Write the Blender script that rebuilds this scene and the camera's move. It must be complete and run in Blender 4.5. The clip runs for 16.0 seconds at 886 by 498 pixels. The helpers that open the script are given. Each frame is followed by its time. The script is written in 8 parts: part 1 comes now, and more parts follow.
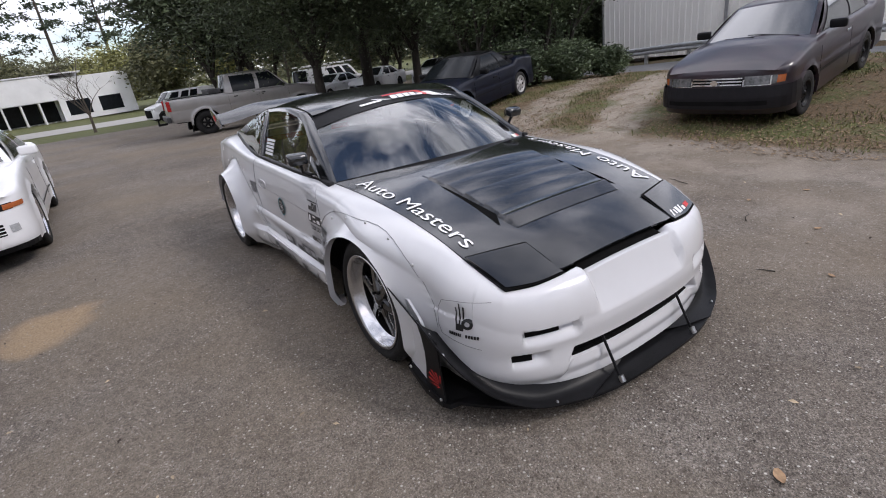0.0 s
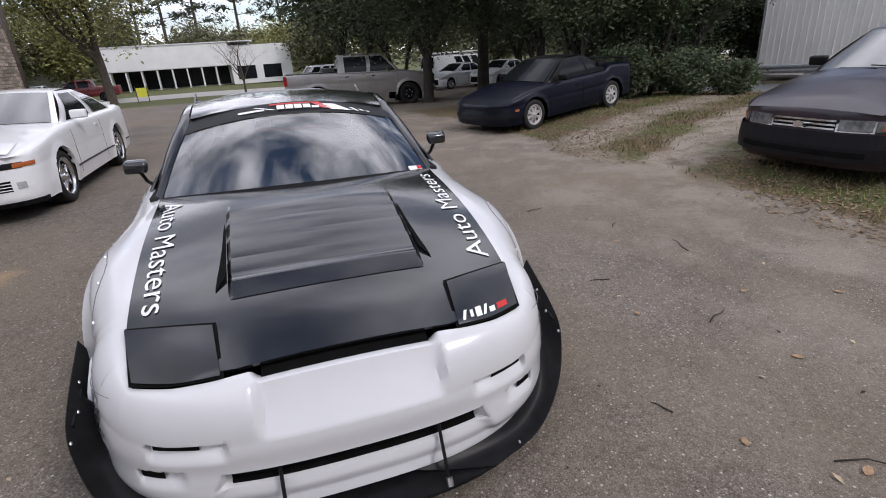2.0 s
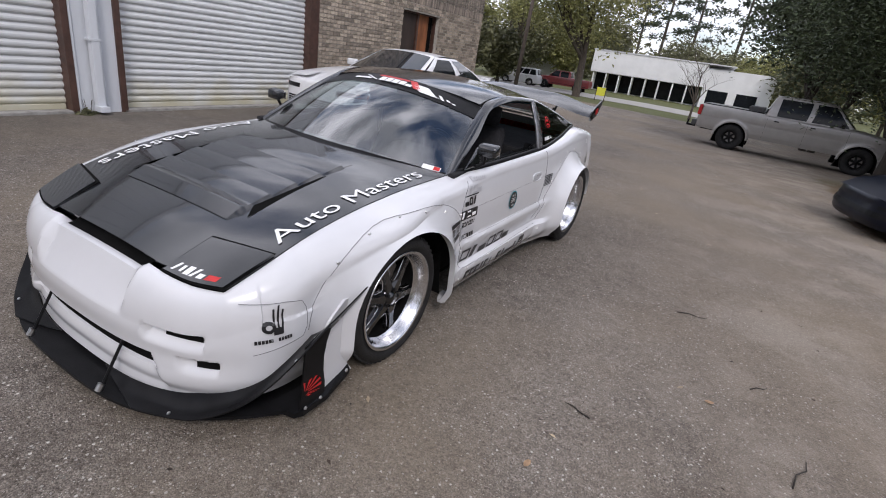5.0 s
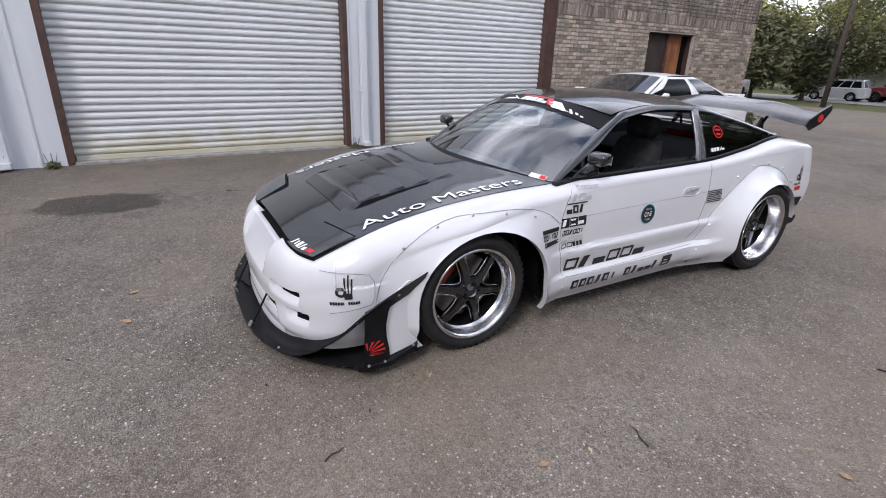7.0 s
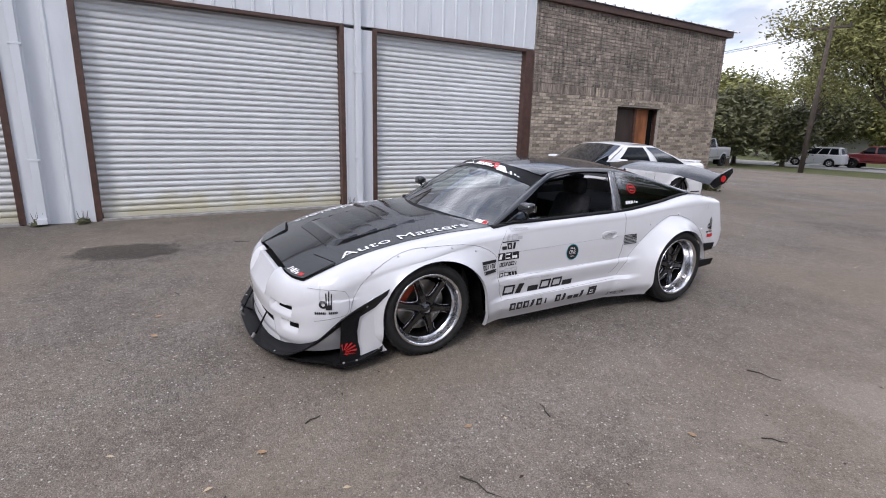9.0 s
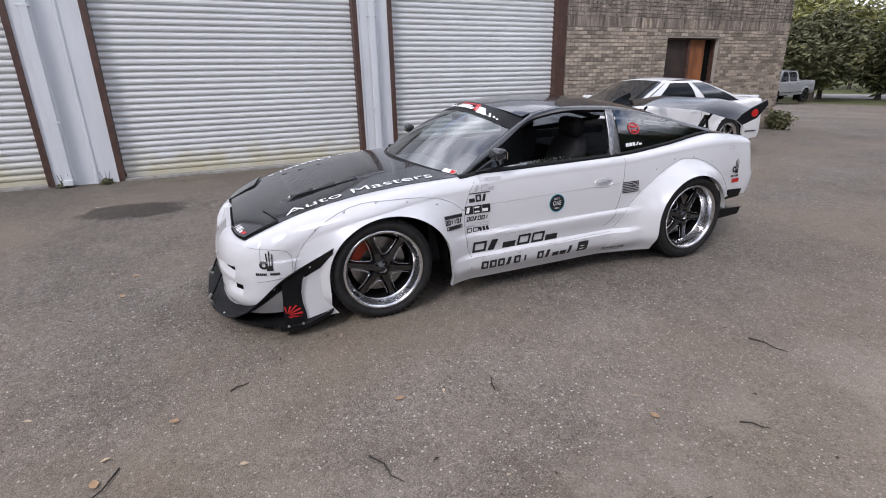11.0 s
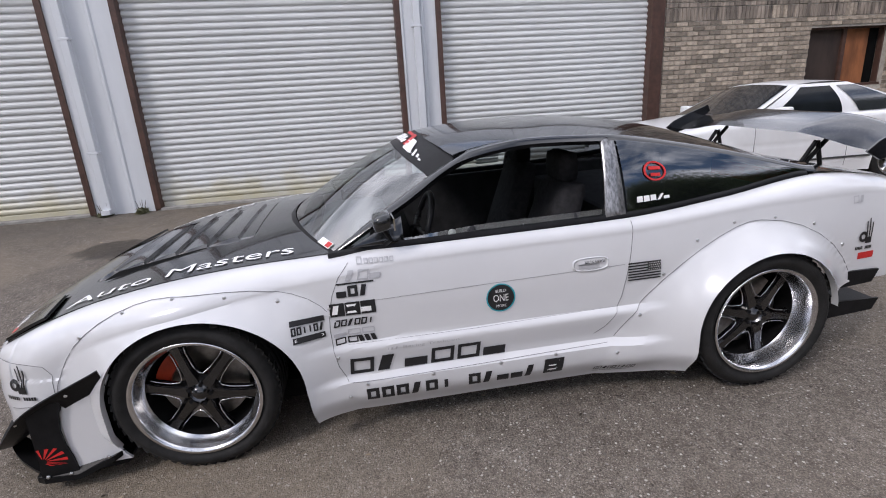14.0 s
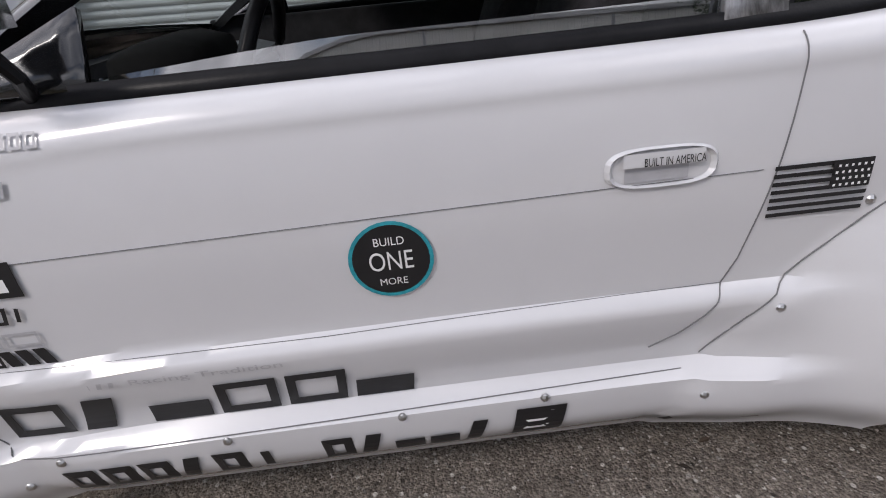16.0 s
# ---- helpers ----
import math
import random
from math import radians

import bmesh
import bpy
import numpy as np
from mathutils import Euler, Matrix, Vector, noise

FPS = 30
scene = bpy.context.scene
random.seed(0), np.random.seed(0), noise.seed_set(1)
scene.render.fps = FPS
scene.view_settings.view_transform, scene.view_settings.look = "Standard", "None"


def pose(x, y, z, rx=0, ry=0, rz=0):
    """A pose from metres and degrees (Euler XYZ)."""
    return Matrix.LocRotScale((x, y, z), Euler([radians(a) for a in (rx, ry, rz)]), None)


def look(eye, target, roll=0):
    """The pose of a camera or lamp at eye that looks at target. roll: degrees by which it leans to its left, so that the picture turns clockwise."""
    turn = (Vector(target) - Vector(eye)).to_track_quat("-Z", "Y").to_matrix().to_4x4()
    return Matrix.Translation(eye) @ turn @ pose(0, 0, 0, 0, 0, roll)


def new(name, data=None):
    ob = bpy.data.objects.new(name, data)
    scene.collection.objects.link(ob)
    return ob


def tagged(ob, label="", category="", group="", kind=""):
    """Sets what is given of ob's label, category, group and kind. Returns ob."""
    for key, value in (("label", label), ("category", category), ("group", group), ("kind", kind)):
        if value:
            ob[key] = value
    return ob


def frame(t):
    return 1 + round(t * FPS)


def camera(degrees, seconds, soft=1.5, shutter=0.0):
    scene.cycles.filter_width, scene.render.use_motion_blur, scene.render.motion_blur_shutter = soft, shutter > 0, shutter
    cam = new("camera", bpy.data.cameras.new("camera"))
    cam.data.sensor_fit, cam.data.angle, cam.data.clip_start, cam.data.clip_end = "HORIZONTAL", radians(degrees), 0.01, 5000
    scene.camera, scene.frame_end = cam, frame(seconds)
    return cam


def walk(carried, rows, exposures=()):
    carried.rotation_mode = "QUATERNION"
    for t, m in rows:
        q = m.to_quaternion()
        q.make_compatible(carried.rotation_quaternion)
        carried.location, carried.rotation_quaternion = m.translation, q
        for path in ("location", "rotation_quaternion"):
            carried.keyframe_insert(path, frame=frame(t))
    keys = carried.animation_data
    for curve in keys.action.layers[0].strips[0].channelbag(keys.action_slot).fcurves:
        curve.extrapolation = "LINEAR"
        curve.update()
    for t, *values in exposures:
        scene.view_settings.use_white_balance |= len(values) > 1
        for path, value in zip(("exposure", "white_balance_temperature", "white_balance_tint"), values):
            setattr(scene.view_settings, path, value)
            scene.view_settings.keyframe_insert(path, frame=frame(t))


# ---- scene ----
cam = camera(83.3, 16.0, 1.0)
PATH = [
    (0, (0.583, 0.452, 1.474), (1.62, 1.986, 0.718), -8.3),
    (0.5, (0.983, 0.325, 1.482), (2.038, 1.86, 0.754), -4.9),
    (1, (1.436, 0.37, 1.475), (2.445, 1.931, 0.736), -1.9),
    (1.5, (1.859, 0.258, 1.469), (2.625, 1.958, 0.744), -7.2),
    (2, (2.271, 0.228, 1.445), (2.888, 1.98, 0.705), -3.9),
    (2.5, (2.766, 0.248, 1.452), (3.334, 2.007, 0.687), -5.1),
    (3, (3.214, 0.161, 1.485), (3.682, 1.974, 0.782), -3.9),
    (3.5, (3.553, 0.329, 1.449), (3.642, 2.197, 0.741), 5.8),
    (4, (3.926, 0.379, 1.456), (3.589, 2.229, 0.775), 0.6),
    (4.5, (4.258, 0.42, 1.445), (3.632, 2.201, 0.783), 0.5),
    (4.7, (4.351, 0.515, 1.426), (3.67, 2.261, 0.728), 4.9),
    (6.8, (5.209, 1.099, 1.417), (3.679, 2.175, 0.708), 3.6),
    (7, (5.303, 1.109, 1.416), (3.715, 2.098, 0.708), 1.6),
    (7.5, (5.575, 1.039, 1.405), (3.937, 1.945, 0.7), -0.7),
    (8, (5.756, 0.876, 1.434), (4.106, 1.872, 0.898), 1.0),
    (8.5, (5.988, 0.846, 1.443), (4.352, 1.893, 0.967), -0.1),
    (8.7, (6.083, 0.862, 1.467), (4.439, 1.905, 1.01), 1.0),
    (10.8, (6.255, 1.552, 1.396), (4.527, 2.387, 0.834), -1.5),
    (11, (6.181, 1.644, 1.397), (4.461, 2.432, 0.746), -1.3),
    (11.5, (6.058, 1.889, 1.385), (4.279, 2.555, 0.759), 3.5),
    (12, (6.053, 2.186, 1.376), (4.238, 2.806, 0.811), 1.0),
    (12.5, (6.029, 2.439, 1.41), (4.146, 2.836, 0.866), -1.5),
    (13, (5.789, 2.648, 1.364), (3.898, 2.965, 0.795), 0.4),
    (13.5, (5.55, 2.962, 1.351), (3.673, 3.357, 0.781), -4.3),
    (14, (5.304, 3.232, 1.374), (3.42, 3.568, 0.792), -3.6),
    (14.5, (4.94, 3.43, 1.372), (3.143, 4.027, 0.728), -3.9),
    (15, (4.636, 3.66, 1.278), (2.839, 4.08, 0.508), -2.3),
    (15.2, (4.508, 3.738, 1.218), (2.74, 4.057, 0.339), 0.1),
    (15.5, (4.324, 3.821, 1.112), (2.601, 4.078, 0.13), -0.7),
    (16, (4.063, 3.822, 0.908), (2.314, 3.992, -0.045), -4.3),
]
walk(cam, [(t, look(eye, target, roll)) for t, eye, target, roll in PATH], [(0, 0.32, 6400, 16), (2, 0.22, 6380, 16), (4.7, 0.26, 6380, 16), (7, 0.51, 6230, 16), (8.7, 0.51, 6210, 16), (12, 0.48, 6320, 16), (14.5, 0.40, 6400, 16), (16, 0.25, 6530, 16)])

# ---- sky, sun, exposure ----
world = bpy.data.worlds.new("sky")
scene.world = world
world.use_nodes = True
wn, wl = world.node_tree.nodes, world.node_tree.links
wn.clear()
w_out = wn.new("ShaderNodeOutputWorld")
w_bg = wn.new("ShaderNodeBackground")
w_sky = wn.new("ShaderNodeTexSky")
w_sky.sky_type = "NISHITA"
w_sky.sun_disc = False
w_sky.sun_elevation = radians(42)
w_sky.sun_rotation = radians(215)
w_co = wn.new("ShaderNodeTexCoord")
w_map = wn.new("ShaderNodeMapping")
w_map.inputs["Scale"].default_value = (1.0, 1.0, 2.6)
w_n = wn.new("ShaderNodeTexNoise")
w_n.inputs["Scale"].default_value = 2.1
w_n.inputs["Detail"].default_value = 7
w_n.inputs["Roughness"].default_value = 0.56
w_n.inputs["Distortion"].default_value = 0.35
w_cov = wn.new("ShaderNodeValToRGB")
w_cov.color_ramp.elements[0].position = 0.37
w_cov.color_ramp.elements[1].position = 0.53
w_n2 = wn.new("ShaderNodeTexNoise")
w_n2.inputs["Scale"].default_value = 3.4
w_n2.inputs["Detail"].default_value = 5
w_cl = wn.new("ShaderNodeValToRGB")
w_cl.color_ramp.elements[0].position = 0.34
w_cl.color_ramp.elements[0].color = (4.6, 4.9, 5.4, 1)
w_cl.color_ramp.elements[1].position = 0.66
w_cl.color_ramp.elements[1].color = (14.6, 15.0, 15.9, 1)
w_mix = wn.new("ShaderNodeMix")
w_mix.data_type = "RGBA"
wl.new(w_co.outputs["Generated"], w_map.inputs["Vector"])
wl.new(w_map.outputs["Vector"], w_n.inputs["Vector"])
wl.new(w_map.outputs["Vector"], w_n2.inputs["Vector"])
wl.new(w_n.outputs["Fac"], w_cov.inputs["Fac"])
wl.new(w_n2.outputs["Fac"], w_cl.inputs["Fac"])
wl.new(w_cov.outputs["Color"], w_mix.inputs["Factor"])
wl.new(w_sky.outputs["Color"], w_mix.inputs["A"])
wl.new(w_cl.outputs["Color"], w_mix.inputs["B"])
wl.new(w_mix.outputs["Result"], w_bg.inputs["Color"])
w_bg.inputs["Strength"].default_value = 0.117
wl.new(w_bg.outputs["Background"], w_out.inputs["Surface"])

sun = new("sun", bpy.data.lights.new("sun", "SUN"))
sun.data.energy = 1.3
sun.data.angle = radians(14)
sun.data.color = (1.0, 0.96, 0.9)
sun.matrix_world = look((14, -18, 22), (0, 0, 0))

# ---- materials ----
MATS = {}


def mat(name, col, rough=0.5, metal=0.0, var=0.12, scale=6.0, bump=0.0, bscale=80.0, coat=0.0, col2=None, spec=0.5, trans=0.0, stretch=(1, 1, 1), rnd=0.0):
    """A surface with colour variation at two scales, fine relief, and gloss."""
    if name in MATS:
        return MATS[name]
    m = bpy.data.materials.new(name)
    m.use_nodes = True
    n, l = m.node_tree.nodes, m.node_tree.links
    b = n["Principled BSDF"]
    co = n.new("ShaderNodeTexCoord")
    mp = n.new("ShaderNodeMapping")
    mp.inputs["Scale"].default_value = stretch
    l.new(co.outputs["Object"], mp.inputs["Vector"])
    n1 = n.new("ShaderNodeTexNoise")
    n1.inputs["Scale"].default_value = scale
    n1.inputs["Detail"].default_value = 6
    n1.inputs["Roughness"].default_value = 0.62
    l.new(mp.outputs["Vector"], n1.inputs["Vector"])
    r = n.new("ShaderNodeValToRGB")
    c2 = col2 or tuple(c * (1 - var) for c in col)
    c1 = tuple(min(1, c * (1 + var * 0.6)) for c in col)
    r.color_ramp.elements[0].position, r.color_ramp.elements[1].position = 0.32, 0.66
    r.color_ramp.elements[0].color = (*c2, 1)
    r.color_ramp.elements[1].color = (*c1, 1)
    l.new(n1.outputs["Fac"], r.inputs["Fac"])
    colour = r.outputs["Color"]
    if rnd:
        oi = n.new("ShaderNodeObjectInfo")
        gi = n.new("ShaderNodeNewGeometry")
        ad = n.new("ShaderNodeMath")
        ad.operation = "ADD"
        l.new(oi.outputs["Random"], ad.inputs[0])
        l.new(gi.outputs["Random Per Island"], ad.inputs[1])
        fr = n.new("ShaderNodeMath")
        fr.operation = "FRACT"
        l.new(ad.outputs[0], fr.inputs[0])
        mr = n.new("ShaderNodeMapRange")
        mr.inputs["To Min"].default_value, mr.inputs["To Max"].default_value = 1 - rnd, 1 + rnd * 0.7
        l.new(fr.outputs[0], mr.inputs["Value"])
        hs = n.new("ShaderNodeHueSaturation")
        l.new(mr.outputs["Result"], hs.inputs["Value"])
        l.new(colour, hs.inputs["Color"])
        colour = hs.outputs["Color"]
    l.new(colour, b.inputs["Base Color"])
    b.inputs["Roughness"].default_value = rough
    b.inputs["Metallic"].default_value = metal
    b.inputs["Coat Weight"].default_value = coat
    b.inputs["Coat Roughness"].default_value = 0.04
    b.inputs["Specular IOR Level"].default_value = spec
    b.inputs["Transmission Weight"].default_value = trans
    if bump:
        n2 = n.new("ShaderNodeTexNoise")
        n2.inputs["Scale"].default_value = bscale
        n2.inputs["Detail"].default_value = 4
        l.new(mp.outputs["Vector"], n2.inputs["Vector"])
        bp = n.new("ShaderNodeBump")
        bp.inputs["Strength"].default_value = bump
        bp.inputs["Distance"].default_value = 0.01
        l.new(n2.outputs["Fac"], bp.inputs["Height"])
        l.new(bp.outputs["Normal"], b.inputs["Normal"])
    MATS[name] = m
    return m


def glass(name, tint, alpha_mix, rough=0.0):
    """Thin window glass: clear film that reflects by angle."""
    m = bpy.data.materials.new(name)
    m.use_nodes = True
    n, l = m.node_tree.nodes, m.node_tree.links
    n.clear()
    o = n.new("ShaderNodeOutputMaterial")
    t = n.new("ShaderNodeBsdfTransparent")
    t.inputs["Color"].default_value = (*tint, 1)
    g = n.new("ShaderNodeBsdfGlossy")
    g.inputs["Roughness"].default_value = rough
    lw = n.new("ShaderNodeLayerWeight")
    lw.inputs["Blend"].default_value = 0.5
    pw = n.new("ShaderNodeMath")
    pw.operation = "POWER"
    pw.inputs[1].default_value = 3.6
    l.new(lw.outputs["Facing"], pw.inputs[0])
    f = n.new("ShaderNodeMath")
    f.operation = "MULTIPLY_ADD"
    f.inputs[1].default_value = 0.92 - alpha_mix
    f.inputs[2].default_value = alpha_mix
    l.new(pw.outputs[0], f.inputs[0])
    x = n.new("ShaderNodeMixShader")
    l.new(f.outputs[0], x.inputs["Fac"])
    l.new(t.outputs["BSDF"], x.inputs[1])
    l.new(g.outputs["BSDF"], x.inputs[2])
    l.new(x.outputs["Shader"], o.inputs["Surface"])
    MATS[name] = m
    return m


M_WHITE = mat("white car paint", (0.62, 0.62, 0.635), 0.26, 0, 0.03, 2.5, 0.0, coat=0.7)
M_CARBON = mat("gloss black carbon", (0.012, 0.013, 0.015), 0.16, 0, 0.5, 3.0, 0.02, 700, coat=0.7, spec=0.5)
M_BLACK = mat("satin black", (0.010, 0.010, 0.011), 0.34, 0, 0.4, 9, 0.05, 200, spec=0.12)
M_MATTE = mat("matte black", (0.006, 0.006, 0.006), 0.85, 0, 0.4, 9, spec=0.08)
M_RUBBER = mat("tyre rubber", (0.015, 0.0145, 0.0145), 0.74, 0, 0.45, 16, 0.25, 150, spec=0.35)
M_LIP = mat("polished aluminium", (0.66, 0.66, 0.68), 0.24, 1.0, 0.15, 20)
M_SPOKE = mat("gloss black wheel", (0.008, 0.008, 0.009), 0.16, 0.2, 0.3, 9, coat=1.0)
M_BOLT = mat("steel bolt", (0.6, 0.6, 0.6), 0.3, 1.0, 0.2, 40)
M_DISC = mat("brake disc", (0.32, 0.31, 0.30), 0.35, 1.0, 0.3, 30)
M_CALIPER = mat("orange brake caliper", (0.42, 0.045, 0.015), 0.4, 0, 0.2, 20)
M_DECAL = mat("black vinyl", (0.012, 0.012, 0.014), 0.4, 0, 0.2, 30)
M_DECALW = mat("white vinyl", (0.82, 0.82, 0.82), 0.4, 0, 0.04, 30)
M_DECALG = mat("grey vinyl", (0.42, 0.42, 0.44), 0.4, 0, 0.1, 30)
M_RED = mat("red vinyl", (0.55, 0.02, 0.02), 0.4, 0, 0.15, 30)
M_TEAL = mat("teal vinyl", (0.02, 0.30, 0.36), 0.4, 0, 0.3, 90)
M_INTERIOR = mat("dark interior trim", (0.026, 0.026, 0.028), 0.8, 0, 0.3, 12, 0.2, 90, spec=0.15)
M_SEAT = mat("grey seat cloth", (0.034, 0.033, 0.036), 0.95, 0, 0.3, 30, 0.4, 300, spec=0.15)
M_GLASS = glass("clear car glass", (0.72, 0.80, 0.79), 0.27)
M_TINT = glass("tinted car glass", (0.22, 0.24, 0.26), 0.24)
M_LAMP = mat("clear lamp", (0.62, 0.63, 0.64), 0.12, 0.35, 0.2, 40, coat=1.0)
M_AMBER = mat("amber lamp", (0.40, 0.105, 0.025), 0.2, 0, 0.2, 40, coat=1.0)
M_TAIL = mat("red tail lamp", (0.38, 0.012, 0.012), 0.2, 0, 0.3, 30, coat=1.0)
M_SEAM = mat("shadowed panel gap", (0.16, 0.16, 0.165), 0.6, 0, 0.2, 30)
M_LENS = mat("clouded lamp glass", (0.20, 0.205, 0.21), 0.1, 0.5, 0.5, 24, coat=1.0)
M_PALE = mat("pale grey painted wheel", (0.42, 0.41, 0.40), 0.5, 0.1, 0.2, 20)
M_CHROME = mat("chrome", (0.75, 0.75, 0.76), 0.12, 1.0, 0.1, 20)


# ---- mesh helpers ----
def link(name, bm, material, parent=None, smooth=False, mats=None):
    me = bpy.data.meshes.new(name)
    bm.normal_update()
    bm.to_mesh(me)
    bm.free()
    for mm in mats or [material]:
        me.materials.append(mm)
    if smooth:
        me.polygons.foreach_set("use_smooth", [True] * len(me.polygons))
    ob = new(name, me)
    if parent is not None:
        ob.parent = parent
    return ob


def part(name, bm, material, parent, label="", smooth=False, mats=None):
    ob = link(name, bm, material, parent, smooth, mats)
    if label:
        ob["label"] = label
    return ob


def thing(name, m, label, category, group="", kind=""):
    ob = new(name)
    ob.empty_display_size = 0.1
    ob.matrix_basis = m
    return tagged(ob, label, category, group, kind)


def box(bm, a, b, bevel=0.0):
    c = [(p + q) / 2 for p, q in zip(a, b)]
    s = [abs(q - p) for p, q in zip(a, b)]
    r = bmesh.ops.create_cube(bm, size=1, matrix=Matrix.Translation(c) @ Matrix.Diagonal((*s, 1)))
    if bevel:
        ed = list({e for v in r["verts"] for e in v.link_edges})
        bmesh.ops.bevel(bm, geom=ed, offset=bevel, segments=2, profile=0.6, affect="EDGES")
    return bm


def boxed(a, b, bevel=0.0):
    return box(bmesh.new(), a, b, bevel)


def tube(bm, pts, radii, seg=8, cap=True):
    """A round bar through pts; radii one number or one per point."""
    pts = [Vector(p) for p in pts]
    if not isinstance(radii, (list, tuple)):
        radii = [radii] * len(pts)
    rings = []
    for i, p in enumerate(pts):
        d = (pts[min(i + 1, len(pts) - 1)] - pts[max(i - 1, 0)]).normalized()
        a = d.orthogonal().normalized() if abs(d.z) > 0.9 else d.cross(Vector((0, 0, 1))).normalized()
        c = d.cross(a)
        rings.append([bm.verts.new(p + (a * math.cos(2 * math.pi * k / seg) + c * math.sin(2 * math.pi * k / seg)) * radii[i]) for k in range(seg)])
    for r0, r1 in zip(rings, rings[1:]):
        for k in range(seg):
            bm.faces.new((r0[k], r0[(k + 1) % seg], r1[(k + 1) % seg], r1[k]))
    if cap:
        bm.faces.new(rings[0][::-1])
        bm.faces.new(rings[-1])
    return bm


def lathe(bm, prof, seg=48, m=None, closed=False):
    """Turns (axial, radius) pairs round the local x axis."""
    m = m or Matrix.Identity(4)
    rings = []
    for x, r in prof:
        rings.append([bm.verts.new(m @ Vector((x, r * math.cos(2 * math.pi * k / seg), r * math.sin(2 * math.pi * k / seg)))) for k in range(seg)])
    pairs = list(zip(rings, rings[1:])) + ([(rings[-1], rings[0])] if closed else [])
    for r0, r1 in pairs:
        for k in range(seg):
            bm.faces.new((r0[k], r1[k], r1[(k + 1) % seg], r0[(k + 1) % seg]))
    return bm


def sheet(bm, fn, nu, nv, flip=False):
    """A grid of fn(u, v), u and v from 0 to 1."""
    g = [[bm.verts.new(fn(i / nu, j / nv)) for j in range(nv + 1)] for i in range(nu + 1)]
    fs = []
    for i in range(nu):
        for j in range(nv):
            q = (g[i][j], g[i + 1][j], g[i + 1][j + 1], g[i][j + 1])
            fs.append(bm.faces.new(q[::-1] if flip else q))
    return fs


def solid(ob, t, offset=-1):
    md = ob.modifiers.new("thickness", "SOLIDIFY")
    md.thickness = t
    md.offset = offset
    if ob.data.polygons[0].use_smooth:
        ob.modifiers.new("edge", "EDGE_SPLIT").split_angle = radians(32)
    ob.modifiers.new("crisp", "WEIGHTED_NORMAL").weight = 90
    return ob


def prism(bm, pts, z0, z1):
    """An upright block over the outline pts."""
    lo = [bm.verts.new((x, y, z0)) for x, y in pts]
    hi = [bm.verts.new((x, y, z1)) for x, y in pts]
    n = len(pts)
    for i in range(n):
        bm.faces.new((lo[i], lo[(i + 1) % n], hi[(i + 1) % n], hi[i]))
    bm.faces.new(hi)
    bm.faces.new(lo[::-1])
    return bm


def curve(*pts):
    """A smooth function through (x, value) pairs that does not overshoot."""
    xs, ys = [float(p[0]) for p in pts], [float(p[1]) for p in pts]
    d = [(ys[i + 1] - ys[i]) / (xs[i + 1] - xs[i]) for i in range(len(xs) - 1)]
    t = [d[0]] + [0.0 if d[i - 1] * d[i] <= 0 else 2 * d[i - 1] * d[i] / (d[i - 1] + d[i]) for i in range(1, len(d))] + [d[-1]]

    def f(x):
        if x <= xs[0]:
            return ys[0]
        if x >= xs[-1]:
            return ys[-1]
        i = max(k for k in range(len(xs) - 1) if xs[k] <= x)
        h = xs[i + 1] - xs[i]
        u = (x - xs[i]) / h
        return ((1 + 2 * u) * (1 - u) ** 2 * ys[i] + u * (1 - u) ** 2 * h * t[i] + u * u * (3 - 2 * u) * ys[i + 1] + u * u * (u - 1) * h * t[i + 1])

    return f


def sstep(a, b, x):
    u = min(1, max(0, (x - a) / (b - a)))
    return u * u * (3 - 2 * u)


# ---- ground ----
G_Y = curve((-30, -0.1), (-6, -0.06), (0.4, 0.02), (2.5, 0.052), (5, 0.085), (8, 0.06), (10, 0.055), (12, 0.02), (17, -0.17), (33, -0.62), (50, -1.0), (70, -1.05))
G_X = curve((-2.8, 0.0), (3.3, -0.122), (7, -0.19), (30, -0.3))


def ground_z(x, y):
    f = G_Y(y)
    near = sstep(-2.4, 0.6, x) if y < 11 else sstep(-2.4, 0.6, x) + (1 - sstep(-2.4, 0.6, x)) * sstep(11, 16, y)
    z = G_X(x) + f * near
    bank = sstep(6.7, 9.6, x) * (1 - sstep(12.0, 16.5, x)) * (1 - sstep(9, 15, y))
    z -= 0.32 * sstep(15.2, 18.5, x) * (1 - sstep(20, 30, y))
    z += bank * (0.20 + 0.22 * sstep(8.2, 11.5, x) * (1 - sstep(4, 9, y)))
    return z


def spread(lo, hi, fine_lo, fine_hi, step):
    out = [fine_lo + i * step for i in range(int((fine_hi - fine_lo) / step) + 1)]
    s, v = step, out[-1]
    while v < hi:
        s *= 1.3
        v += s
        out.append(v)
    s, v = step, out[0]
    while v > lo:
        s *= 1.3
        v -= s
        out.insert(0, v)
    return out


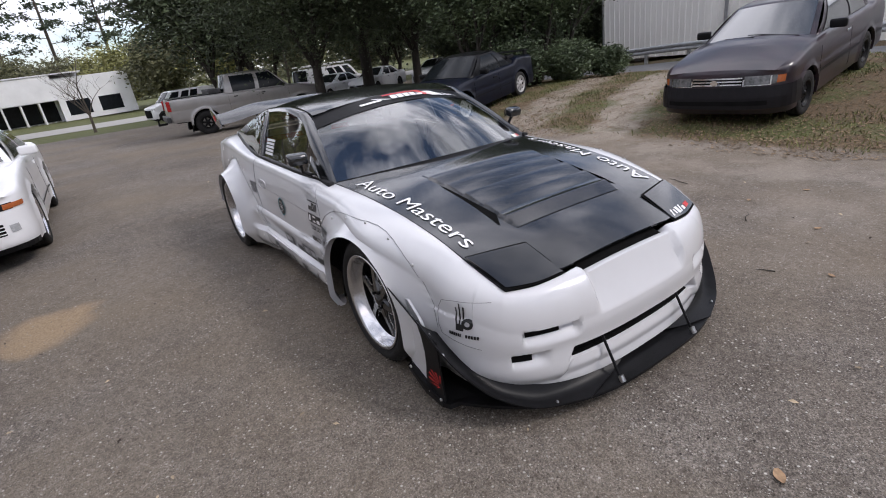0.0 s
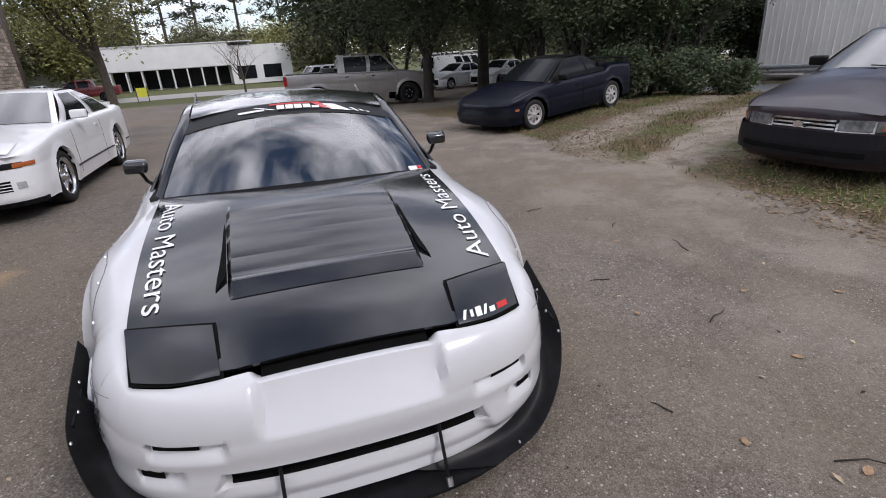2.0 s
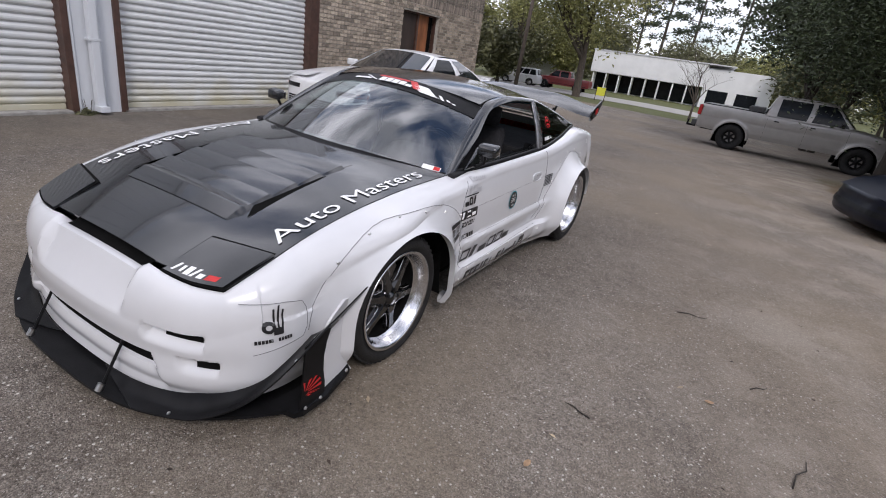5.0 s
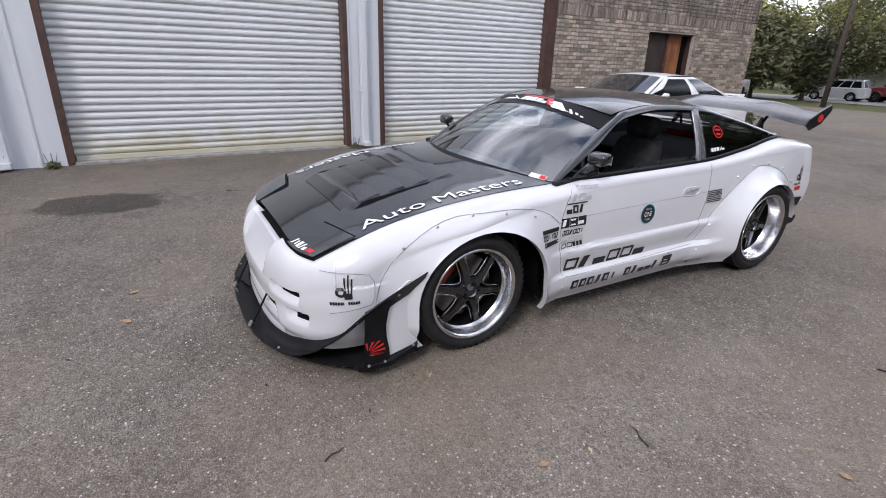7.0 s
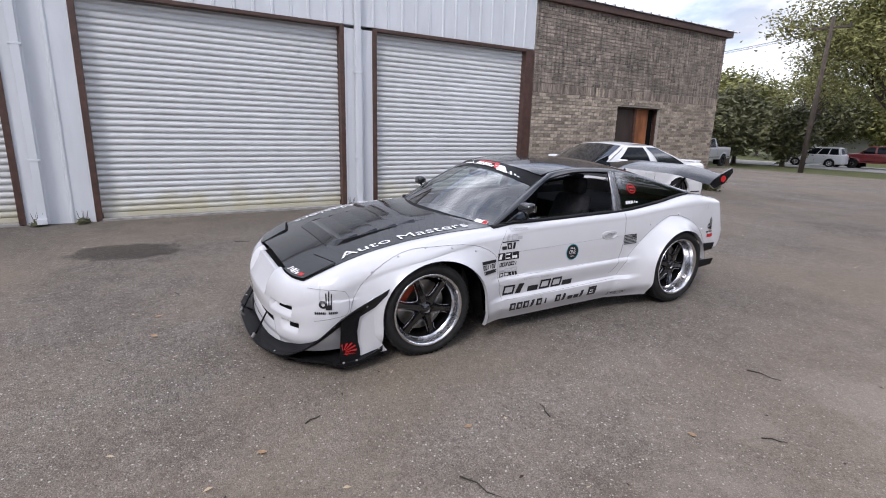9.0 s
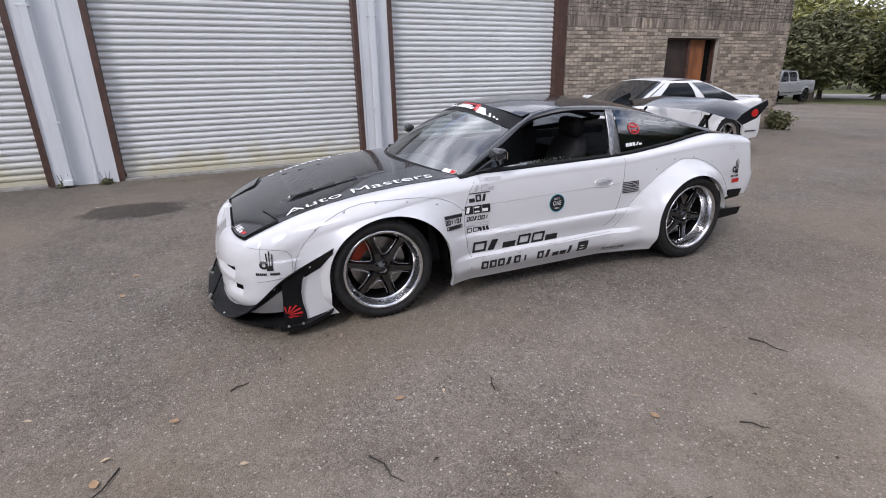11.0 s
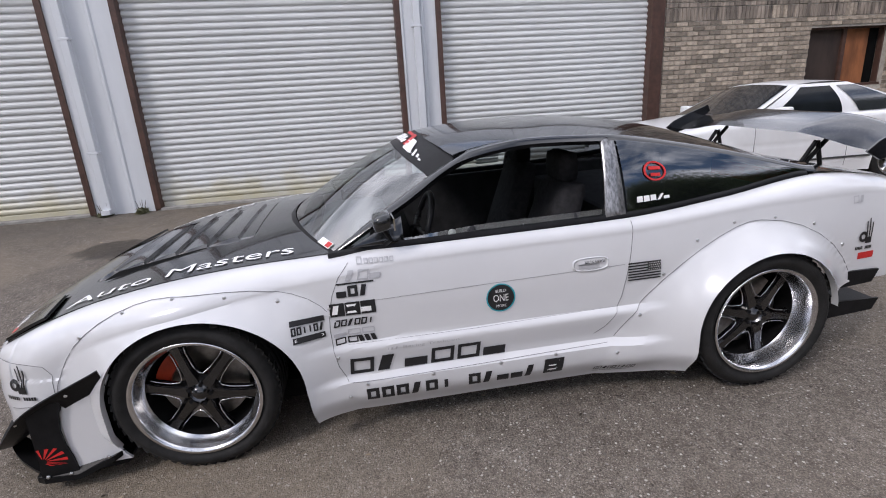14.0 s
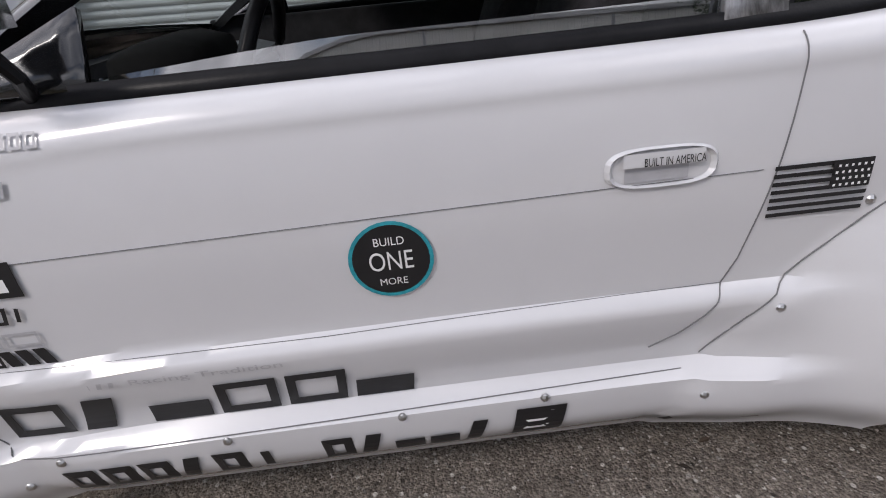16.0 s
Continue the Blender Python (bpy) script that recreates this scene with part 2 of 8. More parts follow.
def build_ground():
    xs, ys = spread(-1500, 1500, -8, 24, 0.4), spread(-1500, 1500, -8, 40, 0.4)
    vs = [(x, y, ground_z(x, y)) for x in xs for y in ys]
    n = len(ys)
    fs = [(i * n + j, (i + 1) * n + j, (i + 1) * n + j + 1, i * n + j + 1) for i in range(len(xs) - 1) for j in range(n - 1)]
    me = bpy.data.meshes.new("ground")
    me.from_pydata(vs, [], fs)
    me.polygons.foreach_set("use_smooth", [True] * len(fs))
    ob = new("ground", me)
    m = bpy.data.materials.new("worn asphalt and dirt")
    m.use_nodes = True
    nd, l = m.node_tree.nodes, m.node_tree.links
    b = nd["Principled BSDF"]
    co = nd.new("ShaderNodeNewGeometry")

    def tex(scale, detail=6, rough=0.6, kind="ShaderNodeTexNoise"):
        t = nd.new(kind)
        t.inputs["Scale"].default_value = scale
        if kind == "ShaderNodeTexNoise":
            t.inputs["Detail"].default_value = detail
            t.inputs["Roughness"].default_value = rough
        l.new(co.outputs["Position"], t.inputs["Vector"])
        return t

    def ramp(src, p0, c0, p1, c1):
        r = nd.new("ShaderNodeValToRGB")
        r.color_ramp.elements[0].position, r.color_ramp.elements[1].position = p0, p1
        r.color_ramp.elements[0].color, r.color_ramp.elements[1].color = (*c0, 1), (*c1, 1)
        l.new(src, r.inputs["Fac"])
        return r.outputs["Color"]

    def mix(fac, a, bb, mode="MIX"):
        x = nd.new("ShaderNodeMix")
        x.data_type = "RGBA"
        x.blend_type = mode
        for sock, v in (("Factor", fac), ("A", a), ("B", bb)):
            if isinstance(v, (int, float)):
                x.inputs[sock].default_value = v
            else:
                l.new(v, x.inputs[sock])
        return x.outputs["Result"]

    def math_(op, a, bb):
        x = nd.new("ShaderNodeMath")
        x.operation = op
        for i, v in enumerate((a, bb)):
            if isinstance(v, (int, float)):
                x.inputs[i].default_value = v
            else:
                l.new(v, x.inputs[i])
        return x.outputs[0]

    def band(src, lo, hi):
        r = nd.new("ShaderNodeMapRange")
        r.interpolation_type = "SMOOTHSTEP"
        r.inputs["From Min"].default_value, r.inputs["From Max"].default_value = lo, hi
        l.new(src, r.inputs["Value"])
        return r.outputs["Result"]

    sep = nd.new("ShaderNodeSeparateXYZ")
    l.new(co.outputs["Position"], sep.inputs["Vector"])
    grit = ramp(tex(130, 5, 0.75).outputs["Fac"], 0.36, (0.076, 0.069, 0.062), 0.66, (0.345, 0.320, 0.294))
    vor = nd.new("ShaderNodeTexVoronoi")
    vor.inputs["Scale"].default_value = 170
    l.new(co.outputs["Position"], vor.inputs["Vector"])
    stone = ramp(vor.outputs["Color"], 0.1, (0.45, 0.43, 0.41), 0.9, (1.5, 1.48, 1.45))
    grit = mix(0.7, grit, stone, "MULTIPLY")
    blotch = ramp(tex(0.55, 7).outputs["Fac"], 0.34, (0.72, 0.69, 0.67), 0.68, (1.08, 1.07, 1.06))
    asphalt = mix(1.0, grit, blotch, "MULTIPLY")
    fine = ramp(tex(5.5, 8, 0.7).outputs["Fac"], 0.3, (0.74, 0.72, 0.70), 0.7, (1.12, 1.12, 1.12))
    asphalt = mix(0.9, asphalt, fine, "MULTIPLY")
    mott = ramp(tex(24, 7, 0.75).outputs["Fac"], 0.33, (0.62, 0.59, 0.56), 0.66, (1.22, 1.21, 1.19))
    asphalt = mix(1.0, asphalt, mott, "MULTIPLY")
    vor2 = nd.new("ShaderNodeTexVoronoi")
    vor2.inputs["Scale"].default_value = 34
    l.new(co.outputs["Position"], vor2.inputs["Vector"])
    chip = ramp(vor2.outputs["Distance"], 0.14, (1, 1, 1), 0.22, (0, 0, 0))
    chipc = ramp(vor2.outputs["Color"], 0.22, (0.028, 0.024, 0.021), 0.78, (0.60, 0.57, 0.52))
    asphalt = mix(math_("MULTIPLY", chip, 0.9), asphalt, chipc)
    vor3 = nd.new("ShaderNodeTexVoronoi")
    vor3.inputs["Scale"].default_value = 85
    l.new(co.outputs["Position"], vor3.inputs["Vector"])
    speck = ramp(vor3.outputs["Distance"], 0.16, (1, 1, 1), 0.26, (0, 0, 0))
    speckc = ramp(vor3.outputs["Color"], 0.2, (0.030, 0.026, 0.023), 0.8, (0.55, 0.52, 0.47))
    asphalt = mix(math_("MULTIPLY", speck, 0.75), asphalt, speckc)
    # brown dirt that has washed over the lot
    dirtn = ramp(tex(0.32, 6).outputs["Fac"], 0.42, (0, 0, 0), 0.62, (1, 1, 1))
    dirtc = ramp(tex(60, 5).outputs["Fac"], 0.3, (0.125, 0.097, 0.066), 0.7, (0.30, 0.245, 0.18))
    lot = mix(math_("MULTIPLY", dirtn, 0.6), asphalt, dirtc)
    # lighter sandy wheel marks toward the bank
    sandn = ramp(tex(1.4, 8, 0.7).outputs["Fac"], 0.46, (0, 0, 0), 0.60, (1, 1, 1))
    sandc = ramp(tex(80, 4).outputs["Fac"], 0.3, (0.30, 0.26, 0.22), 0.7, (0.46, 0.41, 0.35))
    wob = math_("MULTIPLY", math_("SUBTRACT", tex(0.9, 5).outputs["Fac"], 0.5), 1.6)
    ex = math_("ADD", sep.outputs["X"], wob)
    ey = math_("ADD", sep.outputs["Y"], wob)
    near_bank = math_("MULTIPLY", band(ex, 3.6, 6.2), math_("SUBTRACT", 1.0, band(ex, 6.9, 7.6)))
    lot = mix(math_("MULTIPLY", math_("MULTIPLY", near_bank, sandn), 0.5), lot, sandc)
    earthy = math_("MULTIPLY", band(ex, 2.6, 6.0), ramp(tex(0.8, 7, 0.65).outputs["Fac"], 0.35, (0.12, 0.12, 0.12), 0.65, (0.5, 0.5, 0.5)))
    lot = mix(earthy, lot, ramp(tex(90, 6, 0.75).outputs["Fac"], 0.34, (0.105, 0.080, 0.058), 0.68, (0.36, 0.295, 0.225)))
    # bank: soil under grass and leaves, with two bare tracks
    soil = ramp(tex(40, 6).outputs["Fac"], 0.3, (0.06, 0.045, 0.028), 0.72, (0.16, 0.125, 0.08))
    leafy = ramp(tex(26, 5, 0.75).outputs["Fac"], 0.44, (0, 0, 0), 0.56, (1, 1, 1))
    leafc = ramp(tex(70, 4).outputs["Fac"], 0.3, (0.10, 0.06, 0.03), 0.7, (0.24, 0.16, 0.09))
    soil = mix(math_("MULTIPLY", leafy, 0.8), soil, leafc)
    green = ramp(tex(1.1, 6).outputs["Fac"], 0.47, (0, 0, 0), 0.58, (1, 1, 1))
    grassc = ramp(tex(90, 5).outputs["Fac"], 0.3, (0.045, 0.06, 0.018), 0.7, (0.13, 0.15, 0.05))
    soil = mix(math_("MULTIPLY", green, 0.8), soil, grassc)
    onbank = band(ex, 6.75, 7.15)
    north = math_("SUBTRACT", 1.0, band(ey, 15.5, 18.0))
    onbank = math_("MULTIPLY", onbank, north)
    tr = math_("ABSOLUTE", math_("SUBTRACT", math_("SUBTRACT", ey, math_("MULTIPLY", math_("SUBTRACT", sep.outputs["X"], 7.0), 0.42)), 5.15), 0.0)
    track = math_("SUBTRACT", 1.0, band(tr, 0.22, 0.62))
    tr2 = math_("ABSOLUTE", math_("SUBTRACT", math_("SUBTRACT", ey, math_("MULTIPLY", math_("SUBTRACT", sep.outputs["X"], 7.0), 0.42)), 7.1), 0.0)
    track2 = math_("SUBTRACT", 1.0, band(tr2, 0.2, 0.75))
    tracks = math_("MULTIPLY", math_("MAXIMUM", track, track2), math_("SUBTRACT", 1.0, band(ex, 12.5, 14.0)))
    worn = math_("MULTIPLY", tracks, ramp(tex(3.2, 8, 0.75).outputs["Fac"], 0.34, (0.15, 0.15, 0.15), 0.55, (1, 1, 1)))
    soil = mix(worn, soil, mix(0.45, sandc, dirtc))
    col = mix(onbank, lot, soil)
    # verge beyond the lot, beside the road
    verge = math_("MULTIPLY", band(ey, 38.5, 40.0), 1.0)
    col = mix(verge, col, mix(0.75, soil, grassc))
    # damp stain by the garage
    px = math_("SUBTRACT", math_("ADD", sep.outputs["X"], math_("MULTIPLY", wob, 0.75)), -0.62)
    py = math_("SUBTRACT", math_("ADD", sep.outputs["Y"], math_("MULTIPLY", wob, 0.75)), 0.75)
    pd = math_("ADD", math_("MULTIPLY", math_("MULTIPLY", px, px), 7.0), math_("MULTIPLY", math_("MULTIPLY", py, py), 2.2))
    pd = math_("ADD", pd, math_("MULTIPLY", math_("SUBTRACT", tex(4.5, 6, 0.7).outputs["Fac"], 0.5), 1.5))
    puddle = math_("SUBTRACT", 1.0, band(pd, 0.50, 0.80))
    damp = math_("MULTIPLY", math_("SUBTRACT", 1.0, band(ex, -2.5, -0.4)), ramp(tex(1.8, 8, 0.7).outputs["Fac"], 0.36, (0.15, 0.15, 0.15), 0.62, (0.75, 0.75, 0.75)))
    damp = math_("MULTIPLY", damp, math_("SUBTRACT", 1.0, band(ey, 15.0, 18.0)))
    col = mix(damp, col, ramp(tex(45, 6, 0.7).outputs["Fac"], 0.32, (0.055, 0.048, 0.040), 0.7, (0.165, 0.145, 0.122)))
    wet = mix(1.0, col, ramp(tex(9).outputs["Fac"], 0.3, (0.30, 0.29, 0.28), 0.7, (0.42, 0.40, 0.38)), "MULTIPLY")
    col = mix(puddle, col, wet)
    # tan sand spilt on the lot
    sx = math_("SUBTRACT", math_("ADD", sep.outputs["X"], math_("MULTIPLY", wob, 0.5)), -0.02)
    sy = math_("SUBTRACT", math_("ADD", sep.outputs["Y"], math_("MULTIPLY", wob, 0.5)), 4.63)
    sd = math_("ADD", math_("MULTIPLY", math_("MULTIPLY", sx, sx), 6.0), math_("MULTIPLY", math_("MULTIPLY", sy, sy), 6.0))
    spill = math_("MULTIPLY", math_("SUBTRACT", 1.0, band(sd, 0.15, 0.9)), 0.75)
    col = mix(spill, col, ramp(tex(70, 5).outputs["Fac"], 0.3, (0.26, 0.175, 0.10), 0.7, (0.46, 0.34, 0.21)))
    l.new(col, b.inputs["Base Color"])
    rr = nd.new("ShaderNodeMapRange")
    rr.inputs["To Min"].default_value, rr.inputs["To Max"].default_value = 0.9, 0.55
    l.new(puddle, rr.inputs["Value"])
    l.new(rr.outputs["Result"], b.inputs["Roughness"])
    b.inputs["Specular IOR Level"].default_value = 0.3
    bp = nd.new("ShaderNodeBump")
    bp.inputs["Strength"].default_value = 0.55
    bp.inputs["Distance"].default_value = 0.012
    hh = math_("ADD", tex(120, 3).outputs["Fac"], math_("MULTIPLY", tex(14, 6, 0.7).outputs["Fac"], 1.6))
    l.new(math_("ADD", hh, math_("MULTIPLY", vor.outputs["Distance"], -0.8)), bp.inputs["Height"])
    l.new(bp.outputs["Normal"], b.inputs["Normal"])
    me.materials.append(m)
    tagged(ob, "worn grey-brown asphalt lot with dirt, rising to a grassy bank", "ground", kind="structure")


build_ground()

# ---- garage building ----
WX = -2.76
M_METAL = mat("white painted metal siding", (0.63, 0.65, 0.68), 0.42, 0.0, 0.10, 1.6, 0.03, 40, stretch=(1, 1, 0.25))
M_BROWN = mat("brown painted steel", (0.075, 0.038, 0.028), 0.5, 0, 0.35, 9, 0.08, 120)
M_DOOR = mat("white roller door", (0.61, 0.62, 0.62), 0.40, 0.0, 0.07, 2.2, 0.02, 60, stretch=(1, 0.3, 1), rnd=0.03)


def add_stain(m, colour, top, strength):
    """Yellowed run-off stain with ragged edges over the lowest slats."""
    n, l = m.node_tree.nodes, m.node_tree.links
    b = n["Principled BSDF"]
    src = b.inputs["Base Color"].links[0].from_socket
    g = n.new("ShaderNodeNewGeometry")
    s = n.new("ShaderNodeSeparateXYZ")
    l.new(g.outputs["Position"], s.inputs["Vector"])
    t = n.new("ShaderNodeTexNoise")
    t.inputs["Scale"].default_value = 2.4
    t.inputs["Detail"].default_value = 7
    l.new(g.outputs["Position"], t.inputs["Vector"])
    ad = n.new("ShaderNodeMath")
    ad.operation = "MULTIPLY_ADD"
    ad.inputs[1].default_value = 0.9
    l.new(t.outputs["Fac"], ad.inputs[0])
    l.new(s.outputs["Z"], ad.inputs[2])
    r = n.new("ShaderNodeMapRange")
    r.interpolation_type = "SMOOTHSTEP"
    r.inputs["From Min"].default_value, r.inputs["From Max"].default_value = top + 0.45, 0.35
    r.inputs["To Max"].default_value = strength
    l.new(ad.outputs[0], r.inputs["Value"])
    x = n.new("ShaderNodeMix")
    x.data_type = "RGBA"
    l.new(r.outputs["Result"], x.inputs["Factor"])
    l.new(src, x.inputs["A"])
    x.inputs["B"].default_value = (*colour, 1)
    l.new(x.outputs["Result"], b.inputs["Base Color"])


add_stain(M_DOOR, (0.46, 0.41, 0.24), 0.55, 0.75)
M_CONC = mat("concrete sill", (0.30, 0.29, 0.27), 0.9, 0, 0.3, 8, 0.3, 60)
M_BRICK = mat("buff brown brick", (0.355, 0.295, 0.235), 0.9, 0, 0.35, 18, 0.5, 90, rnd=0.48)
M_BRICKD = mat("weathered dark brick", (0.27, 0.225, 0.185), 0.92, 0, 0.62, 5, 0.6, 70, rnd=0.35, stretch=(1, 3.0, 0.35), col2=(0.075, 0.062, 0.054))
M_MORTAR = mat("grey mortar", (0.40, 0.37, 0.325), 0.95, 0, 0.25, 14, 0.5, 60)
M_RUSTPANEL = mat("dark brown shutter", (0.040, 0.026, 0.021), 0.6, 0, 0.4, 5, stretch=(1, 1, 0.3))
M_PLY = mat("orange stained plywood", (0.26, 0.095, 0.035), 0.7, 0, 0.45, 5, 0.1, 30, stretch=(1, 1, 0.3))
M_ROOF = mat("pale metal roofing", (0.62, 0.62, 0.63), 0.45, 0.1, 0.15, 2)
DOORS = ((-4.32, -0.56), (0.41, 4.16), (4.86, 8.37))
TOP, EAVE = 3.15, 4.22


def siding(name, y0, y1, z0, z1, label, pitch=0.27):
    """Ribbed metal wall sheets, each a panel of its own."""
    w = thing(name, pose(0, 0, 0), label, "wall", kind="structure")
    n = max(1, round((y1 - y0) / 0.9))
    for i in range(n):
        a, b = y0 + (y1 - y0) * i / n, y0 + (y1 - y0) * (i + 1) / n
        bm = bmesh.new()
        pts = [(WX - 0.16, a)]
        y = a
        k = max(1, round((b - a) / pitch))
        for j in range(k):
            s = a + (b - a) * j / k
            e = a + (b - a) * (j + 1) / k
            pts += [(WX + 0.022, s + 0.001), (WX + 0.022, s + 0.03), (WX, s + 0.05), (WX, e - 0.012)]
        pts += [(WX + 0.012, b - 0.002), (WX - 0.16, b - 0.002)]
        prism(bm, pts, z0, z1)
        part("panel", bm, M_METAL, w)
    return w


siding("wall_1", -0.56, 0.33, 0.0, TOP, "white ribbed metal wall between the garage doors")
siding("wall_2", 4.24, 4.86, 0.0, TOP, "narrow white ribbed metal wall between roller doors")
siding("wall_3", -9.0, 8.6, TOP + 0.06, 4.6, "white ribbed metal wall above the garage doors")
siding("wall_4", -9.0, -4.4, 0.0, TOP + 0.05, "white ribbed metal wall at the end of the garage")


def roller_door(name, y0, y1):
    d = thing(name, pose(WX - 0.14, y0, 0), "closed white corrugated roller garage door", "garage door", "garage doors", "structure")
    w = y1 - y0
    bm = bmesh.new()
    pitch = 0.092
    prof = [(0.0, 0.0), (0.004, 0.012), (0.024, 0.022), (0.030, 0.040), (0.028, 0.060), (0.012, 0.080), (0.0, pitch)]
    rows = [[bm.verts.new((x, y, z)) for x, z in prof] for y in (0, w)]
    for j in range(len(prof) - 1):
        bm.faces.new((rows[0][j], rows[1][j], rows[1][j + 1], rows[0][j + 1]))
    b2 = [[bm.verts.new((-0.01, y, z)) for z in (0, pitch)] for y in (0, w)]
    bm.faces.new((b2[0][0], b2[0][1], b2[1][1], b2[1][0]))
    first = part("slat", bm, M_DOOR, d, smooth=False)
    first.location = (0, 0, 0.10)
    for i in range(1, 34):
        o = new("slat", first.data)
        o.parent = d
        o.location = (0, 0, 0.10 + pitch * i)
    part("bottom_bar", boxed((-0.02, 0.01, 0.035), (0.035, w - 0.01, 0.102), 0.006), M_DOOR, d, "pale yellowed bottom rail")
    return d


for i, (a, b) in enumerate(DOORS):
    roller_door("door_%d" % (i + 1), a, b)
    fr = thing("door_frame_%d" % (i + 1), pose(0, 0, 0), "brown painted steel door frame", "door frame", kind="structure")
    part("jamb", boxed((WX - 0.17, a - 0.08, 0), (WX + 0.03, a, TOP + 0.04), 0.004), M_BROWN, fr)
    part("jamb", boxed((WX - 0.17, b, 0), (WX + 0.03, b + (0.08 if i < 2 else 0.23), TOP + 0.04), 0.004), M_BROWN, fr)
    part("head", boxed((WX - 0.17, a, TOP), (WX + 0.025, b, TOP + 0.055), 0.004), M_BROWN, fr)
    tagged(link("sill_%d" % (i + 1), boxed((WX - 0.3, a - 0.05, -0.12), (WX + 0.03, b + 0.05, 0.034), 0.008), M_CONC), "stained concrete sill under the roller door", "sill", kind="structure")


def downspout(y, x=WX):
    t = thing("downspout", pose(x, y, 0), "white square metal downspout on the garage wall", "downspout", "downspouts")
    part("pipe", boxed((0.03, -0.05, 0.10), (0.12, 0.05, 4.3), 0.008), M_METAL, t)
    part("foot", boxed((0.03, -0.06, 0.03), (0.2, 0.06, 0.105), 0.01), M_METAL, t)
    for z in (0.9, 2.4):
        part("strap", boxed((0.022, -0.075, z), (0.124, 0.075, z + 0.03), 0.003), M_METAL, t)


downspout(-0.28)
downspout(4.47)

# brick office wall: mortar core with an opening, bricks at the end of the file
BY0, BY1 = 8.63, 15.78
WIN = (11.49, 13.2, 1.12, 2.15)
brick_wall = thing("wall_brick", pose(0, 0, 0), "weathered buff brick wall with dark streaks near the top", "wall", kind="structure")
bm = bmesh.new()
for a, b in (((BY0, 0 - 0.3), (WIN[0], EAVE)), ((WIN[1], -0.3), (BY1 - 0.012, EAVE)), ((WIN[0], -0.3), (WIN[1], WIN[2])), ((WIN[0], WIN[3]), (WIN[1], EAVE))):
    box(bm, (WX - 0.3, a[0], a[1]), (WX - 0.012, b[0], b[1]))
part("core", bm, M_MORTAR, brick_wall)
bm = bmesh.new()
box(bm, (WX - 14, BY1 - 0.3, -0.6), (WX - 0.3, BY1 - 0.012, EAVE))
part("return_wall", bm, M_MORTAR, brick_wall)

win = thing("window_1", pose(WX, WIN[0], WIN[2]), "boarded window with brown shutter and orange plywood", "window", kind="structure")
ww, wh = WIN[1] - WIN[0], WIN[3] - WIN[2]
part("board", boxed((-0.2, 0.02, 0.02), (-0.16, 0.82, wh - 0.02), 0.004), M_RUSTPANEL, win)
part("board", boxed((-0.2, 0.90, 0.02), (-0.165, ww - 0.28, wh - 0.02), 0.004), M_PLY, win, "orange stained plywood board")
part("board", boxed((-0.24, ww - 0.28, 0.02), (-0.21, ww - 0.02, wh - 0.02), 0.004), M_MATTE, win)
part("mullion", boxed((-0.19, 0.82, 0), (-0.12, 0.90, wh), 0.004), M_BROWN, win)
for a, b in (((-0.2, 0, 0), (-0.1, 0.03, wh)), ((-0.2, ww - 0.03, 0), (-0.1, ww, wh)), ((-0.2, 0.03, wh - 0.03), (-0.1, ww - 0.03, wh)), ((-0.22, 0.03, 0), (-0.02, ww - 0.03, 0.045))):
    part("frame", boxed(a, b, 0.003), M_BROWN, win)

roof = thing("roof", pose(0, 0, 0), "low pale ribbed metal roof with brown edge trim", "roof", kind="structure")
bm = bmesh.new()
pts = []
y = 8.6
while y < 16.0:
    pts += [(y, 0.0), (y + 0.26, 0.0), (y + 0.275, 0.035), (y + 0.305, 0.035), (y + 0.32, 0.0)]
    y += 0.33
lo = [[bm.verts.new((x, yy, zz + dz)) for yy, dz in pts] for x, zz in ((WX + 0.14, EAVE + 0.16), (WX - 14, EAVE + 1.6))]
for j in range(len(pts) - 1):
    bm.faces.new((lo[0][j], lo[0][j + 1], lo[1][j + 1], lo[1][j]))
solid(part("sheet", bm, M_ROOF, roof), 0.01)
part("fascia", boxed((WX - 0.02, 8.6, EAVE), (WX + 0.10, 15.95, EAVE + 0.15), 0.01), M_BROWN, roof)
part("gable_trim", boxed((WX - 14, 15.79, EAVE), (WX - 0.03, 15.93, EAVE + 0.17), 0.01), M_BROWN, roof)
bm = bmesh.new()
box(bm, (WX - 14, -9, 4.62), (WX + 0.05, 8.6, 4.74))
part("garage_roof", bm, M_ROOF, roof)
tagged(link("wall_back", boxed((WX - 14.3, -9, -0.5), (WX - 14, BY1, 4.6)), M_METAL), "plain white metal rear wall of the garage", "wall", kind="structure")
tagged(link("wall_south", boxed((WX - 14, -9.2, -0.5), (WX, -9, 4.6)), M_METAL), "plain white metal end wall of the garage", "wall", kind="structure")


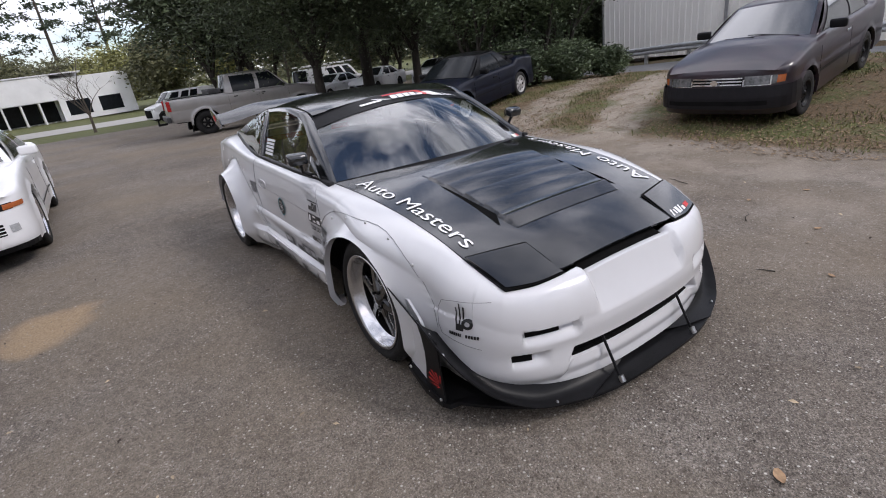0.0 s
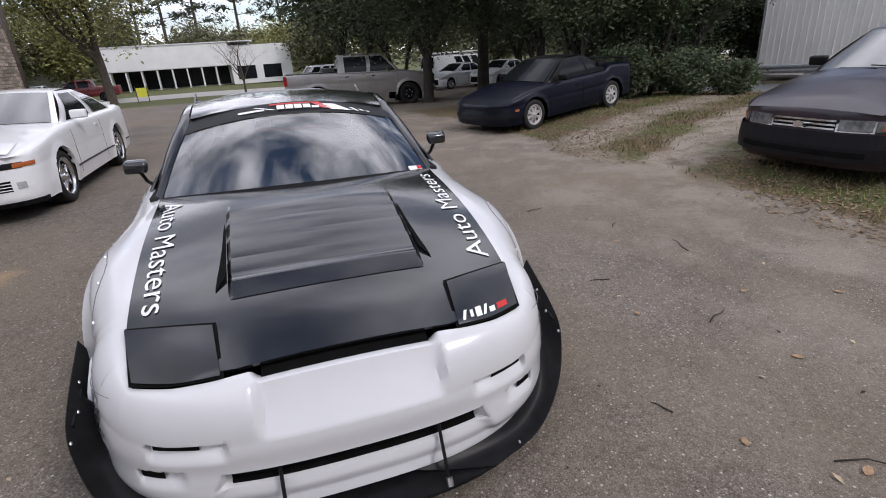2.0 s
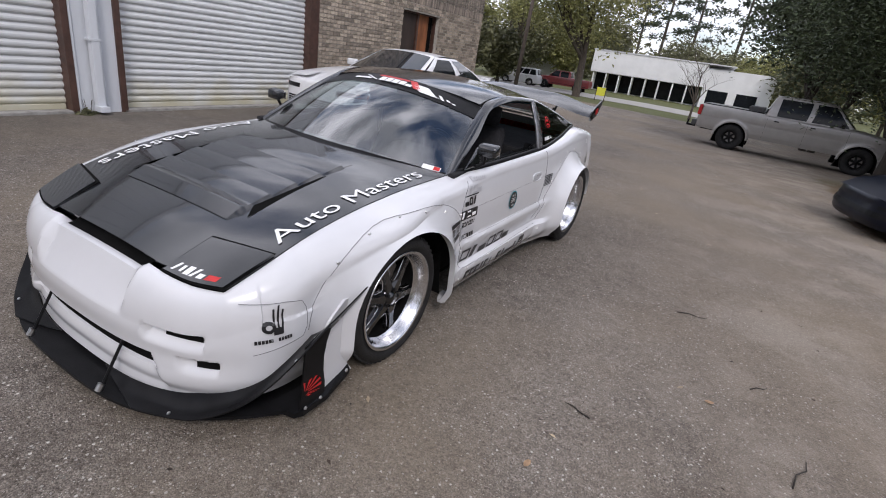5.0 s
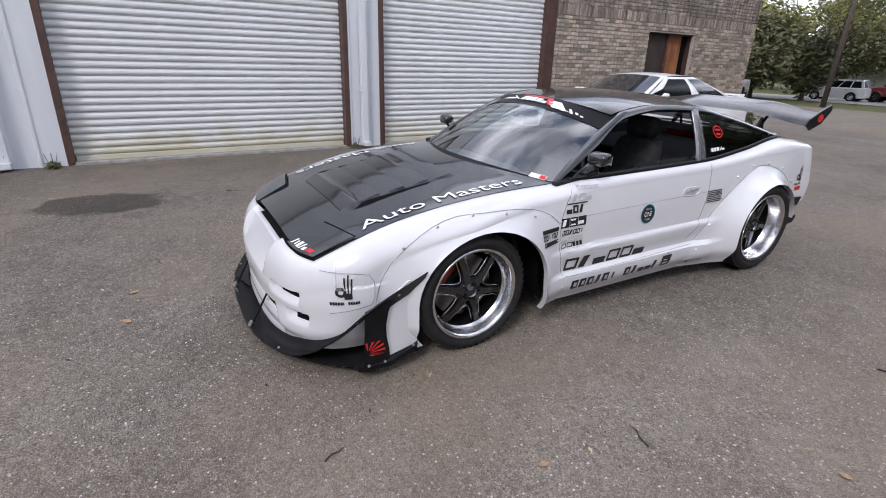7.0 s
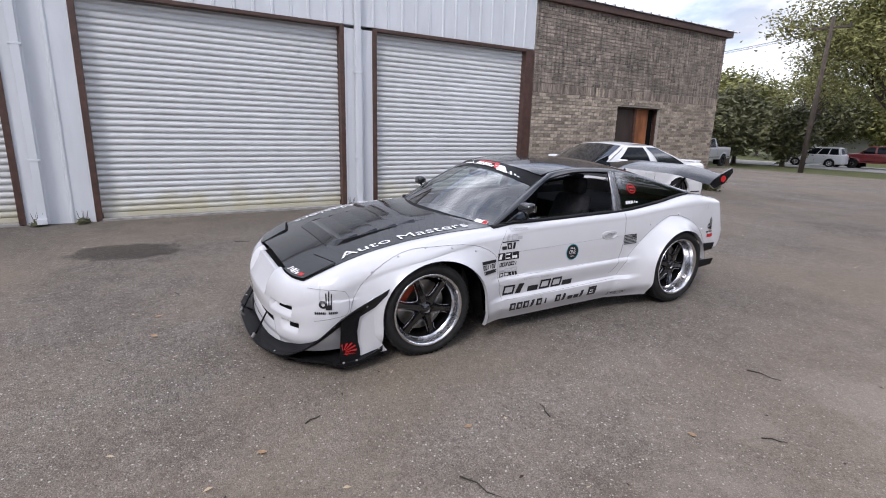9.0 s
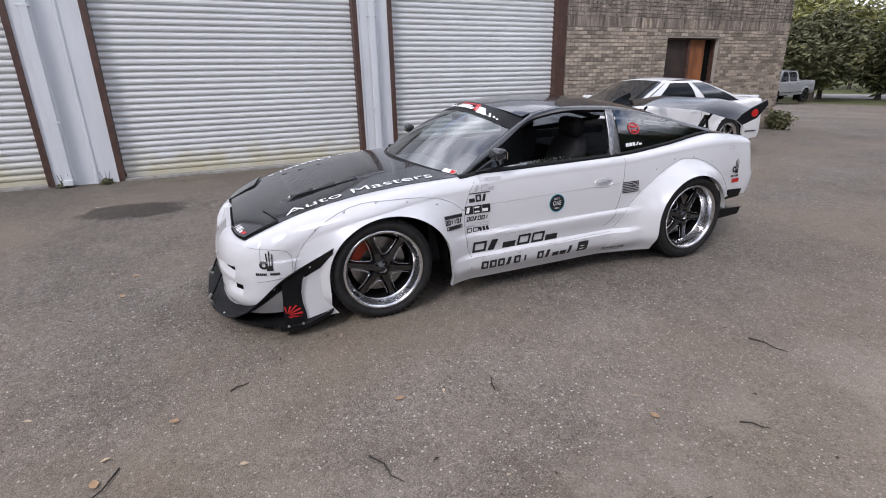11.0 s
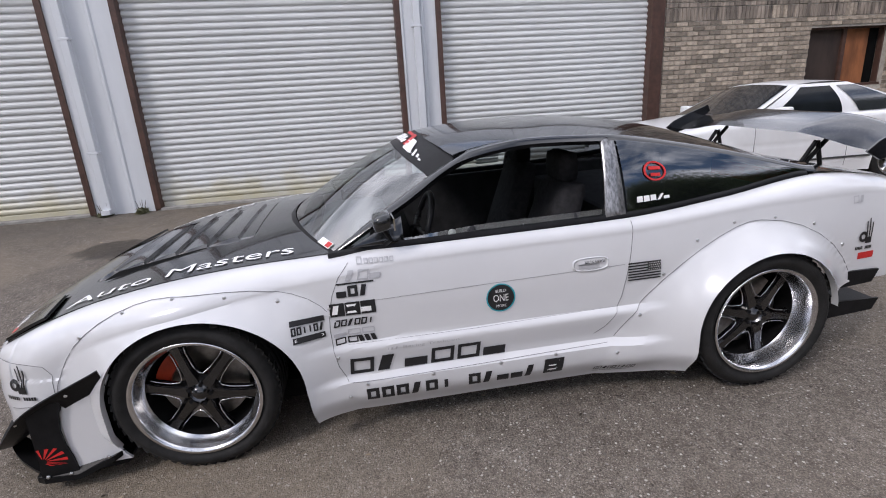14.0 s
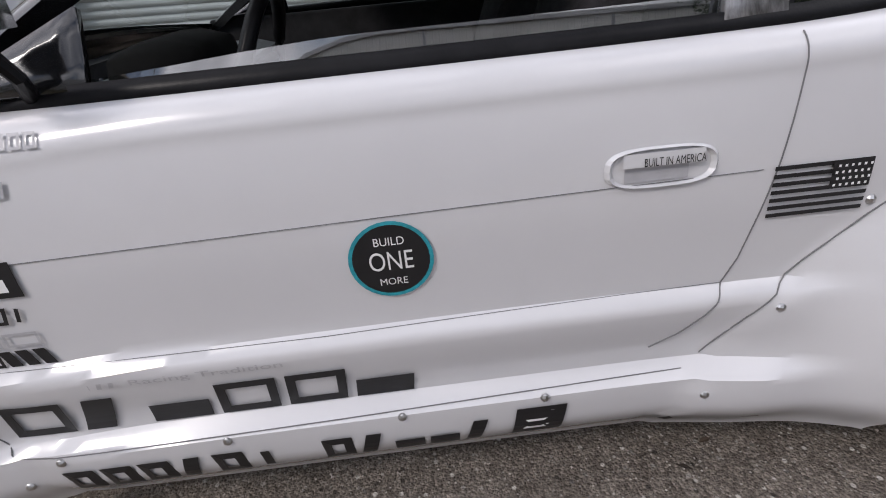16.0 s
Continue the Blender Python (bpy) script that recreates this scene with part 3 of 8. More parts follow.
# ---- car kit: shared by every vehicle ----
def car_skin(c, sx, keep=None):
    """One flank of a car from the middle of its nose to the middle of its tail, as rows of points; c holds the curves."""
    cols = []
    nf, ns, nr = c.get("nf", 22), c.get("ns", 84), c.get("nr", 16)
    for i in range(nf):
        th = i / nf * math.pi / 2
        cols.append(("f", th))
    for i in range(ns):
        cols.append(("s", c["yc"] + (c["yr"] - c["yc"]) * i / ns))
    for i in range(nr + 1):
        cols.append(("r", i / nr * math.pi / 2))
    rows = c.get("rows", 30)
    arc = c.get("arc", 8)
    out = []
    for kind, t in cols:
        col = []
        for k in range(rows + arc + 1):
            if kind == "s":
                y, ex, ey, ez = t, c["xe"](t), t, c["ze"](t)
                fx = fy = None
            elif kind == "f":
                p = c.get("pf", 3.0)
                sn, cs = math.sin(t) ** (2 / p), math.cos(t) ** (2 / p)
                q = t / (math.pi / 2)
                if q < 0.6:
                    ex, ey, ez = c["xe"](c["yi"]) * q / 0.6, c["yi"] - 0.012 * math.cos(q * 2.6), c["ze"](c["yi"]) + c.get("nlift", 0.02) * (1 - (q / 0.6) ** 2)
                else:
                    ey = c["yi"] + (c["yc"] - c["yi"]) * ((q - 0.6) / 0.4)
                    ex, ez = c["xe"](ey), c["ze"](ey)
                if c.get("edge"):
                    ex, ey, ez = c["edge"](q, sn)
                y = c["yc"]
            else:
                p = c.get("pr", 4.0)
                sn, cs = math.cos(t) ** (2 / p), math.sin(t) ** (2 / p)
                q = 1 - t / (math.pi / 2)
                ex, ey, ez = c["xe"](c["yj"]) * min(1, q / 0.7), c["yr"] + (c["yj"] - c["yr"]) * min(1, (1 - q) / 0.3), c["ze"](c["yj"] if q < 0.7 else c["yr"] + (c["yj"] - c["yr"]) * (1 - q) / 0.3)
                y = c["yr"]
            yq = t if kind == "s" else (c["yi"] + (c["yc"] - c["yi"]) * (t / (math.pi / 2)) ** 1.5 if kind == "f" else c["yr"] + (c["yj"] - c["yr"]) * (t / (math.pi / 2)))
            if kind == "f" and c.get("edge"):
                yq = c["yi"] + (c["yc"] - c["yi"]) * (max(0, t / (math.pi / 2) - 0.42) / 0.58) ** 1.5
            zs, zb = c["zs"](yq), c["zb"](yq)
            z = zb + (zs - zb) * min(1, k / rows)
            if kind == "s":
                ox, oy = c["W"](t, z), t
            elif kind == "f":
                yn = c["nose"](z)
                ox, oy = c["W"](c["yc"], z) * sn, c["yc"] - (c["yc"] - yn) * cs
            else:
                yt = c["tail"](z)
                ox, oy = c["W"](c["yr"], z) * sn, c["yr"] + (yt - c["yr"]) * cs
            if k > rows:
                ph = (k - rows) / arc * math.pi / 2
                low = (ox, oy)
                ox += (ex - ox) * (1 - math.cos(ph))
                oy += (ey - oy) * (1 - math.cos(ph))
                z = zs + (ez - zs) * math.sin(ph)
                if kind == "f" and c.get("cap"):
                    ox, oy, z = c["cap"](low, zs, (ex, ey, ez), (k - rows) / arc, (ox, oy, z))
            if c.get("dent"):
                ox, oy, z = c["dent"](ox, oy, z)
            col.append(Vector((ox * sx, oy, z)))
        out.append(col)
    return out


def skin_mesh(c, sx):
    """The flank with its wheel openings cut and their edges drawn to the arch."""
    pts = car_skin(c, sx)
    bm = bmesh.new()
    g = []
    for col in pts:
        g.append([bm.verts.new(p) for p in col])

    def inside(p):
        for yc, zc, a, b, spread_ in c["arches"]:
            aa = a + max(0, zc - p.z) * spread_ * (1 if p.y > yc else 0)
            if abs(p.x) > 0.4 and (((p.y - yc) / aa) ** 2 + (max(0, p.z - zc) / b) ** 2) < 1 and p.z < zc + b:
                return yc, zc, aa, b
        return None

    flags = {v: inside(v.co) for col in g for v in col}
    for i in range(len(g) - 1):
        for j in range(len(g[0]) - 1):
            q = (g[i][j], g[i + 1][j], g[i + 1][j + 1], g[i][j + 1])
            if all(flags[v] for v in q):
                continue
            try:
                f = bm.faces.new(q if sx > 0 else q[::-1])
            except ValueError:
                continue
            if c.get("black"):
                m = sum((v.co for v in q), Vector()) / 4
                if c["black"](m):
                    f.material_index = 1
    loose = [v for v in bm.verts if not v.link_faces]
    bmesh.ops.delete(bm, geom=loose, context="VERTS")
    for v in bm.verts:
        fl = flags.get(v)
        if fl:
            yc, zc, a, b = fl
            dy, dz = (v.co.y - yc) / a, max(0, v.co.z - zc) / b
            e = math.hypot(dy, dz) or 1e-6
            v.co.y = yc + dy / e * a
            if v.co.z > zc:
                v.co.z = zc + dz / e * b
    bmesh.ops.remove_doubles(bm, verts=bm.verts, dist=0.0004)
    # a lip turned in round each opening
    edges = [e for e in bm.edges if e.is_boundary and any(abs(math.hypot((v.co.y - a[0]) / a[2], max(0, v.co.z - a[1]) / a[3]) - 1) < 0.02 + (0.5 if v.co.z < a[1] else 0) and abs(v.co.y - a[0]) < a[2] * 1.4 for a in c["arches"] for v in e.verts) and all(0.02 < v.co.z < 0.85 for v in e.verts) and abs(e.verts[0].co.x) > 0.5]
    r = bmesh.ops.extrude_edge_only(bm, edges=edges)
    for v in r["geom"]:
        if isinstance(v, bmesh.types.BMVert):
            v.co.x -= 0.035 * sx
    return bm


def wheel(parent, m, r, rim, width, style, dish=0.09, spokes=6):
    """A wheel whose outer side faces local +x."""
    w = new("wheel")
    w.parent = parent
    w.matrix_basis = m
    h = width / 2
    bm = bmesh.new()
    prof = [(-h * 0.8, rim - 0.01), (-h * 0.98, rim + 0.02), (-h * 1.03, rim + (r - rim) * 0.5), (-h * 0.95, r - 0.02), (-h * 0.82, r - 0.004)]
    for k in range(4):
        x = -h * 0.82 + (k + 0.5) * h * 1.64 / 4.5
        prof += [(x - 0.005, r), (x - 0.004, r - 0.008), (x + 0.004, r - 0.008), (x + 0.005, r)]
    prof += [(h * 0.82, r - 0.004), (h * 0.95, r - 0.02), (h * 1.03, rim + (r - rim) * 0.5), (h * 0.98, rim + 0.02), (h * 0.8, rim - 0.01)]
    lathe(bm, prof, 56)
    part("tyre", bm, M_RUBBER, w, smooth=True)
    if style == "race":
        bm = bmesh.new()
        for k in range(52):
            a = 2 * math.pi * k / 52
            for s in (-1, 1):
                bmesh.ops.create_cube(bm, size=1, matrix=Matrix.Rotation(a, 4, "X") @ Matrix.Translation((s * h * 0.66, 0, r - 0.003)) @ Matrix.Rotation(s * 0.35, 4, "Z") @ Matrix.Diagonal((h * 0.36, 0.026, 0.010, 1)))
        tagged(part("tread", bm, M_RUBBER, w), kind="stuff")
    bm = bmesh.new()
    lathe(bm, [(h * 0.80, rim - 0.012), (h * 0.93, rim + 0.004), (h * 0.97, rim + 0.001), (h * 0.95, rim - 0.010), (h * 0.86, rim - 0.018), (h * 0.62, rim - 0.024), (h - dish * 0.9, rim - 0.034), (h - dish, rim - 0.04)], 64)
    part("rim_lip", bm, {"steel": M_BLACK, "pale": M_PALE}.get(style, M_LIP), w, smooth=True)
    bm = bmesh.new()
    lathe(bm, [(h - dish, rim - 0.04), (-h * 0.8, rim - 0.045), (-h * 0.85, 0.02)], 48)
    part("barrel", bm, M_MATTE, w, smooth=True)
    x0 = h - dish
    slim = (0.029, 0.026, 0.036) if style == "race" else (0.036, 0.033, 0.046)
    face = {"race": M_SPOKE, "silver": M_LIP, "steel": M_BLACK, "pale": M_PALE}[style]
    bm = bmesh.new()
    for k in range(spokes):
        a = 2 * math.pi * k / spokes + 0.3
        rr = rim - 0.036
        sect = []
        for q, wd, dx in ((0.045, 0.042, 0.022), (rr * 0.45, slim[0], 0.016), (rr * 0.8, slim[1], 0.004), (rr, slim[2], 0.0)):
            sect.append([(x0 + dx - 0.035, -wd), (x0 + dx, -wd * 0.55), (x0 + dx, wd * 0.55), (x0 + dx - 0.035, wd), q])
        rings = []
        for s4 in sect:
            q = s4[4]
            rings.append([bm.verts.new((x, t * math.cos(a) - q * math.sin(a), t * math.sin(a) + q * math.cos(a))) for x, t in s4[:4]])
        for r0, r1 in zip(rings, rings[1:]):
            for i in range(4):
                bm.faces.new((r0[i], r0[(i + 1) % 4], r1[(i + 1) % 4], r1[i]))
    part("spokes", bm, face, w)
    for k in range(spokes if style == "race" else 0):
        a, b = 2 * math.pi * k / spokes + 0.3, 2 * math.pi * (k + 1) / spokes + 0.3
        rr = rim - 0.036
        path = []
        for an, q, t, dx in ((a, rr * 0.97, 0.035, 0.0), (a, rr * 0.80, 0.027, 0.003), (a, rr * 0.52, 0.029, 0.013), (a, rr * 0.37, 0.038, 0.018)):
            path.append((x0 + dx - 0.010, -t * math.cos(an) - q * math.sin(an), -t * math.sin(an) + q * math.cos(an)))
        for an, q, t, dx in ((b, rr * 0.37, 0.038, 0.018), (b, rr * 0.52, 0.029, 0.013), (b, rr * 0.80, 0.027, 0.003), (b, rr * 0.97, 0.035, 0.0)):
            path.append((x0 + dx - 0.010, t * math.cos(an) - q * math.sin(an), t * math.sin(an) + q * math.cos(an)))
        bm = bmesh.new()
        tube(bm, path, 0.0028, 5)
        part("spoke_edge", bm, M_LIP, w, "polished spoke edge", True)
    bm = bmesh.new()
    lathe(bm, [(x0 - 0.035, 0.062), (x0 + 0.012, 0.060), (x0 + 0.02, 0.050), (x0 + 0.018, 0.034), (x0 + 0.034, 0.030), (x0 + 0.036, 0.0005)], 28)
    part("hub", bm, face, w, smooth=True)
    for k in range(5 if style == "race" else 0):
        a = 2 * math.pi * k / 5
        part("lug_nut", tube(bmesh.new(), [(x0 + 0.015, 0.046 * math.cos(a), 0.046 * math.sin(a)), (x0 + 0.032, 0.046 * math.cos(a), 0.046 * math.sin(a))], 0.009, 6), M_BLACK, w)
    bm = bmesh.new()
    lathe(bm, [(x0 - 0.075, 0.06), (x0 - 0.07, rim * 0.70), (x0 - 0.095, rim * 0.70)], 36)
    part("brake_disc", bm, M_DISC, w)
    if style == "race":
        bm = bmesh.new()
        for k in range(9):
            a = radians(118 + k * 7)
            bmesh.ops.create_cube(bm, size=1, matrix=Matrix.Rotation(a - math.pi / 2, 4, "X") @ Matrix.Translation((x0 - 0.062, 0, rim * 0.63)) @ Matrix.Diagonal((0.03, 0.03, 0.06, 1)))
        part("caliper", bm, M_CALIPER, w, "orange brake caliper")
    return w


def wells(parent, c, half, name="wheel_well"):
    for yc, zc, a, b, _ in c["arches"]:
        for s in (-1, 1):
            bm = bmesh.new()
            ring = []
            n = 24
            for x in (half - 0.46, half - 0.055):
                ring.append([bm.verts.new((s * x, yc + (a + 0.012) * math.cos(math.pi * k / n) * (1.0), zc + (b + 0.012) * math.sin(math.pi * k / n))) for k in range(n + 1)])
                ring[-1].insert(0, bm.verts.new((s * x, yc + a + 0.05, 0.16)))
                ring[-1].append(bm.verts.new((s * x, yc - a - 0.01, 0.16)))
            for k in range(n + 2):
                bm.faces.new((ring[0][k], ring[0][k + 1], ring[1][k + 1], ring[1][k]))
            bm.faces.new(ring[0])
            part(name, bm, M_MATTE, parent)


def text_points(body, size=1.0):
    cu = bpy.data.curves.new("lettering", "FONT")
    cu.body = body
    cu.size = size
    cu.resolution_u = 4
    ob = bpy.data.objects.new("lettering", cu)
    scene.collection.objects.link(ob)
    me = bpy.data.meshes.new_from_object(ob)
    bm = bmesh.new()
    bm.from_mesh(me)
    bpy.data.objects.remove(ob)
    bpy.data.curves.remove(cu)
    bpy.data.meshes.remove(me)
    return bm


def lettering(body, parent, material, fn, width, height, name="lettering", bold=0.0):
    """Flat letters laid over a surface: fn(u, v) gives the place for metres along and up."""
    bm = text_points(body)
    xs = [v.co.x for v in bm.verts]
    ys = [v.co.y for v in bm.verts]
    x0, x1, y0, y1 = min(xs), max(xs), min(ys), max(ys)
    bmesh.ops.triangulate(bm, faces=bm.faces[:])
    bmesh.ops.subdivide_edges(bm, edges=[e for e in bm.edges if e.calc_length() > 0.12], cuts=2, use_grid_fill=False)
    for v in bm.verts:
        v.co = fn((v.co.x - x0) / (x1 - x0) * width, (v.co.y - y0) / (y1 - y0) * height)
    return part(name, bm, material, parent)


def patch(bm, fn, u0, v0, u1, v1, nu=4, nv=2, skew=0.0, flip=False):
    h = v1 - v0
    return sheet(bm, lambda a, b: fn(u0 + (u1 - u0) * a + skew * h * b, v0 + h * b), nu, nv, flip)


# plain strokes that stand in for the glyphs of word marks
STROKES = {
    "l": [((0.5, 0), (0.5, 1))],
    "o": [((0, 0), (1, 0), (1, 1), (0, 1), (0, 0))],
}


def stroke(bm, fn, pts, w):
    """A flat band of width w along pts, with mitred corners."""
    n = len(pts)
    closed = pts[0] == pts[-1]
    rows = []
    for i in range(n):
        p = Vector(pts[i])
        before = Vector(pts[i - 1]) if i else (Vector(pts[-2]) if closed else None)
        after = Vector(pts[i + 1]) if i < n - 1 else (Vector(pts[1]) if closed else None)
        d0 = (p - before).normalized() if before is not None else (after - p).normalized()
        d1 = (after - p).normalized() if after is not None else d0
        n0, n1 = Vector((-d0.y, d0.x)), Vector((-d1.y, d1.x))
        m = (n0 + n1).normalized()
        k = w / 2 / max(0.45, m.dot(n0))
        rows.append((p + m * k, p - m * k))
    for (a0, a1), (b0, b1) in zip(rows, rows[1:]):
        steps = max(1, int((b0 - a0).length / 0.03))
        for j in range(steps):
            q = [a0.lerp(b0, j / steps), a0.lerp(b0, (j + 1) / steps), a1.lerp(b1, (j + 1) / steps), a1.lerp(b1, j / steps)]
            bm.faces.new([bm.verts.new(fn(*c)) for c in q])


def bars(parent, material, fn, u, v, width, height, glyphs, fill=0.78, skew=0.0, name="word_mark", bold=0.0):
    """A word mark as plain shapes, one for each glyph: solid blocks, or strokes of width bold * height for the rest."""
    step = width / len(glyphs)
    for i, gl in enumerate(glyphs):
        if gl == " ":
            continue
        bm = bmesh.new()
        a = u + step * i
        wd = step * fill * (0.45 if gl == "l" and not bold else 1)
        if bold and gl in STROKES:
            t = bold * height
            for pts in STROKES[gl]:
                stroke(bm, fn, [(a + t / 2 + (wd - t) * p + skew * (t / 2 + (height - t) * q), v + t / 2 + (height - t) * q) for p, q in pts], t)
        else:
            # solid blocks: v narrow and slanted, m wide and low
            lean, part_w, part_h = {"v": (0.25, 0.5, 1.0), "m": (0.0, 1.0, 0.55)}.get(gl, (0.0, 1.0, 1.0))
            patch(bm, fn, a, v, a + wd * part_w, v + height * part_h, 1, 5, skew + lean)
        bmesh.ops.remove_doubles(bm, verts=bm.verts, dist=0.0002)
        part(name, bm, material, parent)


# ---- the widebody coupe ----
CAR_L = Vector((1, -0.035, -0.020)).normalized()
CAR_R = Vector((0.035, 1, 0.017))
CAR_R = (CAR_R - CAR_L * CAR_R.dot(CAR_L)).normalized()
CAR_N = CAR_L.cross(CAR_R)
CAR_M = Matrix.Translation((2.445, 2.53, -0.052)) @ Matrix((CAR_L, CAR_R, CAR_N)).transposed().to_4x4()

xe = curve((-0.79, 0.655), (-0.735, 0.672), (-0.55, 0.705), (-0.3, 0.716), (0, 0.728), (0.3, 0.738), (0.62, 0.752), (0.85, 0.805), (1.1, 0.822), (1.9, 0.828), (2.4, 0.79), (2.91, 0.722), (3.1, 0.70), (3.42, 0.66))
ze = curve((-0.79, 0.560), (-0.735, 0.585), (-0.55, 0.662), (-0.3, 0.734), (0, 0.785), (0.3, 0.812), (0.62, 0.826), (0.85, 0.842), (1.9, 0.856), (2.4, 0.888), (2.91, 0.932), (3.1, 0.918), (3.42, 0.868))
zs_ = curve((-0.79, 0.40), (-0.47, 0.555), (0, 0.69), (0.62, 0.752), (1.0, 0.79), (1.9, 0.80), (2.6, 0.842), (3.1, 0.84), (3.42, 0.80))
zb_ = curve((-0.79, 0.112), (-0.34, 0.14), (0.6, 0.128), (1.7, 0.128), (2.16, 0.115), (2.86, 0.36), (2.95, 0.415), (3.42, 0.405))
wm = curve((-0.47, 0.842), (-0.22, 0.862), (0.3, 0.885), (0.7, 0.897), (1.6, 0.905), (2.2, 0.912), (2.8, 0.895), (3.2, 0.862))
FA = (0.08, 0.33, 0.395, 0.352, 0.08)
RA = (2.53, 0.335, 0.352, 0.338, -0.10)


LEDGES = curve((0.12, 0.016), (0.300, 0.038), (0.322, 0.004), (0.452, 0.024), (0.474, 0.0))


def flange_front(y, z):
    """Below 1 inside the flange of the front overfender: round ahead of the wheel, squarer behind it."""
    if y < 0.03:
        return math.hypot((y - 0.03) / 0.53, (z - 0.33) / 0.425)
    return ((abs(y - 0.03) / 0.615) ** 3.4 + (abs(z - 0.33) / 0.425) ** 3.4) ** (1 / 3.4)


def side_w(y, z):
    w = wm(y)
    w -= 0.42 * max(0, z - 0.60) ** 1.7
    w += LEDGES(z) * sstep(0.45, 0.75, y) * (1 - sstep(1.9, 2.1, y))
    w -= 0.05 * (1 - sstep(0.10, 0.24, z))
    # front overfender
    e1 = math.hypot((y - FA[0]) / FA[2], (z - FA[1]) / FA[3])
    e2 = flange_front(y, max(z, 0.33))
    if z < 0.33:
        e1 = abs(y - 0.08) / 0.395
    if e2 < 1:
        r = max(0, e1 - 1) / max(1e-4, max(0, e1 - 1) + (1 - e2))
        w += 0.008 + 0.080 * (1 - r) ** 1.15
    # rear overfender
    e1 = math.hypot((y - RA[0]) / RA[2], (z - RA[1]) / RA[3])
    e2 = ((abs(y - 2.50) / 0.708) ** 1.45 + (max(0, z - 0.20) / 0.578) ** 1.45) ** (1 / 1.45)
    if y > 2.5:
        e2 = math.hypot((y - 2.50) / 0.62, (z - 0.20) / 0.578)
    if e2 < 1:
        r = max(0, e1 - 1) / max(1e-4, max(0, e1 - 1) + (1 - e2))
        w += 0.008 + 0.118 * (1 - r) ** 1.1
    return w


def coupe_dent(x, y, z):
    """Mouth, ducts and the small steps of the front bumper."""
    if y < -0.55 and x < 0.80:
        # mouth: a deep slot under the lip over a sloping panel
        if z < 0.291:
            lim = 0.425 + max(0, 0.29 - z) * 0.55
            m = 1 - sstep(lim - 0.03, lim + 0.03, x)
            y += m * (0.030 + 0.030 * sstep(0.222, 0.227, z) - 0.024 * max(0, 0.225 - z) / 0.11)
        # shallow duct by the corner, deepest along its top
        y += 0.040 * sstep(0.335, 0.402, z) * (1 - sstep(0.404, 0.411, z)) * sstep(0.41, 0.435, x) * (1 - sstep(0.645, 0.665, x))
        y += 0.030 * sstep(0.235, 0.300, z) * (1 - sstep(0.306, 0.313, z)) * sstep(0.55, 0.60, x) * (1 - sstep(0.695, 0.71, x))
    return x, y, z


def coupe_black(p):
    return p.y < -0.60 and abs(p.x) < 0.428 and 0.222 < p.z < 0.2895


def lid_front(x):
    """The front edge of the bonnet and lamp lids."""
    return -0.812 + 0.064 * max(0, (x - 0.402) / 0.262) ** 1.2 - 0.010 * math.sin(math.pi * min(1, max(0, (x - 0.402) / 0.262)))


def coupe_edge(q, sn):
    """Where the bumper's top meets the bonnet, then the wing's top beside it."""
    if q < 0.6:
        x = 0.668 * sn / math.sin(0.3 * math.pi) ** (2 / COUPE["pf"])
        y = lid_front(x)
        return x, y, hood_z(x, y) - 0.004
    y = -0.748 + (COUPE["yc"] + 0.748) * (q - 0.6) / 0.4
    return xe(y), y, ze(y) - 0.004 * (1 - q) / 0.4


def coupe_cap(low, zs, top, s, arc):
    """Bumper top: a flat sunken beak between two raised pads, round beside them."""
    x = low[0] + (top[0] - low[0]) * s
    flat = (x, low[1] + (top[1] - low[1]) * s, zs + (top[2] - zs) * s)
    zt = top[2] - 0.026
    if s < 0.86:
        r = s / 0.86
        beak = (x, low[1] + (-0.842 - low[1]) * r + 0.004 * math.sin(math.pi * r), zs + (zt - zs) * r - 0.003 * math.sin(math.pi * r))
    else:
        r = (s - 0.86) / 0.14
        beak = (x, -0.842 + 0.075 * r, zt - 0.03 * r * r)
    pad = 0.92
    side = [a + (c_ - a) * pad for a, c_ in zip(flat, arc)]
    w = 1 - sstep(0.288, 0.318, x)
    return tuple(a + (c_ - a) * w for a, c_ in zip(side, beak))


def front_x(y, z):
    """Half width of the rounded nose at y."""
    c_ = min(1.0, max(0.0, (COUPE["yc"] - y) / (COUPE["yc"] - COUPE["nose"](z))))
    return side_w(COUPE["yc"], z) * (1 - c_ ** COUPE["pf"]) ** (1 / COUPE["pf"])


def front_y(x, z):
    """How far forward the rounded nose reaches at x."""
    q_ = min(1.0, x / side_w(COUPE["yc"], z))
    return COUPE["yc"] - (COUPE["yc"] - COUPE["nose"](z)) * (1 - q_ ** COUPE["pf"]) ** (1 / COUPE["pf"])


COUPE = dict(
    yc=-0.47, yr=3.22, yi=-0.79, yj=3.40, pf=2.6, pr=5.0, nf=104, ns=150, nr=20, rows=54, arc=18, nlift=0.022,
    xe=xe, ze=ze, zs=zs_, zb=zb_, W=side_w,
    nose=curve((0.15, -0.945), (0.19, -0.958), (0.255, -0.950), (0.30, -0.945), (0.36, -0.948), (0.43, -0.936), (0.50, -0.905)),
    tail=curve((0.40, 3.38), (0.47, 3.445), (0.57, 3.465), (0.62, 3.43), (0.70, 3.41), (0.85, 3.40)),
    arches=(FA, RA), dent=coupe_dent, black=coupe_black, edge=coupe_edge, cap=coupe_cap)

zc_hood = curve((-0.86, 0.580), (-0.80, 0.606), (-0.6, 0.678), (-0.39, 0.731), (0, 0.812), (0.2, 0.845), (0.62, 0.880))


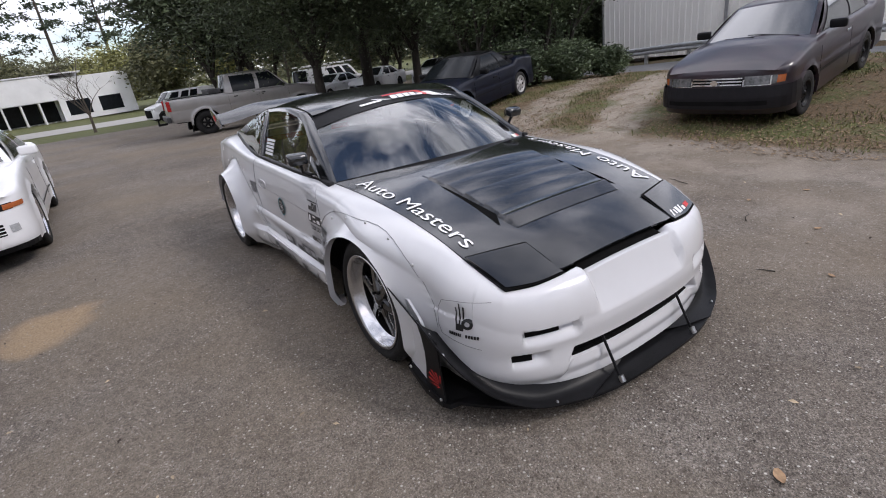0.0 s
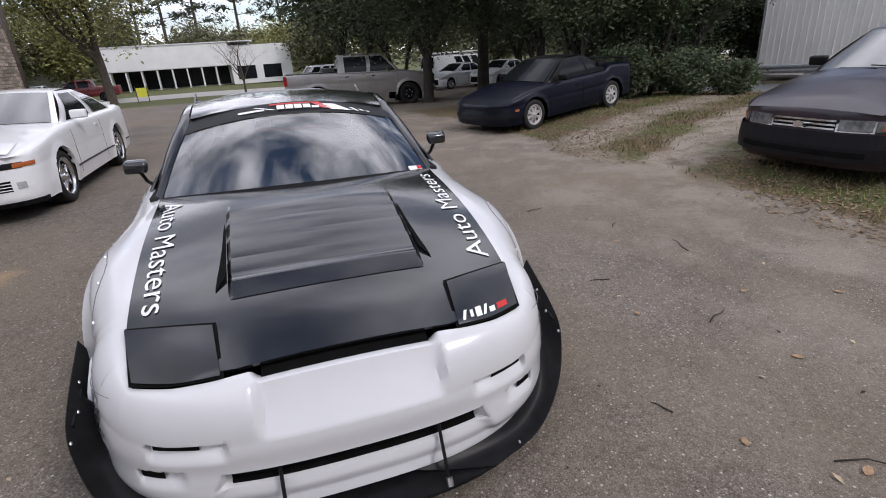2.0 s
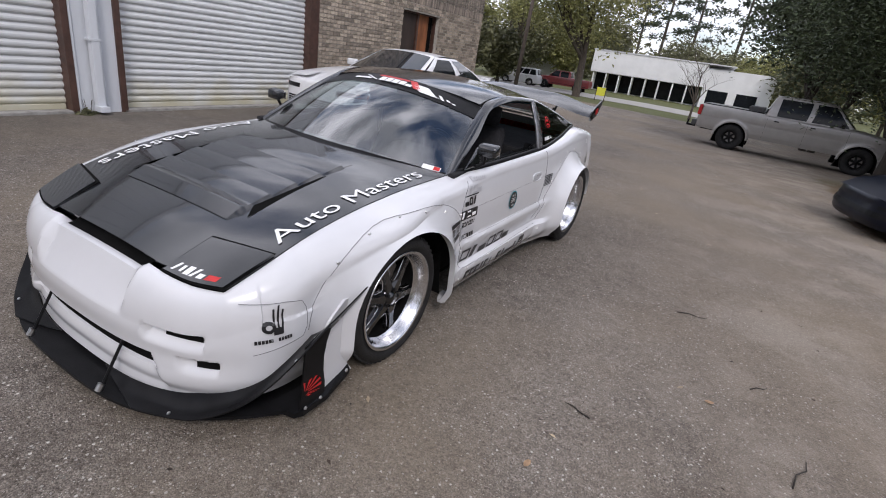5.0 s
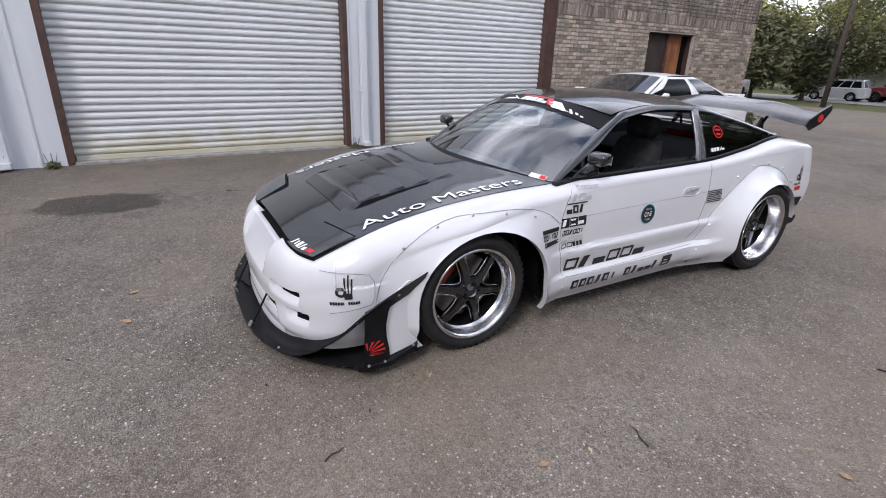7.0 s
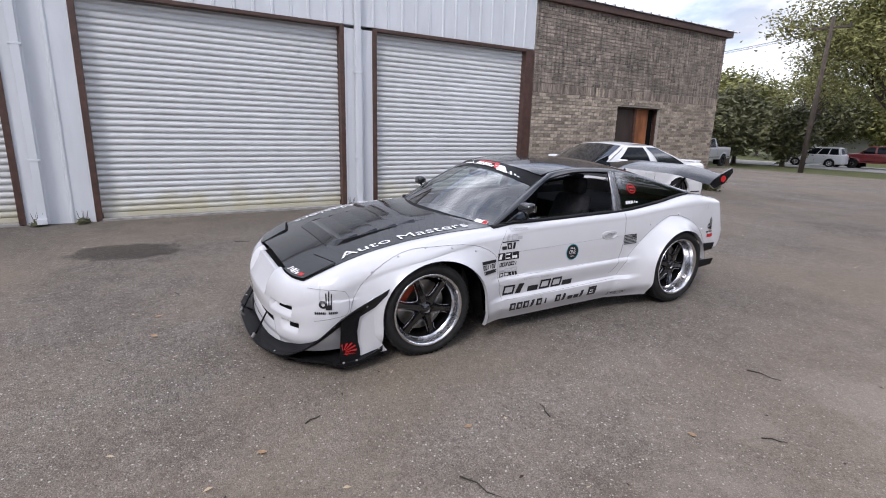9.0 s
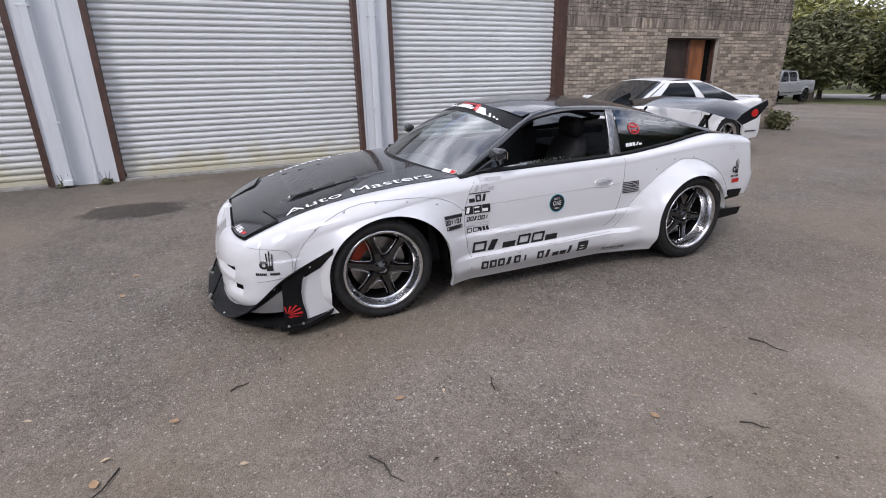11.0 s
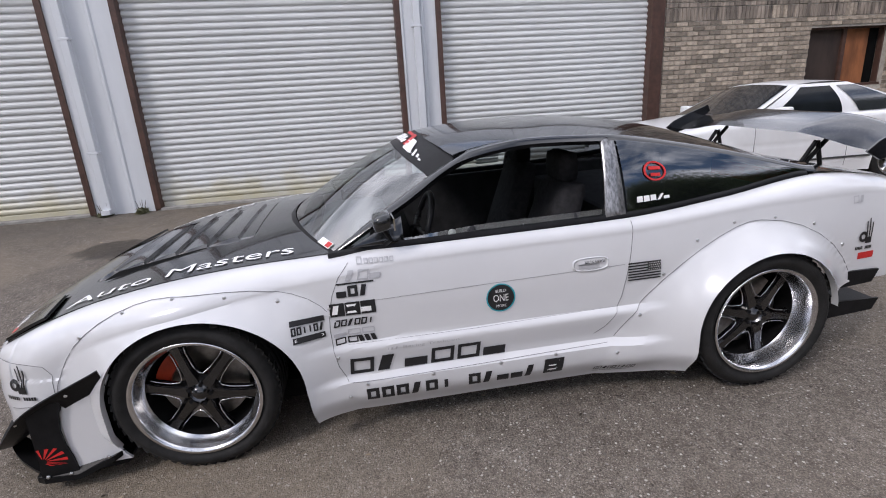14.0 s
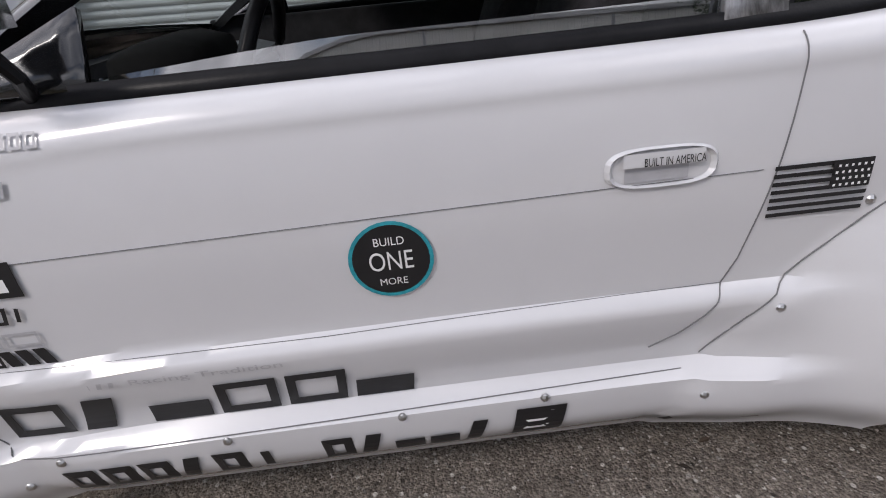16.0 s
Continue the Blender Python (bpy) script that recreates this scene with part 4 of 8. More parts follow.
def hood_z(x, y):
    q = min(1.05, abs(x) / xe(y))
    return zc_hood(y) - (zc_hood(y) - ze(y)) * q ** 2.2


rl_x = curve((0.66, 0.775), (0.95, 0.738), (1.27, 0.668), (1.55, 0.675), (1.9, 0.690), (2.3, 0.694), (2.93, 0.722))
rl_z = curve((0.66, 0.838), (0.95, 1.000), (1.27, 1.160), (1.55, 1.194), (1.9, 1.178), (2.3, 1.104), (2.93, 0.942))
zc_top = curve((1.10, 1.236), (1.5, 1.262), (1.75, 1.262), (2.05, 1.240), (2.34, 1.192), (2.76, 1.062), (3.05, 0.958), (3.16, 0.925))


def screen(u, v):
    """Windscreen: u from -1 to 1 across, v from cowl to roof."""
    x = (0.742 - 0.142 * v) * u
    y = 0.40 + 0.23 * u * u + v * (0.715 - 0.13 * u * u)
    z = 0.868 - 0.048 * u * u + v * (0.368 - 0.036 * u * u) + 0.035 * math.sin(v * math.pi) * (1 - 0.5 * u * u)
    return Vector((x, y, z))


def top_x(y):
    return rl_x(y) - 0.062


def top_z(x, y):
    zr = rl_z(y) + 0.024
    return zr + (zc_top(y) - zr) * (1 - (abs(x) / top_x(y)) ** 2.3)


def build_coupe():
    car = thing("sports_coupe", CAR_M, "white widebody sports coupe with black carbon hood, roof and rear wing", "car")
    body = part("body", skin_mesh(COUPE, 1), M_WHITE, car, "white painted body shell with bolted overfenders", True, [M_WHITE, M_MATTE])
    body2 = part("body", skin_mesh(COUPE, -1), M_WHITE, car, "", True, [M_WHITE, M_MATTE])
    for b in (body, body2):
        md = b.modifiers.new("edge", "EDGE_SPLIT")
        md.split_angle = radians(38)
    # bonnet with cut-outs for the lamps shown by their lids
    bm = bmesh.new()

    def hood(u, v):
        s = 2 * u - 1
        y0 = -0.795 + 0.055 * max(0, abs(s) - 0.55) / 0.45
        y1 = 0.405 + 0.225 * s * s
        y = y0 + (y1 - y0) * v
        x = s * (xe(y) - 0.002)
        return Vector((x, y, hood_z(x, y) + 0.004))

    sheet(bm, hood, 48, 48)
    hd = solid(part("hood", bm, M_CARBON, car, "gloss black carbon hood with a raised louvre panel", True), 0.014)
    # louvre panel
    bm = bmesh.new()

    def louvre(u, v):
        s = 2 * u - 1
        y = -0.50 + 0.75 * v
        k = (y + 0.42) / 0.60
        if y < -0.42:
            up = 0.021 * min(1, max(0, (y + 0.505) / 0.08))
        elif k < 1:
            st = (k * 4) % 1.0
            up = 0.022 - 0.010 * k - 0.017 * (1 - st) ** 1.6 * (1 - 0.25 * k) * min(1, k * 12) * (1 if abs(s) < 0.93 else 0.2)
        else:
            up = 0.0
        wd = 0.372 + 0.025 * v
        a = abs(s)
        x = math.copysign(min(a / 0.94, 1) * wd + max(0, a - 0.94) / 0.06 * 0.02, s)
        if a > 0.945:
            up = -0.004
        return Vector((x, y, hood_z(x, y) + 0.006 + up))

    sheet(bm, louvre, 40, 100)
    part("louvre_panel", bm, M_CARBON, hd, "black carbon louvre panel")
    for s in (-1, 1):
        bm = bmesh.new()
        q = [bm.verts.new((s * xx, yy, hood_z(0.40, yy) + zz)) for xx, yy, zz in ((0.420, -0.445, 0.0072), (0.398, 0.06, 0.0072), (0.392, 0.0, 0.010), (0.384, -0.38, 0.022))]
        bm.faces.new(q)
        part("vent_gap", bm, M_MATTE, hd, "dark side vent")
    # pop-up lamp lids
    for s in (-1, 1):
        def lid(grow, lift):
            def f(u, v):
                fi, fo_ = Vector((0.402 - grow, -0.806 - grow)), Vector((0.664 + grow, -0.742 - grow))
                ri, ro_ = Vector((0.424 - grow, -0.612 + grow)), Vector((0.704 + grow * 0.2, -0.548 + grow))
                p = fi.lerp(fo_, u).lerp(ri.lerp(ro_, u), v)
                p.y -= 0.012 * math.sin(math.pi * u) * (1 - v)
                return Vector((s * p.x, p.y, hood_z(p.x, p.y) * 0.75 + (hood_z(0.42, p.y) + hood_z(0.68, p.y)) * 0.125 + lift + 0.008 * v))
            return f
        bm = bmesh.new()
        sheet(bm, lid(0.010, 0.0056), 8, 10, s < 0)
        part("lamp_gap", bm, M_MATTE, car)
        bm = bmesh.new()
        sheet(bm, lid(0.0, 0.0005), 10, 12, s < 0)
        l = solid(part("headlamp_lid", bm, M_CARBON, car, "closed black pop-up headlamp lid", True), 0.012, 1)
        if s > 0:
            f = lid(0.0, 0.0145)
            bars(l, M_DECALW, f, 0.08, 0.05, 0.56, 0.19, "vlovm", 0.84, name="marking", bold=0.26)
            bm = bmesh.new()
            patch(bm, f, 0.66, 0.05, 0.84, 0.17, 3, 1)
            part("marking", bm, M_RED, l, "plain red block")
    # dark gap under the bonnet's front edge
    bm = bmesh.new()
    def gap(u, v):
        x = (2 * u - 1) * 0.285
        y = -0.836 + 0.09 * v
        return Vector((x, y, hood_z(x, max(y, -0.80)) - 0.040))

    sheet(bm, gap, 12, 4)
    part("nose_gap", bm, M_MATTE, car, "dark gap under the hood edge")
    # glass and roof
    bm = bmesh.new()
    sheet(bm, lambda u, v: screen(2 * u - 1, v), 28, 18)
    ws = part("windscreen", bm, M_GLASS, car, "clear windscreen reflecting the sky", True)
    ws.visible_shadow = False
    bm = bmesh.new()

    def visor(u, v):
        s = 2 * u - 1
        p = screen(s, 0.80 + 0.20 * v - 0.02 * s * s * (1 - v))
        return p + Vector((0, -0.003, 0.003))

    sheet(bm, visor, 24, 5)
    part("visor_strip", bm, M_BLACK, ws, "black visor strip with red and white marking", True)

    def band(a, b):
        return screen((a - 0.5) * 2, 0.80 + 0.2 * b) + Vector((0, -0.006, 0.007))

    bm = bmesh.new()
    patch(bm, band, 0.70, 0.30, 0.655, 0.88, 3, 3, -0.10)
    patch(bm, band, 0.60, 0.74, 0.40, 0.86, 6, 1, -0.02)
    part("marking", bm, M_RED, ws)
    bm = bmesh.new()
    patch(bm, band, 0.80, 0.18, 0.70, 0.70, 6, 3, -0.15)
    for k in range(5):
        patch(bm, band, 0.90 - 0.03 * k, 0.16 + 0.05 * (k % 2), 0.882 - 0.03 * k, 0.24 + 0.1 * (k % 3), 1, 1, -0.1)
    patch(bm, band, 0.375, 0.34, 0.25, 0.5, 4, 2, -0.02)
    part("marking", bm, M_DECALW, ws, "plain white marking")
    bars(ws, M_DECALW, lambda p, q: band(1 - p, q) + Vector((0, -0.003, 0.003)), 0.36, 0.30, 0.255, 0.36, "mlooov", 0.86, name="marking", bold=0.1)
    bm = bmesh.new()
    patch(bm, lambda a, b: screen(a, b) + Vector((0, -0.004, 0.004)), 0.955, 0.02, 0.83, 0.065, 4, 2)
    part("sticker", bm, M_DECALW, ws, "small white and red sticker")
    bm = bmesh.new()
    patch(bm, lambda a, b: screen(a, b) + Vector((0, -0.006, 0.006)), 0.952, 0.024, 0.91, 0.061, 4, 2)
    part("sticker", bm, M_RED, ws)
    # black surround at the foot of the screen
    bm = bmesh.new()
    sheet(bm, lambda u, v: screen(2 * u - 1, -0.03 + 0.055 * v) + Vector((0, -0.002, 0.004)), 28, 2)
    part("cowl", bm, M_BLACK, car, "", True)
    def roofpt(u, v):
        s = 2 * u - 1
        y = (1.105 + 0.10 * s * s) * (1 - v) + 2.06 * v
        x = s * top_x(max(1.24, y)) * (1 - 0.02 * (1 - v))
        return Vector((x, y, top_z(x, max(1.18, y)) if y > 1.18 else screen(s, 1).z * (1 - sstep(1.1, 1.2, y)) + top_z(x, 1.2) * sstep(1.1, 1.2, y)))

    bm = bmesh.new()
    sheet(bm, roofpt, 30, 24)
    solid(part("roof_panel", bm, M_CARBON, car, "gloss black roof", True), 0.02)

    def hatch(u, v):
        s = 2 * u - 1
        y = 2.075 + (3.02 - 2.075) * v
        x = s * top_x(y)
        return Vector((x, y, top_z(x, y) - 0.004))

    bm = bmesh.new()
    sheet(bm, hatch, 24, 20)
    part("hatch_glass", bm, M_TINT, car, "dark tinted rear hatch glass", True)
    bm = bmesh.new()

    def deck(u, v):
        s = 2 * u - 1
        y = 3.0 + (3.405 - 3.0) * v
        w = (top_x(2.93) * (1 - min(1, v * 4)) + (xe(y) - 0.002) * min(1, v * 4))
        x = s * w
        z0 = ze(y) + (0.022 * (1 - v) + 0.004) * (1 - s * s)
        return Vector((x, y, z0 + 0.003))

    sheet(bm, deck, 20, 10)
    part("tailgate", bm, M_CARBON, car, "black carbon tailgate", True)
    # pillars and roof rails
    for s in (-1, 1):
        def rail(u, v):
            y = 0.66 + (2.95 - 0.66) * u
            out = Vector((rl_x(y), y, rl_z(y)))
            if y < 1.26:
                q = (y - 0.66) / 0.6
                inn = screen(1, max(0, min(1, q)))
                inn = Vector((inn.x * 1.0, inn.y, inn.z + 0.004))
            else:
                inn = Vector((top_x(y), y, top_z(top_x(y), y) + 0.002))
            p = inn.lerp(out, v)
            p.z += 0.010 * math.sin(v * math.pi)
            p.x += 0.006 * math.sin(v * math.pi)
            return Vector((p.x * s, p.y, p.z))

        bm = bmesh.new()
        sheet(bm, rail, 60, 6, s > 0)
        solid(part("pillar", bm, M_CARBON, car, "black roof rail and windscreen pillar", True), 0.03, -1)
        # B pillar
        bm = bmesh.new()
        sheet(bm, lambda u, v: Vector((s * ((0.828 + 0.004) * (1 - v) + (rl_x(1.88) + 0.004) * v + 0.012 * math.sin(v * math.pi)), 1.825 + 0.095 * u + (0.035 * v if u < 0.5 else 0.0), 0.858 + (rl_z(1.88) - 0.858) * v)), 3, 8, s < 0)
        solid(part("door_pillar", bm, mat("brushed carbon trim", (0.27, 0.27, 0.28), 0.25, 0.6, 0.6, 90, stretch=(1, 1, 0.2)), car, "glossy grey carbon pillar cover"), 0.02)
        # belt trim
        bm = bmesh.new()
        sheet(bm, lambda u, v: Vector((s * (xe(0.70 + 2.2 * u) + 0.010 - 0.014 * v), 0.70 + 2.2 * u, ze(0.70 + 2.2 * u) - 0.006 + 0.030 * v)), 30, 2, s < 0)
        solid(part("belt_trim", bm, M_BLACK, car), 0.015)

        # quarter window, with its rear point on the rail
        def quarter(u, v):
            y = 1.93 + 0.96 * u
            b = Vector((xe(y) - 0.004, y, ze(y) + 0.018))
            t = Vector((rl_x(y) + 0.002, y, rl_z(y) + 0.004))
            p = b.lerp(t, v)
            p.x += 0.014 * math.sin(v * math.pi) * (1 - u)
            return Vector((p.x * s, p.y, p.z))

        bm = bmesh.new()
        sheet(bm, quarter, 24, 8, s < 0)
        qw = part("quarter_glass", bm, M_TINT, car, "dark tinted quarter window", True)
        if s > 0:
            bm = bmesh.new()

            def lowered(u, v):
                y = 0.84 + 1.0 * u
                return Vector((xe(y) - 0.022 - 0.006 * v, y, ze(y) + 0.012 + (0.010 + 0.024 * sstep(0.0, 0.5, u)) * v))

            sheet(bm, lowered, 20, 2)
            part("door_glass", bm, M_GLASS, car, "clear door window wound down", True).visible_shadow = False
            bm = bmesh.new()

            def qn(u, v):
                return quarter(u, v) + Vector((0.005, 0, 0.002))
            for k in range(20):
                a0, a1 = 2 * math.pi * k / 20, 2 * math.pi * (k + 1) / 20
                bm.faces.new([bm.verts.new(qn(0.16 + 0.058 * r * math.cos(a), 0.56 + 0.15 * r * math.sin(a))) for r, a in ((0.82, a0), (1, a0), (1, a1), (0.82, a1))])
            patch(bm, qn, 0.13, 0.58, 0.19, 0.63, 3, 2)
            patch(bm, qn, 0.135, 0.48, 0.185, 0.53, 3, 2)
            part("sticker", bm, M_RED, qw, "round red sticker")
            bars(qw, M_DECALW, qn, 0.05, 0.12, 0.17, 0.085, "ooovm", 0.84, bold=0.2)
        else:
            bm = bmesh.new()

            def side_glass(u, v):
                y = 0.80 + 1.05 * u
                b = Vector((xe(y) - 0.01, y, ze(y) + 0.01))
                t = Vector((rl_x(max(0.9, y)), y, rl_z(y)))
                p = b.lerp(t, v)
                return Vector((p.x * s, p.y, p.z))

            sheet(bm, side_glass, 20, 8)
            g = part("door_glass", bm, M_GLASS, car, "clear door window, closed", True)
            g.visible_shadow = False
            bm = bmesh.new()
            for k in range(5):
                patch(bm, lambda a, b: side_glass(a, b) + Vector((-0.003, 0, 0)), 0.78, 0.10 + k * 0.07, 0.94, 0.15 + k * 0.07, 2, 1)
            part("sticker", bm, M_DECALW, g, "white printed notice, unreadable")
        # door mirror on a thin stay
        mb = new("door_mirror")
        mb.parent = car
        mb.matrix_basis = pose(0, 0, 0)
        bm = bmesh.new()
        box(bm, (s * 0.815, 0.815, 0.935), (s * 0.935, 0.885, 1.0), 0.02)
        for v in bm.verts:
            v.co.y += 0.12 * (v.co.x * s - 0.80) * 0.5
            v.co.z += 0.02 * (v.co.y - 0.82) / 0.1
        part("mirror_shell", bm, M_CARBON, mb, smooth=True)
        bm = bmesh.new()
        tube(bm, [(s * 0.80, 0.86, 0.855), (s * 0.845, 0.885, 0.885), (s * 0.86, 0.855, 0.945)], [0.012, 0.010, 0.012], 8)
        part("stay", bm, M_BLACK, mb)
        bm = bmesh.new()
        sheet(bm, lambda u, v: Vector((s * (xe(0.85) - 0.0 + 0.006 - 0.05 * v * u), 0.72 + 0.22 * u, ze(0.8) + 0.02 + 0.10 * v * u)), 6, 3, s < 0)
        solid(part("sail_panel", bm, M_CARBON, mb), 0.015)
        bm = bmesh.new()
        box(bm, (s * 0.825, 0.886, 0.943), (s * 0.925, 0.892, 0.992))
        for v in bm.verts:
            v.co.y += 0.12 * (v.co.x * s - 0.80) * 0.5 + 0.006
        part("mirror_glass", bm, M_CHROME, mb)
    # splitter, stays, canards
    bm = bmesh.new()
    bmesh.ops.create_uvsphere(bm, u_segments=8, v_segments=5, radius=0.0085, matrix=Matrix.Diagonal((0.7, 1, 1, 1)))
    bolt_mesh = bpy.data.meshes.new("bolt")
    bm.to_mesh(bolt_mesh)
    bm.free()
    bolt_mesh.materials.append(M_BOLT)
    bm = bmesh.new()

    def split_y(x):
        return -1.042 + 0.46 * (abs(x) / 0.93) ** 3.2

    outer = [(0.93 * (i / 14 - 1), split_y(0.93 * (i / 14 - 1))) for i in range(29)]
    pts = [(-0.90, -0.30)] + outer + [(0.90, -0.30)]
    prism(bm, pts[::-1], 0.072, 0.086)
    sp = part("splitter", bm, M_BLACK, car, "satin black front splitter plate")
    for s in (-1, 1):
        bm = bmesh.new()
        tube(bm, [(s * 0.275, -0.905, 0.285), (s * 0.275, -1.018, 0.088)], 0.0065, 8)
        st = part("splitter_rod", bm, M_BLACK, car)
        bm = bmesh.new()
        tube(bm, [(s * 0.275, -1.028, 0.086), (s * 0.275, -1.012, 0.112)], 0.013, 8)
        part("rod_end", bm, M_BOLT, st)
        # blade that curls up from the splitter round the corner to a point over the wheel's front
        out_x = curve((0, 0.46), (0.2, 0.655), (0.4, 0.800), (0.6, 0.902), (0.75, 0.946), (1, 0.957))
        out_y = curve((0, -1.005), (0.2, -0.930), (0.4, -0.832), (0.6, -0.712), (0.75, -0.592), (1, -0.275))
        out_z = curve((0, 0.089), (0.2, 0.100), (0.4, 0.160), (0.6, 0.275), (0.75, 0.388), (1, 0.540))
        in_y = curve((0, -0.945), (0.2, -0.875), (0.4, -0.790), (0.6, -0.690), (0.75, -0.570), (1, -0.292))
        in_z = curve((0, 0.118), (0.2, 0.135), (0.4, 0.172), (0.6, 0.225), (0.75, 0.300), (1, 0.436))
        bm = bmesh.new()

        def canard(u, v):
            yi, zi = in_y(u), in_z(u)
            a_ = Vector((front_x(yi, max(0.16, zi)) - 0.012 if yi < -0.47 else 0.90, yi, zi))
            b_ = Vector((out_x(u), out_y(u), out_z(u)))
            p = a_.lerp(b_, v)
            p.z -= 0.035 * math.sin(math.pi * v) * math.sin(math.pi * min(1, 0.1 + u)) * (1 - 0.6 * v)
            p.x *= s
            return p

        sheet(bm, canard, 36, 10, s > 0)
        cn = solid(part("canard", bm, M_BLACK, car, "black curved bumper canard", True), 0.006, 0)
        for u_, v_ in ((0.70, 0.9), (0.80, 0.72), (0.89, 0.66), (0.15, 0.8)):
            o = new("bolt", bolt_mesh)
            o.parent = cn
            o.matrix_basis = Matrix.Translation(canard(u_, v_) + Vector((s * 0.003, 0, 0.004)))
        # upright plate between foot and canard, narrower in the middle
        bm = bmesh.new()
        plate = [(-0.612, 0.086), (-0.470, 0.090), (-0.474, 0.16), (-0.486, 0.22), (-0.488, 0.29), (-0.474, 0.36), (-0.446, 0.432), (-0.590, 0.384), (-0.594, 0.30), (-0.602, 0.18)]
        prism(bm, plate, 0, 0.008)
        for v in bm.verts:
            v.co = Vector((s * (0.924 + v.co.z), v.co.x, v.co.y))
        bmesh.ops.recalc_face_normals(bm, faces=bm.faces[:])
        fn_ = part("end_plate", bm, M_BLACK, car, "black upright splitter end plate")
        for k in range(8):
            bm = bmesh.new()
            a0, a1 = radians(-72 + 24 * k - 5), radians(-72 + 24 * k + 6)

            def ray(r_, an):
                y_, z_ = -0.585 + r_ * math.cos(an) * 1.2, 0.162 + r_ * math.sin(an)
                return bm.verts.new((s * 0.9328, min(-0.494, max(-0.598, y_)), min(0.218, max(0.138, z_))))

            bm.faces.new([ray(0.012, a0), ray(0.075, a0), ray(0.075, a1), ray(0.012, a1)])
            part("sticker", bm, M_RED, fn_, "red ray of a sticker")
        # white panel between the plate and the wheel
        bm = bmesh.new()
        fil_f = curve((0.09, -0.478), (0.22, -0.486), (0.30, -0.486), (0.40, -0.46), (0.50, -0.34))
        fil_r = curve((0.09, -0.268), (0.115, -0.290), (0.20, -0.328), (0.31, -0.334), (0.40, -0.312), (0.50, -0.262))

        def filler(u, v):
            z_ = 0.098 + 0.39 * v
            y_ = fil_f(z_) + (fil_r(z_) - fil_f(z_)) * u
            return Vector((s * (0.921 - 0.012 * v - 0.012 * u * (1 - v)), y_, z_))

        sheet(bm, filler, 8, 16, s < 0)
        solid(part("arch_filler", bm, M_WHITE, car, "white panel ahead of the front wheel", True), 0.012)
        # foot along the edge of the splitter
        bm = bmesh.new()
        prism(bm, [(s * x_, y_) for x_, y_ in ((0.80, -0.66), (0.925, -0.635), (0.942, -0.60), (0.944, -0.47), (0.94, -0.325), (0.90, -0.300))][:: 1 if s > 0 else -1], 0.062, 0.086)
        for v in bm.verts:
            v.co.z += 0.055 * sstep(-0.47, -0.32, v.co.y)
        ft = part("splitter_foot", bm, M_BLACK, sp)
        for y_ in (-0.585, -0.50, -0.345):
            o = new("bolt", bolt_mesh)
            o.parent = ft
            o.matrix_basis = Matrix.Translation((s * 0.938, y_, 0.090 + 0.055 * sstep(-0.47, -0.32, y_)))
    # wing
    wg = new("rear_wing")
    wg.parent = car
    wg["label"] = "black carbon rear wing on swan struts"
    bm = bmesh.new()

    def wingpt(u, v):
        s = 2 * u - 1
        x = 0.80 * s
        a = abs(s)
        chord = 0.27 - 0.05 * sstep(0.55, 0.95, a)
        lift = 0.04 * (1 - sstep(0.35, 0.85, a))
        th = 2 * math.pi * v
        cy = 0.5 - 0.5 * math.cos(th)
        t = 0.030 * math.sin(th) * math.sqrt(max(0.0, cy)) * (1.25 - cy)
        y = 3.20 + 0.03 * a * a + chord * cy
        z = 1.035 + lift + 0.085 * cy ** 1.3 + t - 0.02 * sstep(0.6, 1, a)
        return Vector((x, y, z))

    sheet(bm, wingpt, 40, 20)
    part("wing_blade", bm, M_CARBON, wg, "", True)
    for s in (-1, 1):
        bm = bmesh.new()
        o = [(3.12, 1.03), (3.20, 0.985), (3.36, 1.03), (3.475, 1.13), (3.455, 1.175), (3.30, 1.125), (3.18, 1.075)]
        prism(bm, [(y, z) for y, z in o], 0, 0.012)
        for v in bm.verts:
            v.co = Vector((s * (0.795 + v.co.z), v.co.x, v.co.y))
        ep = part("end_plate", bm, M_CARBON, wg)
        bm = bmesh.new()
        for k in range(14):
            a0, a1 = 2 * math.pi * k / 14, 2 * math.pi * (k + 1) / 14
            bm.faces.new([bm.verts.new((s * 0.8095, 3.325 + 0.042 * r * math.cos(a), 1.075 + 0.032 * r * math.sin(a))) for r, a in ((0.0, a0), (1, a0), (1, a1))])
        part("sticker", bm, M_RED, ep, "round red sticker")
        bm = bmesh.new()
        for ya, za, yb, zb2 in ((3.16, 0.90, 3.25, 1.03), (3.30, 0.88, 3.26, 1.03), (3.19, 0.905, 3.33, 1.05)):
            tube(bm, [(s * 0.40, ya, za), (s * 0.40, yb, zb2)], 0.012, 8)
        part("strut", bm, M_BLACK, wg)
    # tail: lamps, bumper plates
    bm = bmesh.new()
    box(bm, (-0.62, 3.392, 0.66), (0.62, 3.43, 0.80), 0.012)
    part("tail_lamp", bm, M_TAIL, car, "dark red tail lamp panel")
    for s in (-1, 1):
        for za, zb2, y0, y1 in ((0.378, 0.462, 2.915, 3.20), (0.205, 0.285, 2.945, 3.27)):
            bm = bmesh.new()
            prism(bm, [(y0, za), (y1, za + 0.02), (y1 + 0.03, zb2), (y0 + 0.02, zb2 + 0.01)], 0, 0.012)
            for v in bm.verts:
                v.co = Vector((s * (0.87 - 0.03 * (zb2 < 0.3) + v.co.z), v.co.x, v.co.y))
            part("diffuser_plate", bm, M_BLACK, car, "black bolted diffuser plate")
        bm = bmesh.new()
